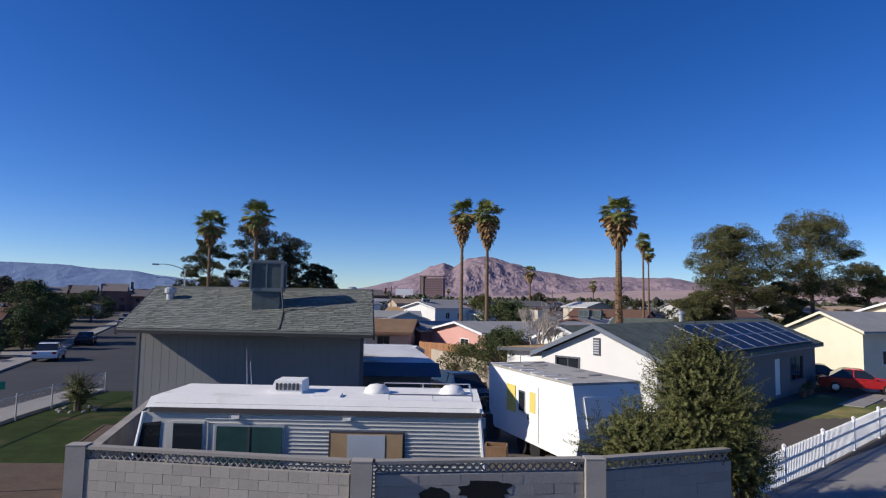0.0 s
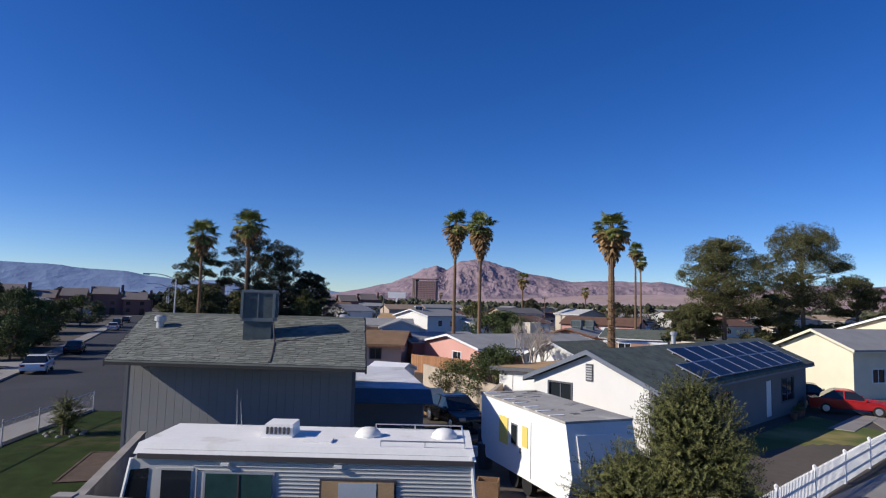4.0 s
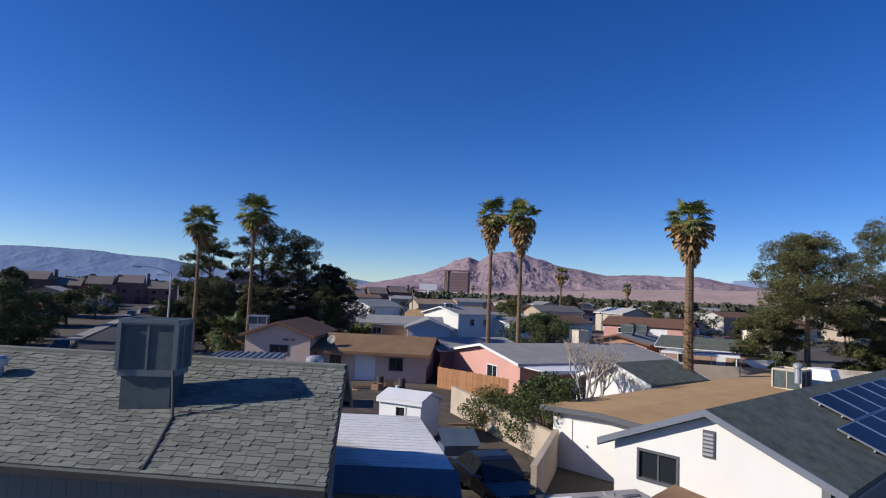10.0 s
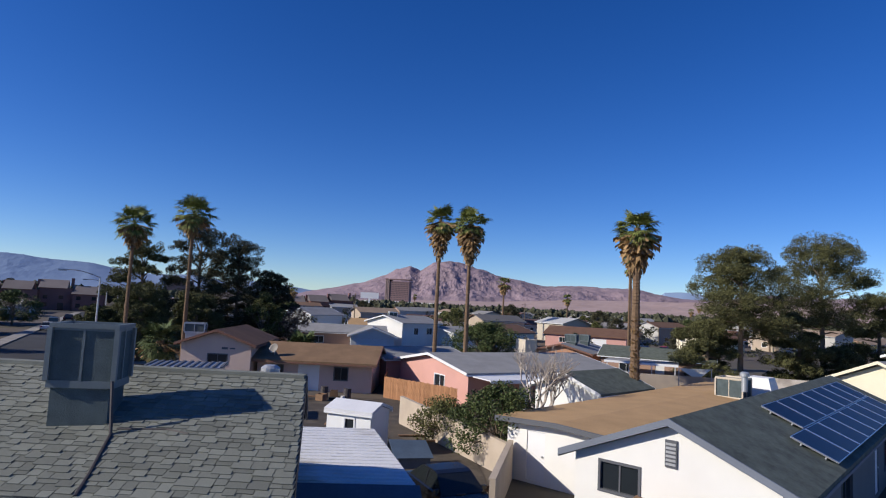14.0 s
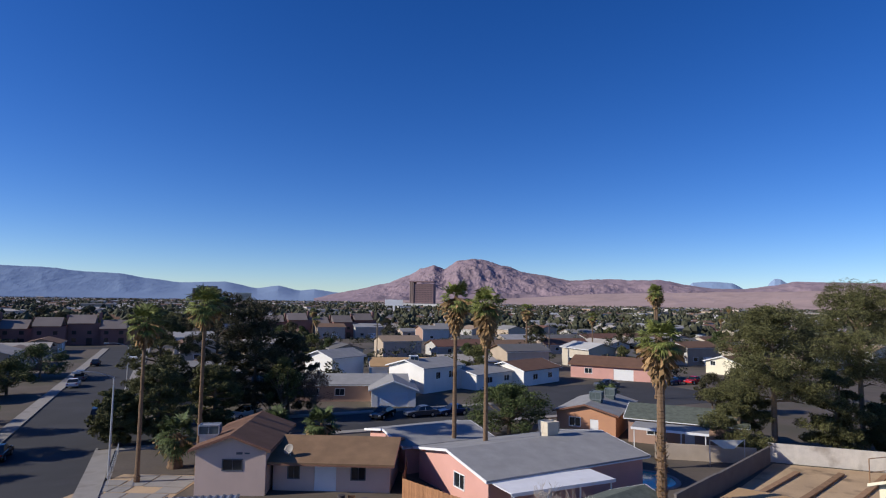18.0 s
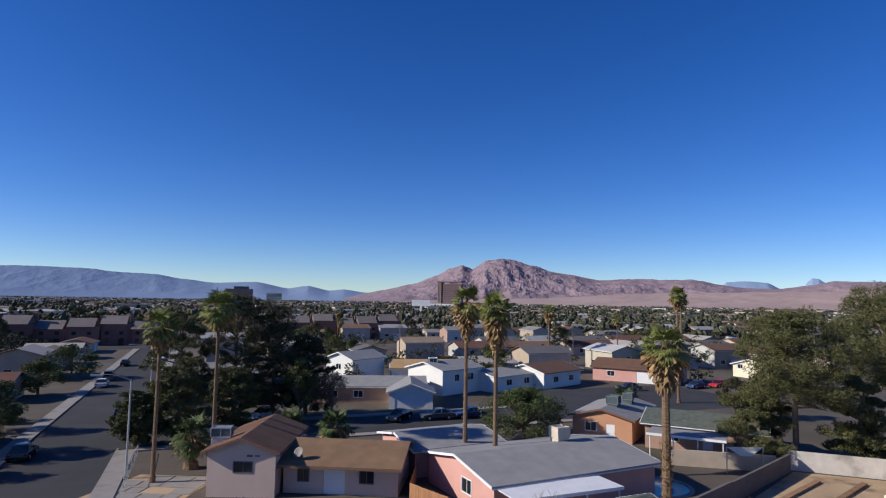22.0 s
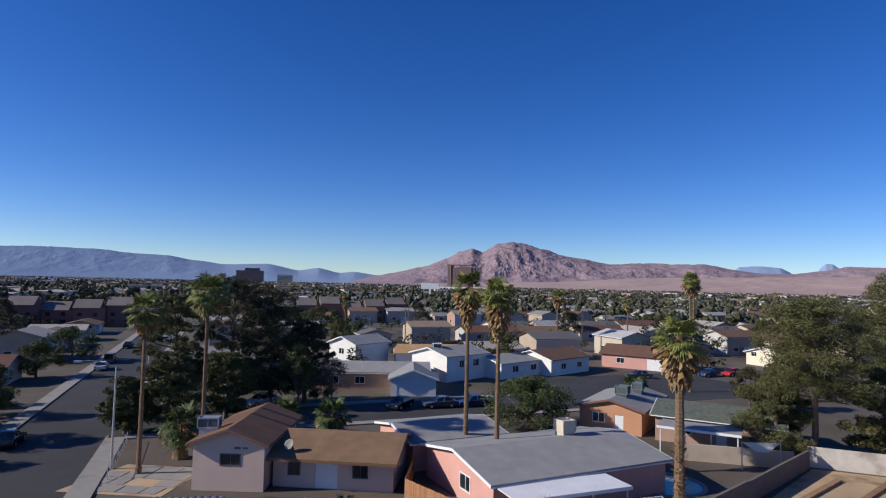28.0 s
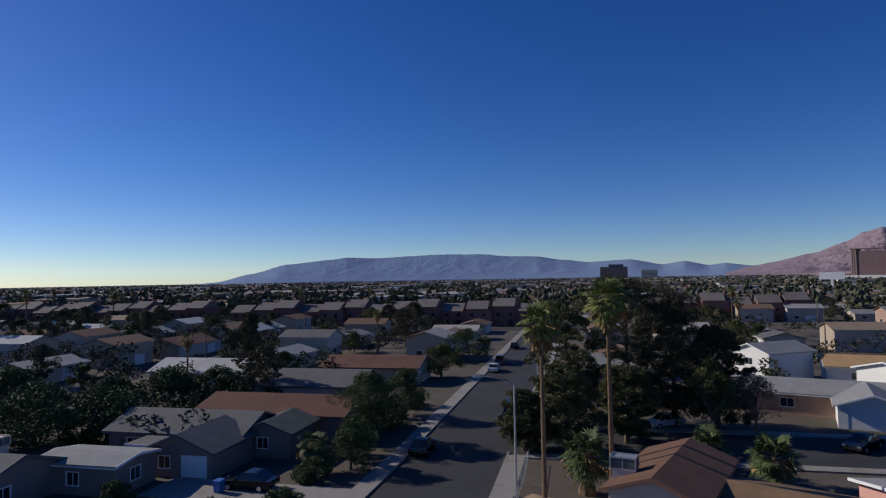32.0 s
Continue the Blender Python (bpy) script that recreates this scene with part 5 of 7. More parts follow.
hm = pose(13.96, 49.1, 0, 0, 0, 47)
slope = math.degrees(math.atan(1.26 / 2.99))
first = None
for row, count in enumerate((7, 8)):
    for c in range(count):
        y = -1.28 - row * 1.34
        z = 3.51 + 1.26 * (1 + y / 2.99) + 0.15 + 0.09
        m = hm @ pose(8.2 - c * 2.0, y, z, slope, 0, 0) @ Matrix.Diagonal((1.98, 0.85, 1, 1))
        if first is None:
            first = solar_panel(m)
        else:
            q = copy_thing(first, Matrix())
            q.matrix_basis = m


# ---- vehicles ----
def car(label, at, rz, paint, L=4.5, W=1.78, H=1.45, kind="car", tall=0.0):
    """A car: body, glazed cabin, wheels with rims and lamps. Front at -x."""
    c = thing(kind, label, kind, at, rz, "parked cars")
    hx, hy = L / 2, W / 2
    low = [(-hx, 0.35), (-hx + 0.02, 0.62), (-hx + 0.2, 0.75), (-hx * 0.42, 0.9), (hx * 0.72, 0.95), (hx - 0.05, 0.9), (hx, 0.6), (hx - 0.05, 0.32)]
    b = MB()
    b.solid([(x, -hy * 0.93, z) for x, z in low][::-1], [(x, -hy, 0.55 + (z - 0.55) * 0.9) for x, z in low][::-1])
    b.solid([(x, -hy, 0.55 + (z - 0.55) * 0.9) for x, z in low][::-1], [(x, hy, 0.55 + (z - 0.55) * 0.9) for x, z in low][::-1])
    b.solid([(x, hy, 0.55 + (z - 0.55) * 0.9) for x, z in low][::-1], [(x, hy * 0.93, z) for x, z in low][::-1])
    body = part("body", b, paint, c)
    if tall:
        roofl = [(-hx * 0.35, 0.9), (-hx * 0.12, H - 0.05), (hx * 0.93, H - 0.02), (hx * 0.97, 0.92)]
    else:
        roofl = [(-hx * 0.42, 0.88), (-hx * 0.1, H - 0.06), (hx * 0.42, H - 0.03), (hx * 0.78, 0.92)]
    cab = MB().solid([(x, -hy * (0.92 if z < 1 else 0.74), z) for x, z in roofl][::-1], [(x, hy * (0.92 if z < 1 else 0.74), z) for x, z in roofl][::-1])
    part("glasshouse", cab, GLASS_CAR, c)
    r = [(roofl[1][0] - 0.02, H - 0.06), (roofl[1][0] + 0.25, H), (roofl[2][0] - 0.2, H + 0.01), (roofl[2][0] + 0.04, H - 0.05)]
    part("roof", MB().solid([(x, -hy * 0.74, z) for x, z in r][::-1], [(x, hy * 0.74, z) for x, z in r][::-1]), paint, c)
    for sgn in (-1, 1):
        mid = (roofl[1][0] + roofl[2][0]) / 2
        part("pillar", MB().tube((mid, sgn * hy * 0.9, 0.88), (mid, sgn * hy * 0.74, H - 0.05), 0.05, 0.04, 5), paint, c)
        part("mirror", MB().box(-hx * 0.36, sgn * hy * 1.0 - 0.06, 0.92, -hx * 0.3, sgn * hy * 1.0 + 0.1, 1.04), paint, c)
        part("headlight", MB().box(-hx - 0.012, sgn * hy * 0.72 - 0.16, 0.58, -hx + 0.14, sgn * hy * 0.72 + 0.16, 0.72), CHROME, c)
        part("tail_light", MB().box(hx - 0.12, sgn * hy * 0.76 - 0.15, 0.66, hx + 0.012, sgn * hy * 0.76 + 0.15, 0.82), material("red_lamp", (0.25, 0.01, 0.01), 0.3, 0.1, 1, 10, 0), c)
        for x in (-hx * 0.62, hx * 0.6):
            wl = part("wheel", MB().tube((x, sgn * (hy - 0.2), 0.32), (x, sgn * (hy + 0.012), 0.32), 0.32, 0.32, 18), RUBBER, c)
            part("rim", MB().tube((x, sgn * (hy + 0.012), 0.32), (x, sgn * (hy + 0.022), 0.32), 0.2, 0.17, 12), CHROME, wl)
    part("bumper", MB().box(-hx - 0.04, -hy * 0.86, 0.35, -hx + 0.06, hy * 0.86, 0.5), paint, c)
    return c


P_RED = material("red_car_paint", (0.50, 0.02, 0.025), 0.25, 0.05, 1, 20, 0, spec=0.6)
P_WHITE = material("white_car_paint", (0.75, 0.76, 0.78), 0.25, 0.04, 1, 20, 0, spec=0.6)
P_BLACK = material("black_car_paint", (0.012, 0.013, 0.016), 0.22, 0.05, 1, 20, 0, spec=0.6)
P_GREY = material("grey_car_paint", (0.14, 0.15, 0.17), 0.28, 0.05, 1, 20, 0, spec=0.6, metal=0.3)
P_BLUE = material("blue_car_paint", (0.03, 0.06, 0.16), 0.25, 0.05, 1, 20, 0, spec=0.6)
ANG = 115.3


def kerb_car(a, b, label, paint, flip=0, **k):
    x, y = lot(a, b)
    return car(label, (x, y, level(y) + 0.02), ANG + flip, paint, **k)


car("bright red sedan parked on the driveway", (25.2, 53.0, level(53.0) + 0.05), 155, P_RED)
car("black sedan parked by the white house", (25.0, 56.7, level(56.7) + 0.05), 155, P_BLACK)
kerb_car(1.1, 10.5, "white sedan parked at the kerb", P_WHITE, 180)
kerb_car(1.1, 32, "dark sedan parked at the kerb", P_BLACK, 180)
kerb_car(1.1, 83, "pale sedan parked far along the kerb", P_WHITE, 180)
kerb_car(1.1, 92, "grey van parked far along the kerb", P_GREY, 180, tall=1, H=1.9)
kerb_car(1.1, 118, "dark car parked far along the kerb", P_BLACK, 180)
kerb_car(8.0, 47, "black van standing at the kerb", P_BLACK, 0, tall=1, H=1.9, L=4.9)
kerb_car(8.0, 131, "white car parked far along the street", P_WHITE)
car("black car under dust in the back yard", (0.4, 45.2, level(45.2) + 0.02), 115, P_BLACK)
for k, (x, y, r, p, l) in enumerate(((-4.5, 108.5, 25, P_GREY, "grey sedan in a front yard"), (-0.2, 110.2, 25, P_BLUE, "dark blue sedan in a front yard"), (-9.5, 107, 70, P_BLACK, "black sedan on a driveway"), (42.5, 146.5, 40, P_BLUE, "dark blue car on the court"), (47.5, 148.5, 40, P_RED, "red car on the court"), (28.5, 141, 10, P_GREY, "grey car on the court"), (-27.5, 105.5, 60, P_WHITE, "pale car under the pines"), (*lot(-9.9, 19.0), 25, P_BLACK, "black car on a driveway"))):
    car(l, (x, y, level(y) + 0.03), r, p)


# ---- street furniture ----
def street_lamp(at, rz, h=8.6, arm=2.6):
    s = thing("street_lamp", "galvanised street lamp with a curved arm", "street lamp", at, rz, "street lamps")
    part("pole", MB().tube((0, 0, -0.3), (0, 0, h), 0.11, 0.06, 10), STEEL, s)
    pts = [Vector((-arm * k / 8, 0, h - 0.05 + 0.55 * math.sin(k / 8 * 1.9))) for k in range(9)]
    part("arm", MB().path(pts, 0.045, 0.035, 6), STEEL, s)
    e = pts[-1]
    part("lamp_head", MB().box(e.x - 0.6, -0.13, e.z - 0.1, e.x + 0.05, 0.13, e.z + 0.06), STEEL, s)
    part("base", MB().tube((0, 0, 0), (0, 0, 0.25), 0.2, 0.17, 10), CONCRETE, s)


street_lamp((-29.6, 77.6, 0.02), 25)
for b in (62, 118, 178):
    x, y = lot(10.2, b)
    street_lamp((x, y, 0.1), 25, 8.2)


def utility_pole(at, h=9.5):
    s = thing("utility_pole", "brown wooden utility pole with a crossarm", "utility pole", at, 25, "utility poles")
    part("pole", MB().tube((0, 0, -0.3), (0, 0, h), 0.15, 0.1, 8), BARK, s)
    part("crossarm", MB().box(-1.1, -0.06, h - 0.7, 1.1, 0.06, h - 0.58), BARK, s)


for a, b in ((-48, 70), (-48, 110), (-48, 150), (-112, 60), (-112, 120), (66, 116), (120, 116), (30, 190), (90, 190)):
    utility_pole((*lot(a, b), 0))


def picket_fence(p0, p1, label, h=0.92, gap=0.13, z=None):
    f = thing("picket_fence", label, "fence")
    p0, p1 = Vector((*p0, 0)), Vector((*p1, 0))
    ln = (p1 - p0).length
    d = (p1 - p0) / ln
    n = int(ln / gap)
    proto = MB().solid([(-0.035, -0.01, 0.05), (0.035, -0.01, 0.05), (0.035, -0.01, h - 0.06), (0, -0.01, h), (-0.035, -0.01, h - 0.06)], [(-0.035, 0.01, 0.05), (0.035, 0.01, 0.05), (0.035, 0.01, h - 0.06), (0, 0.01, h), (-0.035, 0.01, h - 0.06)]).mesh("picket", TRIM_WHITE)
    ang = math.degrees(math.atan2(d.y, d.x))
    for k in range(n):
        p = p0 + d * (k + 0.5) * gap
        if k % 26 == 0:
            part("post", MB().box(-0.045, -0.045, -0.2, 0.045, 0.045, h + 0.05).lathe([(0.065, h + 0.05), (0.065, h + 0.08), (0.01, h + 0.13)], n=4), TRIM_WHITE, f, m=pose(p.x, p.y, level(p.y), 0, 0, ang))
        else:
            part("picket", proto, TRIM_WHITE, f, m=pose(p.x, p.y, level(p.y), 0, 0, ang))
    for z0 in (0.28, 0.7):
        q = MB().wall(p0.xy, p1.xy, level(p0.y) + z0, level(p0.y) + z0 + 0.07, 0.03)
        part("fence_rail", q, TRIM_WHITE, f)


picket_fence((7.0, 28.8), (20.4, 41.9), "white picket fence along the footway", 1.08)


def chain_fence(p0, p1, label, h=1.1):
    f = thing("chain_link_fence", label, "fence")
    p0, p1 = Vector((*p0, 0)), Vector((*p1, 0))
    n = max(2, int((p1 - p0).length / 2.8))
    for k in range(n + 1):
        p = p0.lerp(p1, k / n)
        part("post", MB().tube((p.x, p.y, level(p.y) - 0.2), (p.x, p.y, level(p.y) + h), 0.03, 0.03, 6), STEEL, f)
    for z in (h - 0.03,):
        part("top_rail", MB().tube((p0.x, p0.y, level(p0.y) + z), (p1.x, p1.y, level(p1.y) + z), 0.022, 0.022, 6), STEEL, f)
    wires = MB()
    ln = (p1 - p0).length
    m = int(ln / 0.4)
    for k in range(m):
        a, b = p0.lerp(p1, k / m), p0.lerp(p1, min(1, (k + 5) / m))
        za, zb = level(a.y), level(b.y)
        wires.tube((a.x, a.y, za + 0.05), (b.x, b.y, zb + h - 0.05), 0.0022, 0.0022, 3)
        wires.tube((a.x, a.y, za + h - 0.05), (b.x, b.y, zb + 0.05), 0.0022, 0.0022, 3)
    part("mesh", wires, STEEL, f)


chain_fence((-15.3, 26), (-18.6, 45.5), "chain link fence along the corner lawn")
chain_fence(lot(11.4, 18), lot(11.4, 30), "chain link fence by the street corner")


def board_fence(p0, p1, label, h=1.7, mat=None, gap=0.15):
    f = thing("board_fence", label, "fence")
    p0, p1 = Vector((*p0, 0)), Vector((*p1, 0))
    d = (p1 - p0)
    ang = math.degrees(math.atan2(d.y, d.x))
    proto = MB().box(-0.068, -0.012, 0, 0.068, 0.012, h).mesh("board", mat or WOOD_RED)
    n = int(d.length / gap)
    rng = random.Random(n)
    for k in range(n):
        p = p0.lerp(p1, (k + 0.5) / n)
        part("board", proto, None, f, m=pose(p.x, p.y, level(p.y) - rng.uniform(0, 0.06), 0, 0, ang))
    part("fence_rail", MB().wall(p0.xy, p1.xy, level(p0.y) + 1.2, level(p0.y) + 1.28, 0.05), mat or WOOD_RED, f)


board_fence((-4.0, 73.5), (1.6, 67.5), "orange-brown board fence before the pink house")
board_fence((-4.2, 80.5), (-4.0, 73.5), "orange-brown board fence between the houses")


# ---- townhouses, hotel and the far town ----
def townhouses(label, at, rz, n, unit=9.0, w=9.0, h=5.2, rise=2.6):
    t = thing("townhouse_row", label, "townhouses", at, rz, "townhouse rows")
    brick = material("red_brown_townhouse", (0.22, 0.11, 0.095), 0.9, 0.2, 4, 10, 0.1, rnd=0.5)
    roof = material("grey_brown_townhouse_roof", (0.17, 0.145, 0.138), 0.95, 0.2, 4, 6, 0.1, rnd=0.3)
    for k in range(n):
        x0, off, dz = k * unit, 1.6 * (k % 2), 0.8 * ((k * 7) % 3)
        b = part("unit", MB().wall((x0 + 0.01, -w / 2 + off), (x0 + unit - 0.01, -w / 2 + off), -0.5, h + dz, 0.25, [(1.2, 2.4, 1.0, 2.2), (5.2, 6.8, 0.0, 2.2), (1.2, 2.4, 3.4, 4.5), (5.4, 6.6, 3.4, 4.5)]).wall((x0 + unit - 0.01, -w / 2 + off), (x0 + unit - 0.01, w / 2), -0.5, h + dz, 0.25).wall((x0 + unit - 0.01, w / 2), (x0 + 0.01, w / 2), -0.5, h + dz, 0.25).wall((x0 + 0.01, w / 2), (x0 + 0.01, -w / 2 + off), -0.5, h + dz, 0.25), brick, t)
        for a0, a1, z0, z1 in ((1.2, 2.4, 1.0, 2.2), (1.2, 2.4, 3.4, 4.5), (5.4, 6.6, 3.4, 4.5), (5.2, 6.8, 0.0, 2.2)):
            part("window", MB().box(x0 + a0, -w / 2 + off + 0.12, z0, x0 + a1, -w / 2 + off + 0.2, z1), GLASS, b)
        r = MB()
        y0, y1, zt = -w / 2 + off - 0.5, w / 2 + 0.5, h + dz
        r.solid([(x0 - 0.2, y0, zt), (x0 - 0.2, 0.8 + off, zt + rise), (x0 - 0.2, y1, zt)], [(x0 + unit - 1.5, y0, zt), (x0 + unit - 1.5, 0.8 + off, zt + rise), (x0 + unit - 1.5, y1, zt)])
        rf = part("roof", r, roof, t)
        part("chimney", MB().box(x0 + unit - 0.9, 0.9, zt + 0.8, x0 + unit - 0.1, 2.2, zt + rise + 0.7), brick, rf)
    return t


townhouses("row of two-storey red-brown townhouses with grey roofs", (*lot(-112, 186), 0), 25.3, 13)
townhouses("second row of townhouses with stepped grey roofs", (-84, 262, 0), 22, 6, h=5.6)
townhouses("third row of townhouses far along the street", (*lot(-260, 190), 0), 25.3, 15)


def office_block():
    """A wide pale office building with window bands, far over the town."""
    h = thing("office_building", "wide pale office building with dark window bands", "office building", (-1040, 2420, 0), 20)
    part("wall", MB().box(0, 0, -1, 108, 40, 50), material("pale_brown_office", (0.30, 0.23, 0.20), 0.9, 0.1, 20, 1, 0), h)
    part("penthouse", MB().box(34, 8, 50, 92, 34, 60), TRIM_DARK, h)
    for k in range(10):
        part("window_band", MB().box(3, -0.4, 5 + k * 4.5, 105, -0.02, 6.6 + k * 4.5), TRIM_BROWN, h)
    low = thing("commercial_building", "low white flat-roofed commercial building", "commercial building", (-140, 388, 0), 24)
    part("wall", MB().box(0, 0, -1, 30, 16, 5.0), STUCCO_WHITE, low)
    part("parapet", MB().box(-0.3, -0.3, 5.0, 30.3, 16.3, 5.7), TRIM_WHITE, low)
    for k in range(5):
        part("window", MB().box(2 + k * 5.6, -0.12, 0.8, 5.6 + k * 5.6, -0.02, 3.0), GLASS, low)
    wing = thing("office_building", "smaller pale office building beside the tall one", "office building", (-890, 2480, 0), 20)
    part("wall", MB().box(0, 0, -1, 62, 30, 36), STUCCO_CREAM, wing)
    for k in range(6):
        part("window_band", MB().box(2, -0.4, 5 + k * 4.8, 60, -0.02, 6.5 + k * 4.8), TRIM_BROWN, wing)


office_block()


def hotel():
    h = thing("hotel_tower", "tall red-brown hotel tower with rows of windows", "hotel", (-92, 1290, 0), -14)
    wall = material("maroon_tower_wall", (0.19, 0.12, 0.125), 0.8, 0.1, 20, 1, 0)
    tint = material("bronze_tower_glass", (0.07, 0.05, 0.055), 0.45, 0.1, 20, 1, 0, spec=0.4)
    part("tower", MB().box(8, -8, -1, 50, 10, 50), wall, h)
    end = part("end_wing", MB().box(0, -10, -1, 8, 12, 53), material("tan_tower_wall", (0.26, 0.19, 0.17), 0.85, 0.1, 20, 1, 0), h)
    part("crown", MB().box(-1, -11, 53, 51, 11, 55), wall, h)
    part("podium", MB().box(-40, -30, -1, 110, 26, 9), FAR_WALL, h)
    for k in range(12):
        w = MB()
        for j in range(12):
            w.box(9.5 + j * 3.3, -8.12, 4.5 + k * 3.8, 11.6 + j * 3.3, -8.02, 6.6 + k * 3.8)
        part("window_band", w, tint, h)
    for k in range(2):
        part("window_band", MB().box(1.6 + k * 3.0, -10.12, 10, 3.0 + k * 3.0, -10.02, 51), tint, end)


hotel()
single("sign_board", MB().box(-9, -0.5, 10, 9, 0.5, 16).box(-1, -0.6, -1, 1, 0.6, 10), TRIM_WHITE, "white roadside sign board on a post", "sign", (-62, 640, 0))

# repeated house types for the far blocks
TYPES = []
for k, (ln, wd, ev, rs) in enumerate(((14, 8.5, 2.7, 1.3), (12, 8, 2.7, 1.1), (16, 9, 2.8, 1.5), (11, 8, 4.6, 1.2))):
    proto = gable_house(("single-storey stucco house with a low shingle roof", "small stucco house with a low shingle roof", "long stucco ranch house with a shingle roof", "two-storey stucco house with a shingle roof")[k], (-300, -200 - 30 * k, 0), 0, ln, wd, ev, rs, STUCCO_ANY, ROOF_ANY, group="houses of the far blocks", plain=True,
                        holes={"s": [("window", 2, 3.6, 1, 2.1), ("garage", ln - 5.5, ln - 2.5, 0, 2.1)], "w": [("window", 2, 3.4, 1, 2.1)], "e": [("window", 3, 4.4, 1, 2.1)], "n": [("window", 3, 4.4, 1, 2.1)]})
    TYPES.append(proto)
NEAR = [(o.location.x, o.location.y) for o in scene.objects if o.type == "EMPTY" and o.get("category") in ("house", "townhouses")]
rng = random.Random(11)
spots = []
for row in range(12):
    for c in range(26):
        a = 22 + c * 17.5 + rng.uniform(-2, 2)
        b = 62 + (row // 2) * 60 + (row % 2) * 23 + rng.uniform(-2, 2)
        spots.append((a, b, 0 if row % 2 else 180))
for row in range(8):
    for c in range(13):
        a = -16 - (row // 2) * 60 - (row % 2) * 25 + rng.uniform(-2, 2)
        b = -28 + c * 18.5 + rng.uniform(-2, 2)
        spots.append((a, b, 90 if row % 2 == 0 else -90))
count = 0
for a, b, r in spots:
    x, y = lot(a, b)
    if y < 45 or any((x - p) ** 2 + (y - q) ** 2 < 15.5 ** 2 for p, q in NEAR) or (9 < a < 104 and 28 < b < 62) or y > 430 or abs(x + 50) > 270:
        continue
    if (-62 < a < -27 and b < 54) or (-27 < a < 0 and b < 6) or math.hypot(x + 45, y - 229) < 36:
        continue
    if 9 < a < 75 and b < 34:
        continue
    if b > 160 and a < 30:
        continue
    if x > 20 and y < 100:
        continue
    base = TYPES[rng.randrange(4) if rng.random() < 0.9 else 3]
    copy_thing(base, pose(x, y, level(y), 0, 0, 25.3 + r + rng.choice((0, 0, 0, 90))))
    count += 1

# trees of the far blocks, from a few shapes
KINDS = [tree(("full green yard tree", "olive green yard tree", "dark green yard tree")[k], (-330, -200 - 30 * k, 0), (5.5, 6.5, 8.0)[k], (2.8, 3.4, 3.2)[k], 80 + k, (LEAF, LEAF_OLIVE, NEEDLE_DARK)[k], BARK, 44, 170, 0.15, 0.8, 0.16, 0.25, group="yard trees of the far blocks", low=0.2) for k in range(3)]
KINDS.append(palm("thin fan palm in a far yard", (-360, -200, 0), 11, 90, 1.6, 1.6, 0.2, 26))
for k in range(400):
    a, b = rng.uniform(-330 if k < 280 else -190, 420 if k < 230 else -24), rng.uniform(-30, 380)
    if (-3 < a < 12) or (9 < a < 106 and 28 < b < 60) or -69 < a < -59:
        continue
    x, y = lot(a, b)
    if y < 62 or (x > -24 and x < 60 and y < 112) or (-48 < x < 0 and y < 104) or (-26 < a < 0 and -5 < b < 46):
        continue
    copy_thing(KINDS[rng.choice((0, 0, 1, 1, 2, 2, 2, 3))], pose(x, y, 0, 0, 0, rng.uniform(0, 360)) @ Matrix.Scale(rng.uniform(0.7, 1.25), 4))


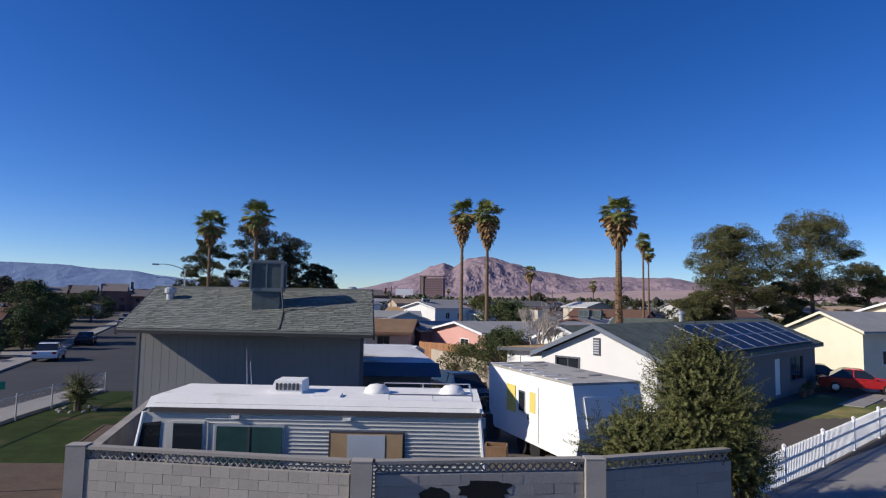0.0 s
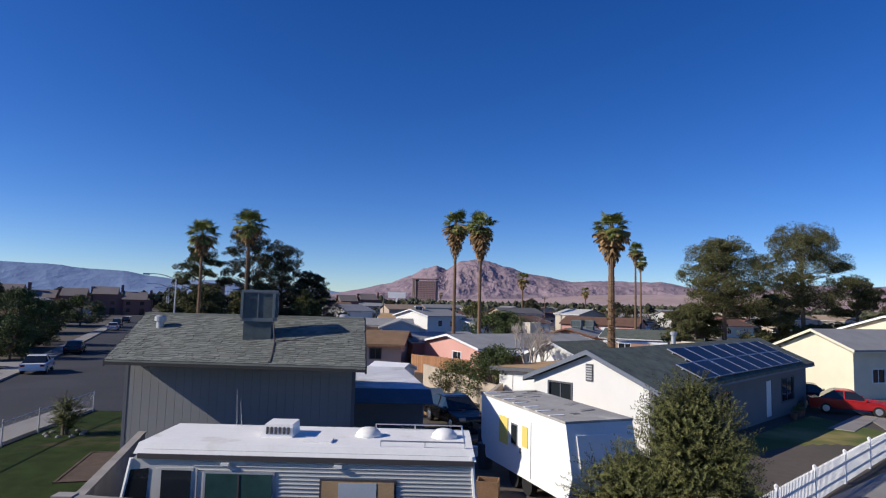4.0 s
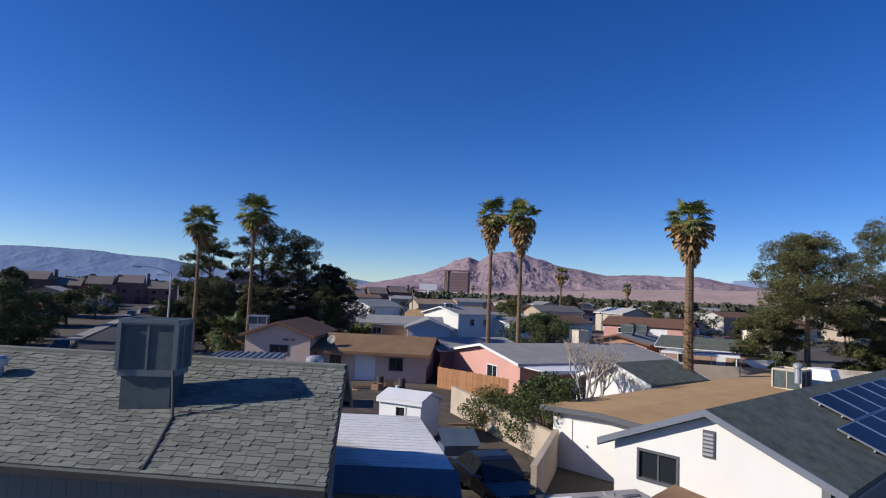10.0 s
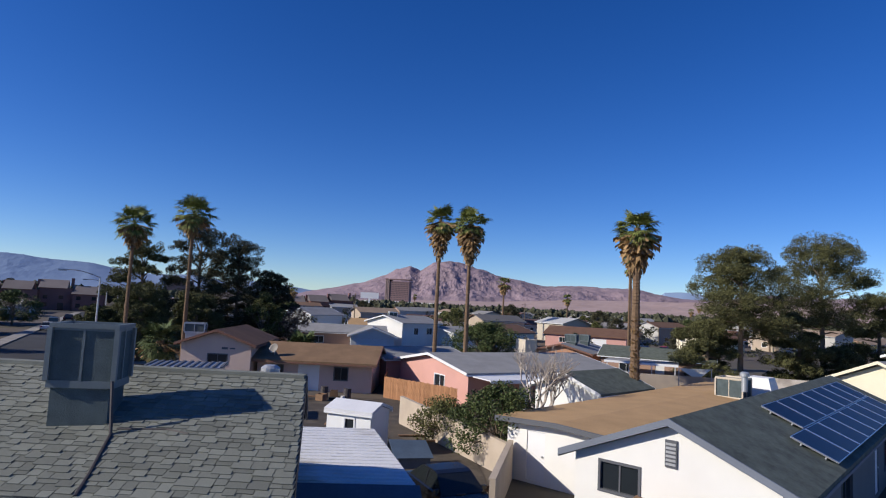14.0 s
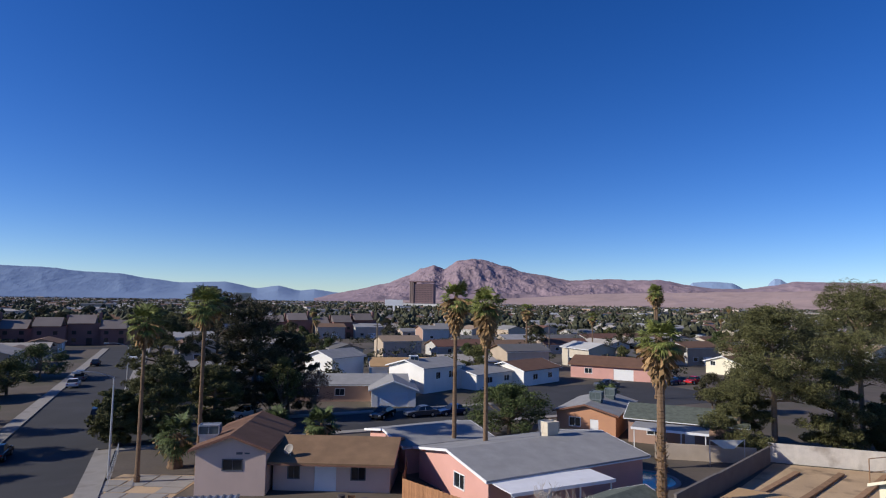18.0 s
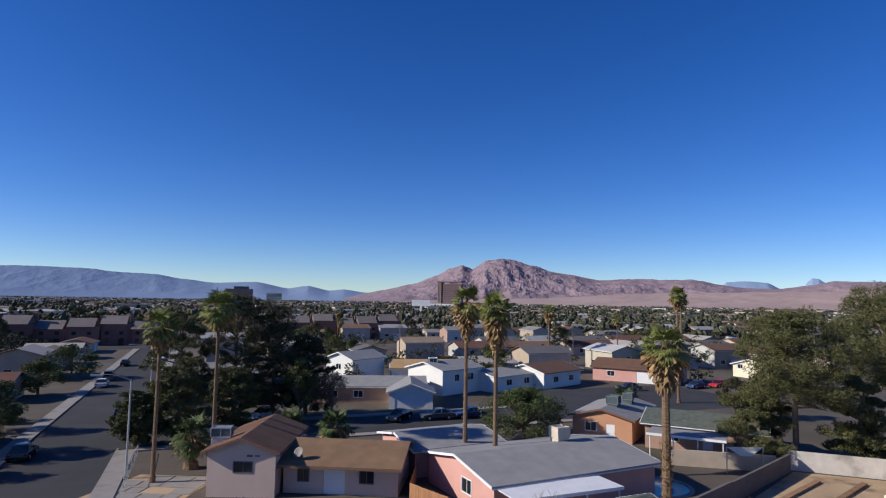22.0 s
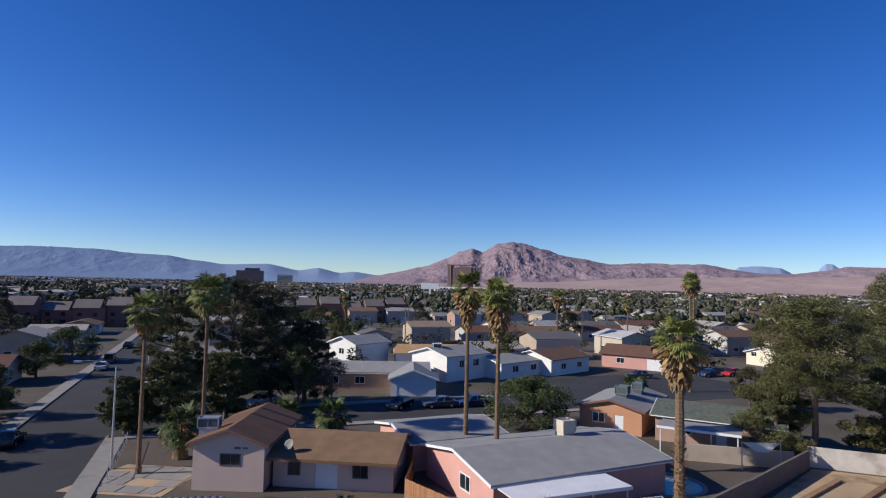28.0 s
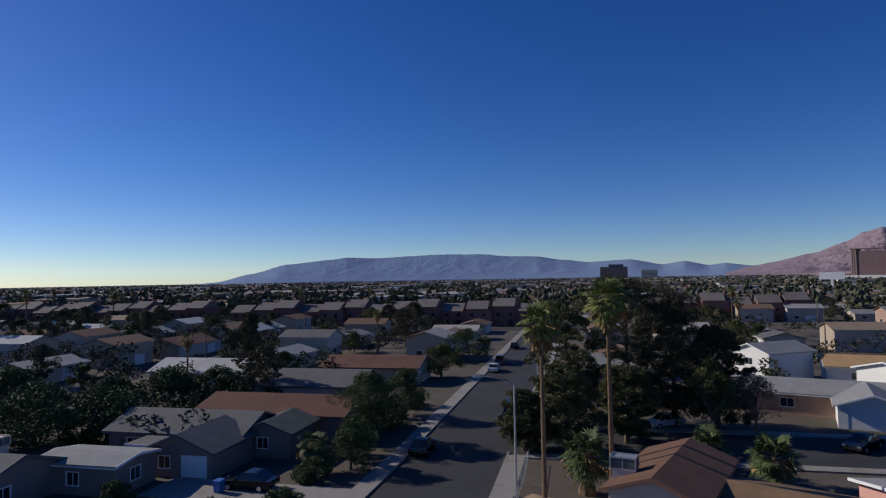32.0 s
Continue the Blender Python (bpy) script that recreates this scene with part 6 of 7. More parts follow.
def far_town():
    """Roofs, walls and trees of the town beyond the near blocks, out to the foot of the mountains."""
    roofs, walls, woods = MB(), MB(), MB()
    r = random.Random(21)
    for k in range(6500):
        d = 330 + 2700 * r.random() ** 1.5
        a = radians(r.uniform(-88, 50))
        x, y = d * math.sin(a), 30 + d * math.cos(a)
        if y < 80 or (math.hypot(x + 50, y - 60) < 330):
            continue
        ln, w, h, t = r.uniform(9, 22), r.uniform(8, 11), r.uniform(2.6, 3.4), r.choice((25, 25, 115))
        if r.random() < 0.035:
            ln, w, h = r.uniform(22, 50), r.uniform(12, 22), r.uniform(4.5, 7)
        m = pose(x, y, 0, 0, 0, t)
        walls.box(-ln / 2, -w / 2, 0, ln / 2, w / 2, h, m)
        top = [(-ln / 2 - .4, -w / 2 - .4, h), (ln / 2 + .4, -w / 2 - .4, h), (ln / 2 + .4, w / 2 + .4, h), (-ln / 2 - .4, w / 2 + .4, h)]
        rise = 0.5 if ln > 25 else 1.4
        rid = [(-ln / 2 - .4, -0.1, h + rise), (ln / 2 + .4, -0.1, h + rise), (ln / 2 + .4, 0.1, h + rise), (-ln / 2 - .4, 0.1, h + rise)]
        roofs.solid([m @ Vector(p) for p in top], [m @ Vector(p) for p in rid])
    for k in range(15000):
        d = 260 + 3000 * r.random() ** 1.35
        a = radians(r.uniform(-88, 50))
        x, y = d * math.sin(a), 30 + d * math.cos(a)
        if math.hypot(x + 40, y - 60) < 250:
            continue
        h, w = r.uniform(3.5, 8.5), r.uniform(2.0, 4.5)
        for j in range(5 if d < 1200 else 3):
            cx, cy, cz = x + r.gauss(0, w * 0.4), y + r.gauss(0, w * 0.4), h * r.uniform(0.35, 0.95)
            q = w * r.uniform(0.35, 0.7)
            pts = [Vector((cx + q * math.cos(t + r.uniform(-.4, .4)) * r.uniform(.7, 1.2), cy + q * math.sin(t) * r.uniform(.7, 1.2), cz + r.uniform(-.4, .3) * q)) for t in (0, 1.57, 3.14, 4.71)]
            up, dn = Vector((cx, cy, cz + q * r.uniform(.6, 1))), Vector((cx, cy, cz - q))
            i = len(woods.v)
            woods.v += [tuple(p) for p in pts] + [tuple(up), tuple(dn)]
            woods.f += [(i, i + 1, i + 4), (i + 1, i + 2, i + 4), (i + 2, i + 3, i + 4), (i + 3, i, i + 4), (i + 1, i, i + 5), (i + 2, i + 1, i + 5), (i + 3, i + 2, i + 5), (i, i + 3, i + 5)]
    single("far_house_walls", walls, FAR_WALL, "pale walls of the far town", "far houses", kind="stuff")
    single("far_house_roofs", roofs, FAR_ROOF, "grey and brown roofs of the far town", "far roofs", kind="stuff")
    near_woods = []
    for k in range(3200):
        a, b = r.uniform(-330, 330 if k < 1500 else 0), r.uniform(-30, 330)
        x, y = lot(a, b)
        if y < 62 or -22 < a < 14 or -70 < a < -58 or (9 < a < 110 and b < 66) or (x > -26 and y < 135 and x < 60):
            continue
        hh = r.uniform(2.2, 5.5)
        for j in range(4):
            near_woods.append((x + r.gauss(0, 1.2), y + r.gauss(0, 1.2), hh * r.uniform(0.4, 0.9), r.uniform(0.8, 1.7)))
    single("yard_shrubs", leaf_cloud(near_woods, 46, 0.3, r, 0.8), FAR_TREE, "dull green shrubs and small trees between the houses", "shrubs", kind="stuff")
    single("far_trees", woods, FAR_TREE, "dull green trees of the far town", "far trees", kind="stuff")


far_town()


# ---- details of the near yard ----
BARE = material("bare_brown_dirt", (0.095, 0.065, 0.046), 0.95, 0.4, 0.5, 6, 0.6, stain=((0.09, 0.065, 0.05), 0.9, 0.52))
def shingles():
    """Overlapping shingle tabs on the near slope of the grey building."""
    sl = 1.1 / 2.95
    c = math.hypot(1, sl)
    ox, oy = 7.7 / 2 + 0.3, 2.95 + 0.75
    ze = 4.93 - 0.75 * sl + 0.15
    tilt = math.degrees(math.atan(sl))
    roof = next(o for o in grey.children if o.name.startswith("roof"))
    rng = random.Random(3)
    protos = []
    for w in (0.19, 0.25, 0.31):
        protos.append((w, MB().solid([(0.006, 0, 0.0), (w - 0.006, 0, 0.0), (w - 0.006, 0.26, 0.0), (0.006, 0.26, 0.0)], [(0.006, 0, 0.013), (w - 0.006, 0, 0.013), (w - 0.006, 0.26, 0.004), (0.006, 0.26, 0.004)]).mesh("shingle", SHINGLE_PIECE)))
    rest, made = MB(), 0
    rows = int(oy * c / 0.155)
    for r in range(rows):
        lean = -0.2 * (r * 0.155 / c - 0.75)
        x = -ox - rng.uniform(0, 0.25)
        drop = 0
        while x < ox - 0.05:
            w, me = rng.choice(protos)
            drop = 1 - drop if rng.random() < 0.75 else drop
            x0, x1 = max(x, -ox), min(x + w, ox)
            up = r * 0.155 - (0.06 * drop if r else 0)
            m = pose(lean, -oy, ze, tilt) @ pose(x0, up, 0.012 + 0.007 * drop + rng.uniform(0, 0.004), -3.8)
            if x1 - x0 > 0.05:
                if x > -0.6 and r < 14 and made < 300 and x1 - x0 > w - 0.01:
                    part("shingle", me, None, roof, m=m)
                    made += 1
                else:
                    k = x1 - x0
                    rest.solid([m @ Vector(p) for p in ((0.006, 0, 0), (k - 0.006, 0, 0), (k - 0.006, 0.26, 0), (0.006, 0.26, 0))], [m @ Vector(p) for p in ((0.006, 0, 0.013), (k - 0.006, 0, 0.013), (k - 0.006, 0.26, 0.004), (0.006, 0.26, 0.004))])
            x += w
    tagged(part("shingle_rest", rest, SHINGLE_GREY, roof), kind="stuff")
    tagged(part("ridge_cap", MB().box(-ox - 0.59, -0.14, 4.93 + 1.1 + 0.12, ox - 0.59, 0.14, 4.93 + 1.1 + 0.19), SHINGLE_GREY, roof))


shingles()
for o in list(grey.children):
    if o.name.startswith("wall"):
        first_wall = o
        break
for k in range(27):
    x = -7.7 / 2 + 0.02 + k * 0.285
    part("board", MB().box(x - 0.08, -2.55 - 0.009, 0.3, x + 0.196, -2.55, 4.98), STUCCO_GREY, first_wall)
for x in (-7.7 / 2 - 0.02, 7.7 / 2 - 0.1):
    part("corner_board", MB().box(x - 0.08, -2.55 - 0.025, 0.3, x + 0.04, -2.55 - 0.0095, 4.95), TRIM_DARK, first_wall)
def on_roof(x, y, up=0.04):
    return Vector((x, y, 4.93 + 0.15 + 1.1 - (36.1 - y) * 1.1 / 2.95 + up))


single("cable", MB().path([Vector((-5.85, 34.0, 6.2)), on_roof(-5.72, 33.85), on_roof(-5.62, 33.4), on_roof(-5.5, 32.9), on_roof(-5.42, 32.42)], 0.028, 0.028, 6), RV_DARK, "dark cable running down the shingle roof", "cable")
single("cable", MB().path([on_roof(-5.7, 34.0), on_roof(-4.9, 34.05), on_roof(-4.5, 33.95)], 0.02, 0.02, 5), RV_DARK, "short dark cable lying on the shingle roof", "cable")
single("aerial", MB().tube((-5.2, 29.2, 3.5), (-5.25, 29.2, 4.5), 0.01, 0.006, 5).tube((-5.08, 29.2, 3.5), (-5.14, 29.2, 4.2), 0.01, 0.006, 5), STEEL, "thin metal aerial rods on the motorhome roof", "aerial")


def block_courses(p0, p1, base, top, parent_label, seed):
    """A front yard wall built of blocks, with a pierced course and a cap."""
    w = thing("block_wall", parent_label, "wall", group="yard wall bays")
    p0, p1 = Vector((*p0, 0)), Vector((*p1, 0))
    d = (p1 - p0)
    ln = d.length
    d /= ln
    ang = math.degrees(math.atan2(d.y, d.x))
    part("mortar", MB().wall(p0.xy, p1.xy, base - 1.0, top - 0.26, 0.17), PILASTER, w)
    rng = random.Random(seed)
    n = int(ln / 0.405)
    bw = ln / n
    proto = MB().box(0.003, -0.006, 0.003, bw - 0.003, 0.18, 0.197).mesh("block", BLOCK)
    half = MB().box(0.003, -0.006, 0.003, bw / 2 - 0.003, 0.18, 0.197).mesh("block", BLOCK)
    for r in range(7):
        z = top - 0.27 - 0.2 * (r + 1)
        x = 0.0
        if r % 2:
            part("block", half, None, w, m=pose(p0.x, p0.y, z, 0, 0, ang))
            x = bw / 2
        while x < ln - bw / 2 - 0.01:
            q = p0 + d * x
            last = x + bw > ln + 0.01
            part("block", half if last else proto, None, w, m=pose(q.x + rng.uniform(-.002, .002), q.y + rng.uniform(-.003, .003), z, 0, 0, ang))
            x += bw
    m = pose(p0.x, p0.y, 0, 0, 0, ang)
    k = int(ln / 0.15)
    s = ln / k
    lat = MB()
    for i in range(k):
        x = i * s
        for a, b in (((x, 0), (x + s, 0.17)), ((x, 0.17), (x + s, 0))):
            lat.tube(m @ Vector((a[0], 0.08, top - 0.24 + a[1])), m @ Vector((b[0], 0.08, top - 0.24 + b[1])), 0.021, 0.021, 5)
    tagged(part("pierced_course", lat, BLOCK, w, "pierced diamond lattice course"), kind="stuff")
    part("cap", MB().box(0, -0.02, top - 0.06, ln, 0.19, top, m), CONCRETE, w)
    return w


TOPZ = 2.76
block_courses((-7.4, 25.85), (-1.75, 25.28), 0.8, TOPZ, "grey cinder block wall bay with a pierced top course", 1)
block_courses((-1.25, 25.28), (2.85, 25.92), 0.8, TOPZ, "grey cinder block wall bay with dark sprayed patches", 2)
block_courses((3.3, 26.02), (6.25, 27.1), 0.8, TOPZ, "grey cinder block wall bay under the bushy tree", 3)
for x, y in ((-1.5, 25.2), (3.07, 25.86), (-7.5, 25.85)):
    single("pilaster", MB().box(-0.2, -0.06, -1.0, 0.2, 0.23, TOPZ - 0.8).box(-0.205, -0.065, TOPZ - 0.798, 0.205, 0.235, TOPZ - 0.775), PILASTER, "grey block pilaster of the yard wall", "pilaster", (x, y, 0.8), 4, "wall pilasters")
gm = pose(-1.25, 25.28, 0, 0, 0, math.degrees(math.atan2(0.64, 4.1)))


def spray_patch(cx, cz, w, h, seed):
    """A ragged flat patch of sprayed paint: an uneven outline round its middle."""
    r = random.Random(seed)
    q = []
    for k in range(22):
        t = 2 * math.pi * k / 22
        f = r.uniform(0.72, 1.08)
        q.append((cx + w * f * abs(math.cos(t)) ** 0.7 * math.copysign(1, math.cos(t)), cz + h * f * abs(math.sin(t)) ** 0.7 * math.copysign(1, math.sin(t))))
    y = -0.0115 - 0.0004 * seed
    return MB().solid([gm @ Vector((x, y, z)) for x, z in q], [gm @ Vector((x, y + 0.004, z)) for x, z in q])


for k, (x, z, w, h) in enumerate(((1.15, 2.05, 0.3, 0.22), (2.15, 2.18, 0.55, 0.2), (1.55, 1.86, 0.22, 0.14), (2.35, 1.95, 0.24, 0.2), (1.0, 1.78, 0.18, 0.12))):
    single("paint_mark", spray_patch(x, z, w, h, k), BLACK, "ragged patch of black spray paint on blocks", "paint mark", group="paint marks")


def lean_to():
    s = thing("lean_to_shed", "lean-to shed with a pale metal roof and blue tarp", "shed")
    a, b, c, d = Vector((-5.7, 43.6, 3.62)), Vector((-2.25, 43.9, 3.62)), Vector((-0.75, 39.4, 3.2)), Vector((-4.5, 39.1, 3.2))
    part("roof", MB().solid([p - Vector((0, 0, 0.05)) for p in (d, c, b, a)], [d, c, b, a]), ROOF_WHITE, s, "pale ribbed metal roof")
    for k in range(18):
        t = (k + 0.5) / 18
        p, q = d.lerp(a, t), c.lerp(b, t)
        part("roof_rib", MB().tube(p + Vector((0, 0, 0.01)), q + Vector((0, 0, 0.01)), 0.018, 0.018, 5), ROOF_WHITE, s)
    part("tarp", MB().solid([d + Vector((-.1, -.05, -.02)), c + Vector((.1, -.05, -.02)), c + Vector((.25, -.75, -.5)), d + Vector((-.2, -.75, -.5))], [d + Vector((-.1, -.05, 0.01)), c + Vector((.1, -.05, 0.01)), c + Vector((.25, -.75, -.47)), d + Vector((-.2, -.75, -.47))]), TARP_BLUE, s, "faded blue tarp along the front edge")
    for p0, p1 in (((-4.3, 39.3), (-0.95, 39.6)), ((-0.95, 39.6), (-2.35, 43.7)), ((-5.5, 43.5), (-4.3, 39.3))):
        part("wall_panel", MB().wall(p0, p1, 0.2, 3.0, 0.08), STUCCO_GREY, s)
    for x in (-3.0, -2.0):
        part("vent_block", MB().box(x, 39.1, 2.72, x + 0.5, 39.28, 2.9), CONCRETE, s)


lean_to()
shed = gable_house("small white metal garden shed", (-3.9, 54.6, 0.0), -22, 2.4, 2.0, 2.35, 0.3, TRAILER_WHITE, ROOF_WHITE, over=0.12, name="garden_shed", base=-0.2, th=0.06, plain=True, holes={"s": [("window", 0.95, 1.55, 0.6, 2.1)]})
rng = random.Random(77)
JUNK = (("barrel", "barrel", "dark steel barrel in the yard", lambda: MB().lathe([(0.28, 0), (0.29, 0.3), (0.28, 0.6), (0.29, 0.62), (0.28, 0.9)], n=12), RV_DARK),
        ("crate", "crate", "old wooden crate in the yard", lambda: MB().box(-0.35, -0.3, 0, 0.35, 0.3, 0.05).box(-0.35, -0.3, 0.05, 0.35, -0.26, 0.5).box(-0.35, 0.26, 0.05, 0.35, 0.3, 0.5).box(-0.35, -0.26, 0.05, -0.31, 0.26, 0.5).box(0.31, -0.26, 0.05, 0.35, 0.26, 0.5), WOOD),
        ("plank_stack", "planks", "loose weathered planks in the yard", lambda: MB().box(-1.0, -0.1, 0, 1.0, 0.1, 0.04).box(-0.8, -0.05, 0.04, 1.1, 0.12, 0.08).box(-1.1, -0.15, 0.08, 0.6, 0.02, 0.12), WOOD),
        ("tyre", "tyre", "worn black tyre lying flat", lambda: MB().lathe([(0.2, 0), (0.33, 0.02), (0.35, 0.1), (0.33, 0.18), (0.2, 0.2)], n=16), RUBBER),
        ("bucket", "bucket", "pale plastic bucket in the yard", lambda: MB().lathe([(0.13, 0), (0.16, 0.36), (0.17, 0.37)], n=12), TRAILER_WHITE))
for k in range(34):
    n, c, l, f, m = JUNK[k % 5]
    if k < 20:
        x, y = rng.uniform(0.1, 1.7), rng.uniform(31.5, 47)
        x += (y - 31) * 0.03
    else:
        x, y = rng.uniform(-6.5, 0.8), rng.uniform(46, 62)
    if -5.6 < x < -2.2 and 52.8 < y < 56.4:
        continue
    single(n, f(), m, l, c, (x, y, level(y)), rng.uniform(0, 360), "yard clutter")
single("tarp", MB().solid([(-0.9, -0.7, 0.5), (0.9, -0.7, 0.45), (1.0, 0.7, 0.9), (-0.8, 0.7, 1.0)], [(-0.9, -0.7, 0.53), (0.9, -0.7, 0.48), (1.0, 0.7, 0.93), (-0.8, 0.7, 1.03)]).box(-0.8, -0.55, 0, 0.8, 0.55, 0.44), TARP_BLUE, "blue tarp over a low pile", "tarp", (-1.2, 51.5, level(51.5)), 20)
single("garden_bed", MB().box(-0.5, -2.0, 0, -0.42, 2.0, 0.07).box(0.42, -2.0, 0, 0.5, 2.0, 0.07).box(-0.42, -2.0, 0, 0.42, -1.92, 0.07).box(-0.42, 1.92, 0, 0.42, 2.0, 0.07).box(-0.42, -1.92, 0, 0.42, 1.92, 0.05), BARE, "narrow garden bed with a low kerb", "garden bed", (-12.4, 35.0, 0.8), 16)
sheet("bare_patch", [(-12.6, 22), (-7.0, 22), (-9.4, 31.6), (-13.2, 31.3)], 0.05, BARE, "bare brown dirt beside the lawn", category="ground")
v = part("gable_vent", MB().box(-0.17, -0.05, 0, 0.17, 0.0, 0.75), TRIM_DARK, white, m=hm.inverted() @ hm @ pose(-11.2 - 0.0, 0.0, 3.55, 0, 0, -90))
for k in range(6):
    part("louvre", MB().box(-0.14, -0.075, 0.06 + k * 0.11, 0.14, -0.052, 0.12 + k * 0.11), STEEL, v)
# pool, swing frame and shade cloth in the yards
pl = MB().lathe([(3.3, -0.2), (3.3, 0.1), (2.9, 0.1), (2.85, -0.1)], n=28)
pool = thing("swimming_pool", "small kidney-shaped pool with teal water", "pool", (16.8, 80.8, 0), 30)
part("coping", pl, CONCRETE, pool)
part("water", MB().lathe([(2.87, -0.15), (2.87, 0.04)], n=28), POOL, pool)
sw = thing("swing_frame", "rusty metal climbing frame in the dirt yard", "climbing frame", (38.5, 80.5, 0), 20)
for x in (-1.2, 1.2):
    for y in (-1.0, 1.0):
        part("post", MB().tube((x, y, -0.1), (x, y, 2.2), 0.05, 0.05, 6), WOOD, sw)
for z in (1.0, 2.2):
    part("rail", MB().tube((-1.2, -1, z), (1.2, -1, z), 0.04, 0.04, 6), WOOD, sw)
    part("rail", MB().tube((-1.2, 1, z), (1.2, 1, z), 0.04, 0.04, 6), WOOD, sw)
# strips added to cast the dark, shadow-like furrow lines of the yard
for k in range(3):
    x0, y0 = 23.0 + 3.9 * k, 75.0 - 0.3 * k
    sheet("edging", [(x0, y0), (x0 + 0.35, y0 - 0.35), (x0 + 9.4, y0 + 8.7), (x0 + 9.1, y0 + 9.1)], 0.24, WOOD, "low furrow strip in the dirt yard, raised to cast a dark line", category="yard", n=6)
sail = thing("shade_sail", "pale canvas shade sail between posts", "shade sail", (26.6, 86.0, 0), 0)
part("cloth", MB().solid([(-1.6, 0, 2.5), (-0.4, -0.3, 1.75), (0.6, -0.3, 1.75), (1.9, 0.3, 2.5), (0.3, 1.2, 1.6)], [(-1.6, 0, 2.53), (-0.4, -0.3, 1.78), (0.6, -0.3, 1.78), (1.9, 0.3, 2.53), (0.3, 1.2, 1.63)]), CANVAS, sail)
for x, y in ((-1.6, 0), (1.9, 0.3)):
    part("post", MB().tube((x, y, -0.2), (x, y, 2.55), 0.05, 0.05, 6), STEEL, sail)
bx = thing("wheelie_bin", "blue plastic wheelie bin on the driveway", "bin", (*lot(-11.7, 17.6), 0.25), 20)
part("body", MB().solid([(-0.25, -0.3, 0.05), (0.25, -0.3, 0.05), (0.25, 0.3, 0.05), (-0.25, 0.3, 0.05)], [(-0.3, -0.37, 1.0), (0.3, -0.37, 1.0), (0.3, 0.37, 1.0), (-0.3, 0.37, 1.0)]), BIN_BLUE, bx)
part("lid", MB().box(-0.32, -0.4, 1.0, 0.32, 0.4, 1.07), BIN_BLUE, bx)
grid_sheet("driveway_far", -17.5, 15.6, -1.7, 20.4, 0.1, CONCRETE, "pale concrete driveway across the street", category="driveway", n=6)


# the traffic sign on the corner
def stop_sign(at, rz):
    s = thing("stop_sign", "red octagonal stop sign under a green street sign", "traffic sign", at, rz)
    part("pole", MB().tube((0, 0.03, -0.3), (0, 0.03, 3.45), 0.028, 0.028, 8), STEEL, s)
    red = material("red_sign_sheet", (0.42, 0.012, 0.02), 0.5, 0.08, 1, 20, 0.02)
    green = material("green_sign_sheet", (0.0, 0.19, 0.12), 0.5, 0.08, 1, 20, 0.02)

    def octagon(r, y0, y1, z):
        q = [(r * math.cos(radians(22.5 + 45 * k)), z + r * math.sin(radians(22.5 + 45 * k))) for k in range(8)]
        return MB().solid([(x, y0, h) for x, h in q], [(x, y1, h) for x, h in q])

    part("rim", octagon(0.335, 0.0, -0.008, 2.75), TRIM_WHITE, s, "white rim")
    plate = part("plate", octagon(0.315, -0.0085, -0.012, 2.75), red, s)
    cu = bpy.data.curves.new("lettering", "FONT")
    cu.body, cu.size, cu.align_x, cu.align_y, cu.extrude = "STOP", 0.25, "CENTER", "CENTER", 0.001
    tmp = new("lettering", cu)
    bpy.context.view_layer.update()
    me = bpy.data.meshes.new_from_object(tmp.evaluated_get(bpy.context.evaluated_depsgraph_get()))
    bpy.data.objects.remove(tmp)
    me.materials.clear()
    me.materials.append(TRIM_WHITE)
    part("lettering", me, None, plate, "white capital letters", m=pose(0, -0.0145, 2.75, 90))
    for z, a in ((3.28, 0), (3.5, 70)):
        b = part("street_sign", MB().box(-0.4, -0.012, z - 0.1, 0.4, 0.0, z + 0.1, Matrix.Rotation(radians(a), 4, "Z")), green, s, "green street name blade")
        part("sign_bar", MB().box(-0.28, -0.016, z - 0.045, 0.2, -0.0125, z + 0.045, Matrix.Rotation(radians(a), 4, "Z")), TRIM_WHITE, b, "plain white bar of writing")


stop_sign((-11.7, 28.6, -0.02), -25)

# ribbed carport behind the grey building
cp = thing("carport", "open carport with a ribbed grey metal roof", "carport", (-15.2, 61.5, 0), 12)
part("roof", MB().box(-2.2, -1.6, 3.3, 2.2, 1.6, 3.36), STEEL, cp)
for k in range(11):
    part("roof_rib", MB().box(-2.15 + k * 0.42, -1.6, 3.361, -2.0 + k * 0.42, 1.6, 3.42), TRIM_DARK, cp)
for x in (-2.0, 2.0):
    for y in (-1.4, 1.4):
        part("post", MB().tube((x, y, 0.1), (x, y, 3.3), 0.05, 0.05, 6), STEEL, cp)
# pots by the front door
for k, (x, y) in enumerate(((19.9, 49.6), (20.9, 50.9), (21.4, 51.5))):
    pot = thing("plant_pot", "dark plant pot with a small green plant", "plant pot", (x, y, level(y) + 0.06), 40 * k, "pots by the door")
    part("pot", MB().lathe([(0.14, 0), (0.2, 0.34), (0.22, 0.36)], n=12), TRIM_BROWN, pot)
    part("foliage", leaf_cloud([(0, 0, 0.5, 0.2), (0.08, 0, 0.66, 0.16)], 60, 0.06, random.Random(k), 1.0), LEAF, pot)

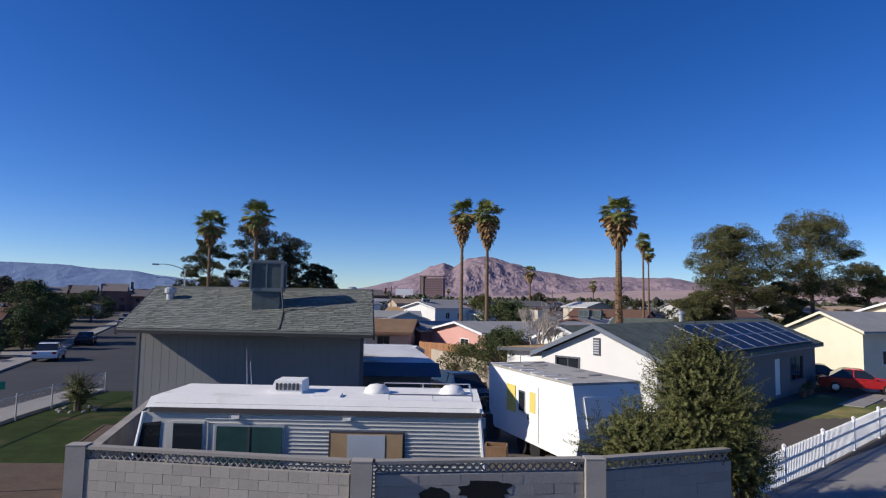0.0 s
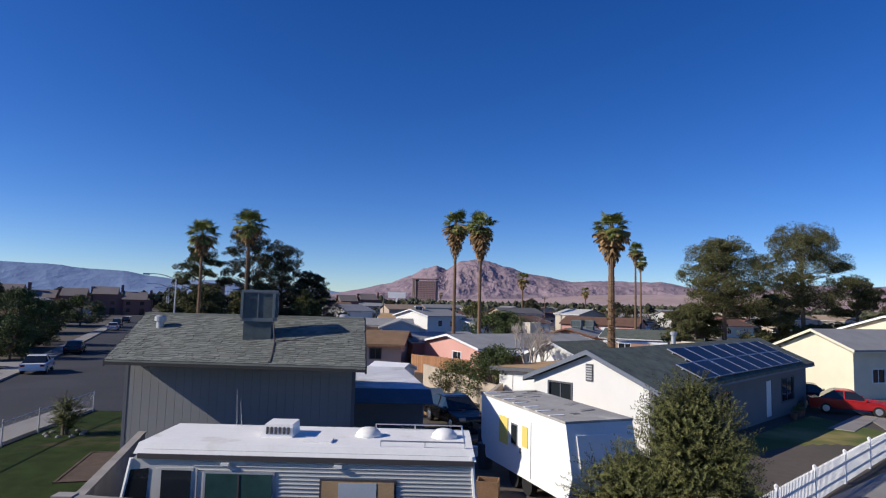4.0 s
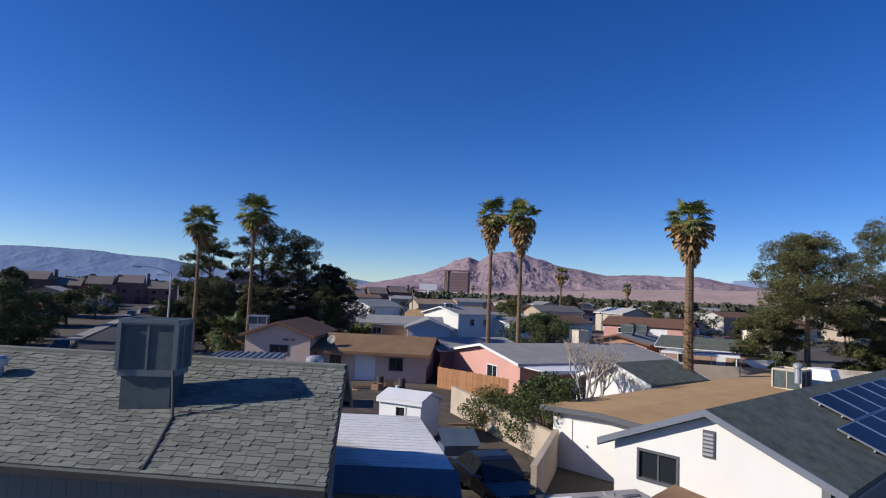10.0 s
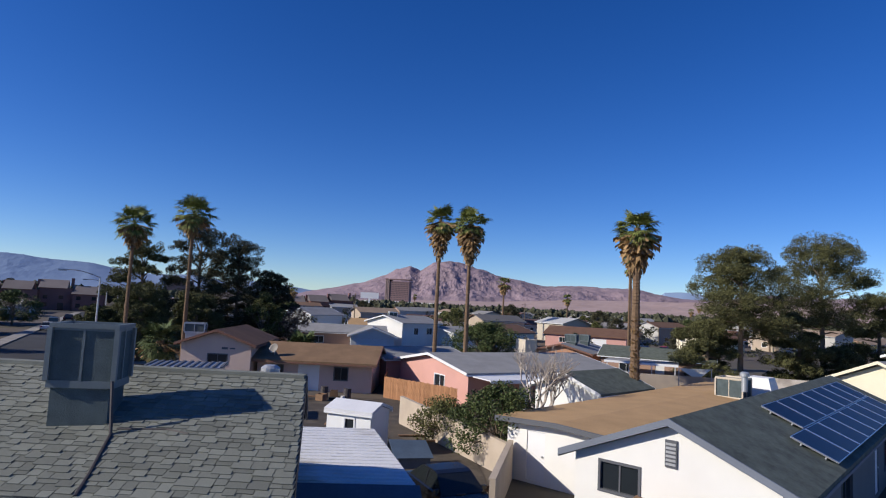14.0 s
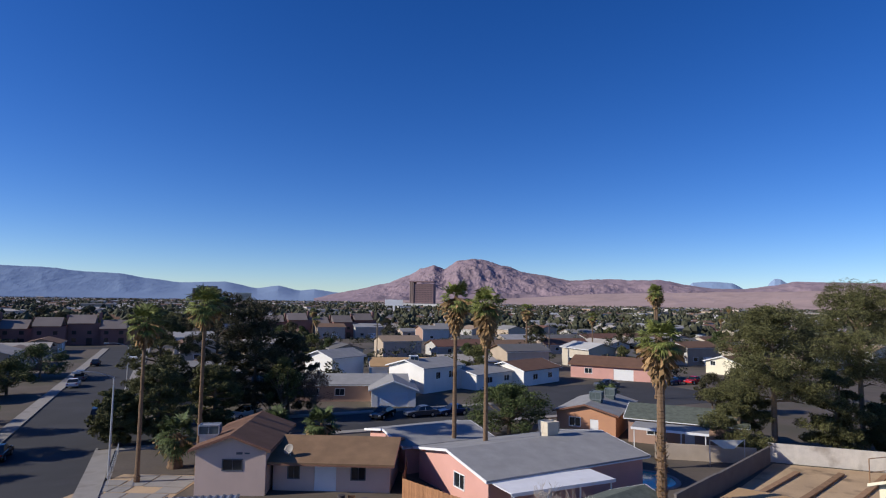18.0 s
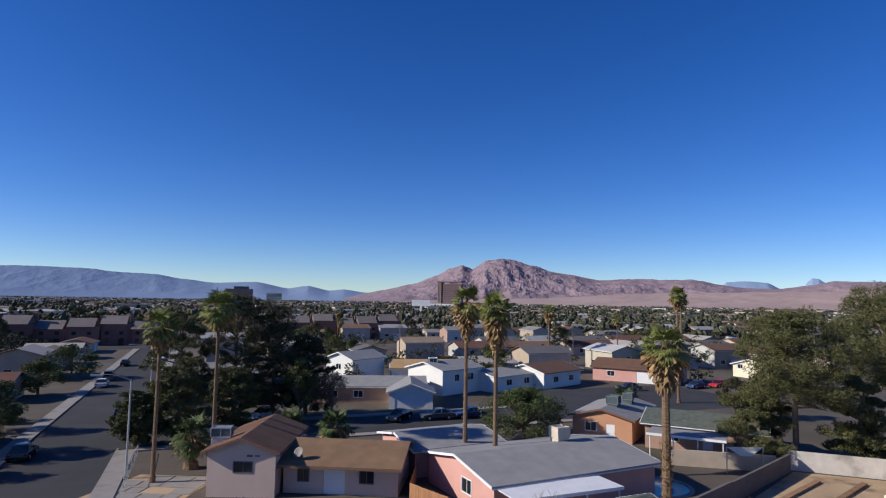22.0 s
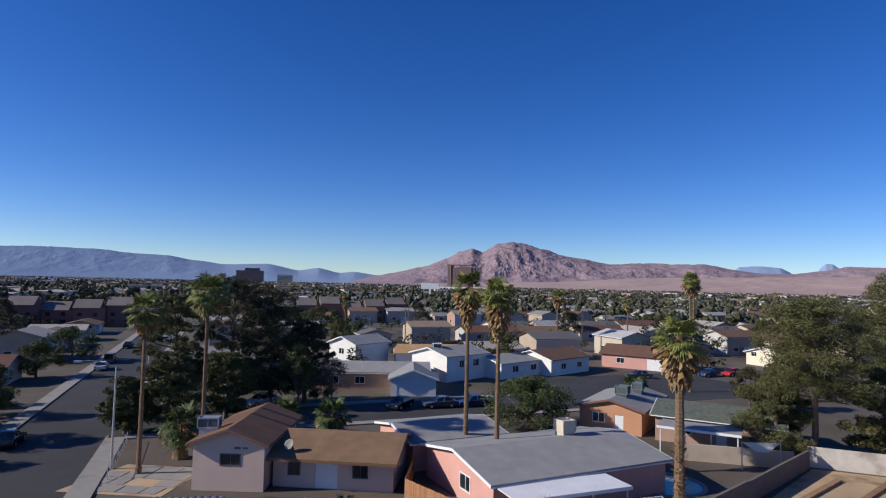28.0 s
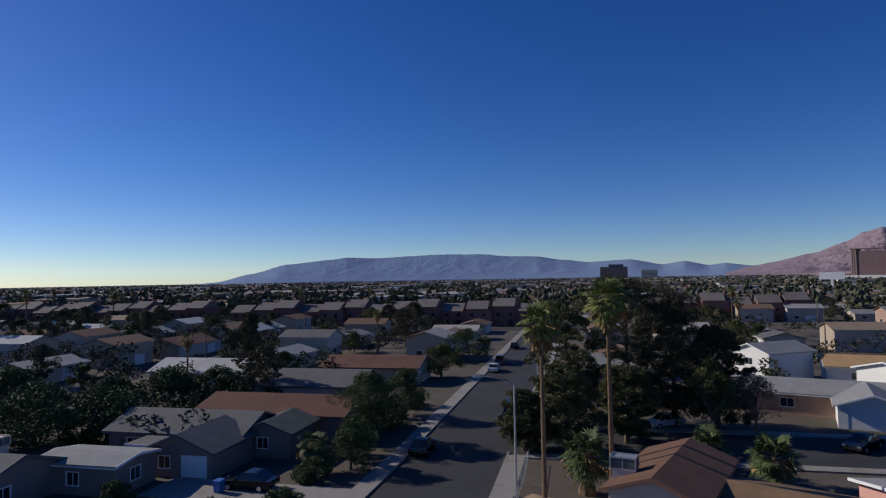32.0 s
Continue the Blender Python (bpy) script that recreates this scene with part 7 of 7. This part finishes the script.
# broken concrete slabs of the corner driveway, and the dish and clutter by the mauve house
rng = random.Random(31)
for i in range(4):
    for j in range(4):
        x, y = -29.2 + i * 1.85 + rng.uniform(-.06, .06), 71.9 + j * 1.75 + rng.uniform(-.06, .06)
        if (i, j) in ((0, 3), (2, 1)):
            continue
        w, d = 1.72 if rng.random() < 0.8 else 1.2, 1.62
        q = [(x, y), (x + w, y + rng.uniform(-.08, .08)), (x + w + rng.uniform(-.1, .1), y + d), (x + rng.uniform(-.08, .08), y + d)]
        part("slab", MB().solid([(u, v, level(v) - 0.1) for u, v in q], [(u, v, level(v) + 0.075) for u, v in q]), CONCRETE, DRIVE)
dish = thing("satellite_dish", "grey satellite dish on the brown house roof", "satellite dish", (-13.4, 75.2, 2.9), -25)
part("mast", MB().tube((0, 0.1, -0.5), (0, 0.1, 0.4), 0.03, 0.03, 6), STEEL, dish)
bowl = MB().lathe([(0.02, 0.0), (0.2, 0.03), (0.36, 0.1), (0.42, 0.16), (0.43, 0.17), (0.36, 0.12), (0.2, 0.05), (0.02, 0.02)], n=18)
part("bowl", bowl, CONCRETE, dish, smooth=True, m=pose(0, 0, 0.45, 60))
part("feed_arm", MB().tube((0, -0.05, 0.25), (0, -0.5, 0.62), 0.015, 0.015, 5), STEEL, dish)
for k in range(12):
    n, c, l, f, m = JUNK[(k * 3) % 5]
    x, y = rng.uniform(-13, -5.5), rng.uniform(69.5, 72.5)
    single(n, f(), m, l, c, (x, y, level(y)), rng.uniform(0, 360), "yard clutter")
for k, x in enumerate((-17.0, -16.4)):
    single("wall_vent", MB().box(-0.24, -0.03, -0.09, 0.24, 0.0, 0.09).box(-0.2, -0.05, -0.06, 0.2, -0.031, 0.06), TRIM_DARK, "small dark wall vent under the gable", "vent", (x, 73.68 + 0.055 * k, 3.35), 4, "wall vents")
# brown awning on posts between the trailer and the white house
aw = thing("awning", "brown board awning on posts beside the white house", "awning", (5.6, 40.1, -0.5), 53)
part("roof", MB().solid([(-1.5, -0.9, 2.75), (1.5, -0.9, 2.75), (1.5, 0.9, 3.0), (-1.5, 0.9, 3.0)], [(-1.5, -0.9, 2.82), (1.5, -0.9, 2.82), (1.5, 0.9, 3.07), (-1.5, 0.9, 3.07)]), WOOD, aw)
for x in (-1.4, 1.4):
    for y, z in ((-0.8, 2.76), (0.8, 2.98)):
        part("post", MB().box(x - 0.05, y - 0.05, 0.5, x + 0.05, y + 0.05, z), WOOD, aw)
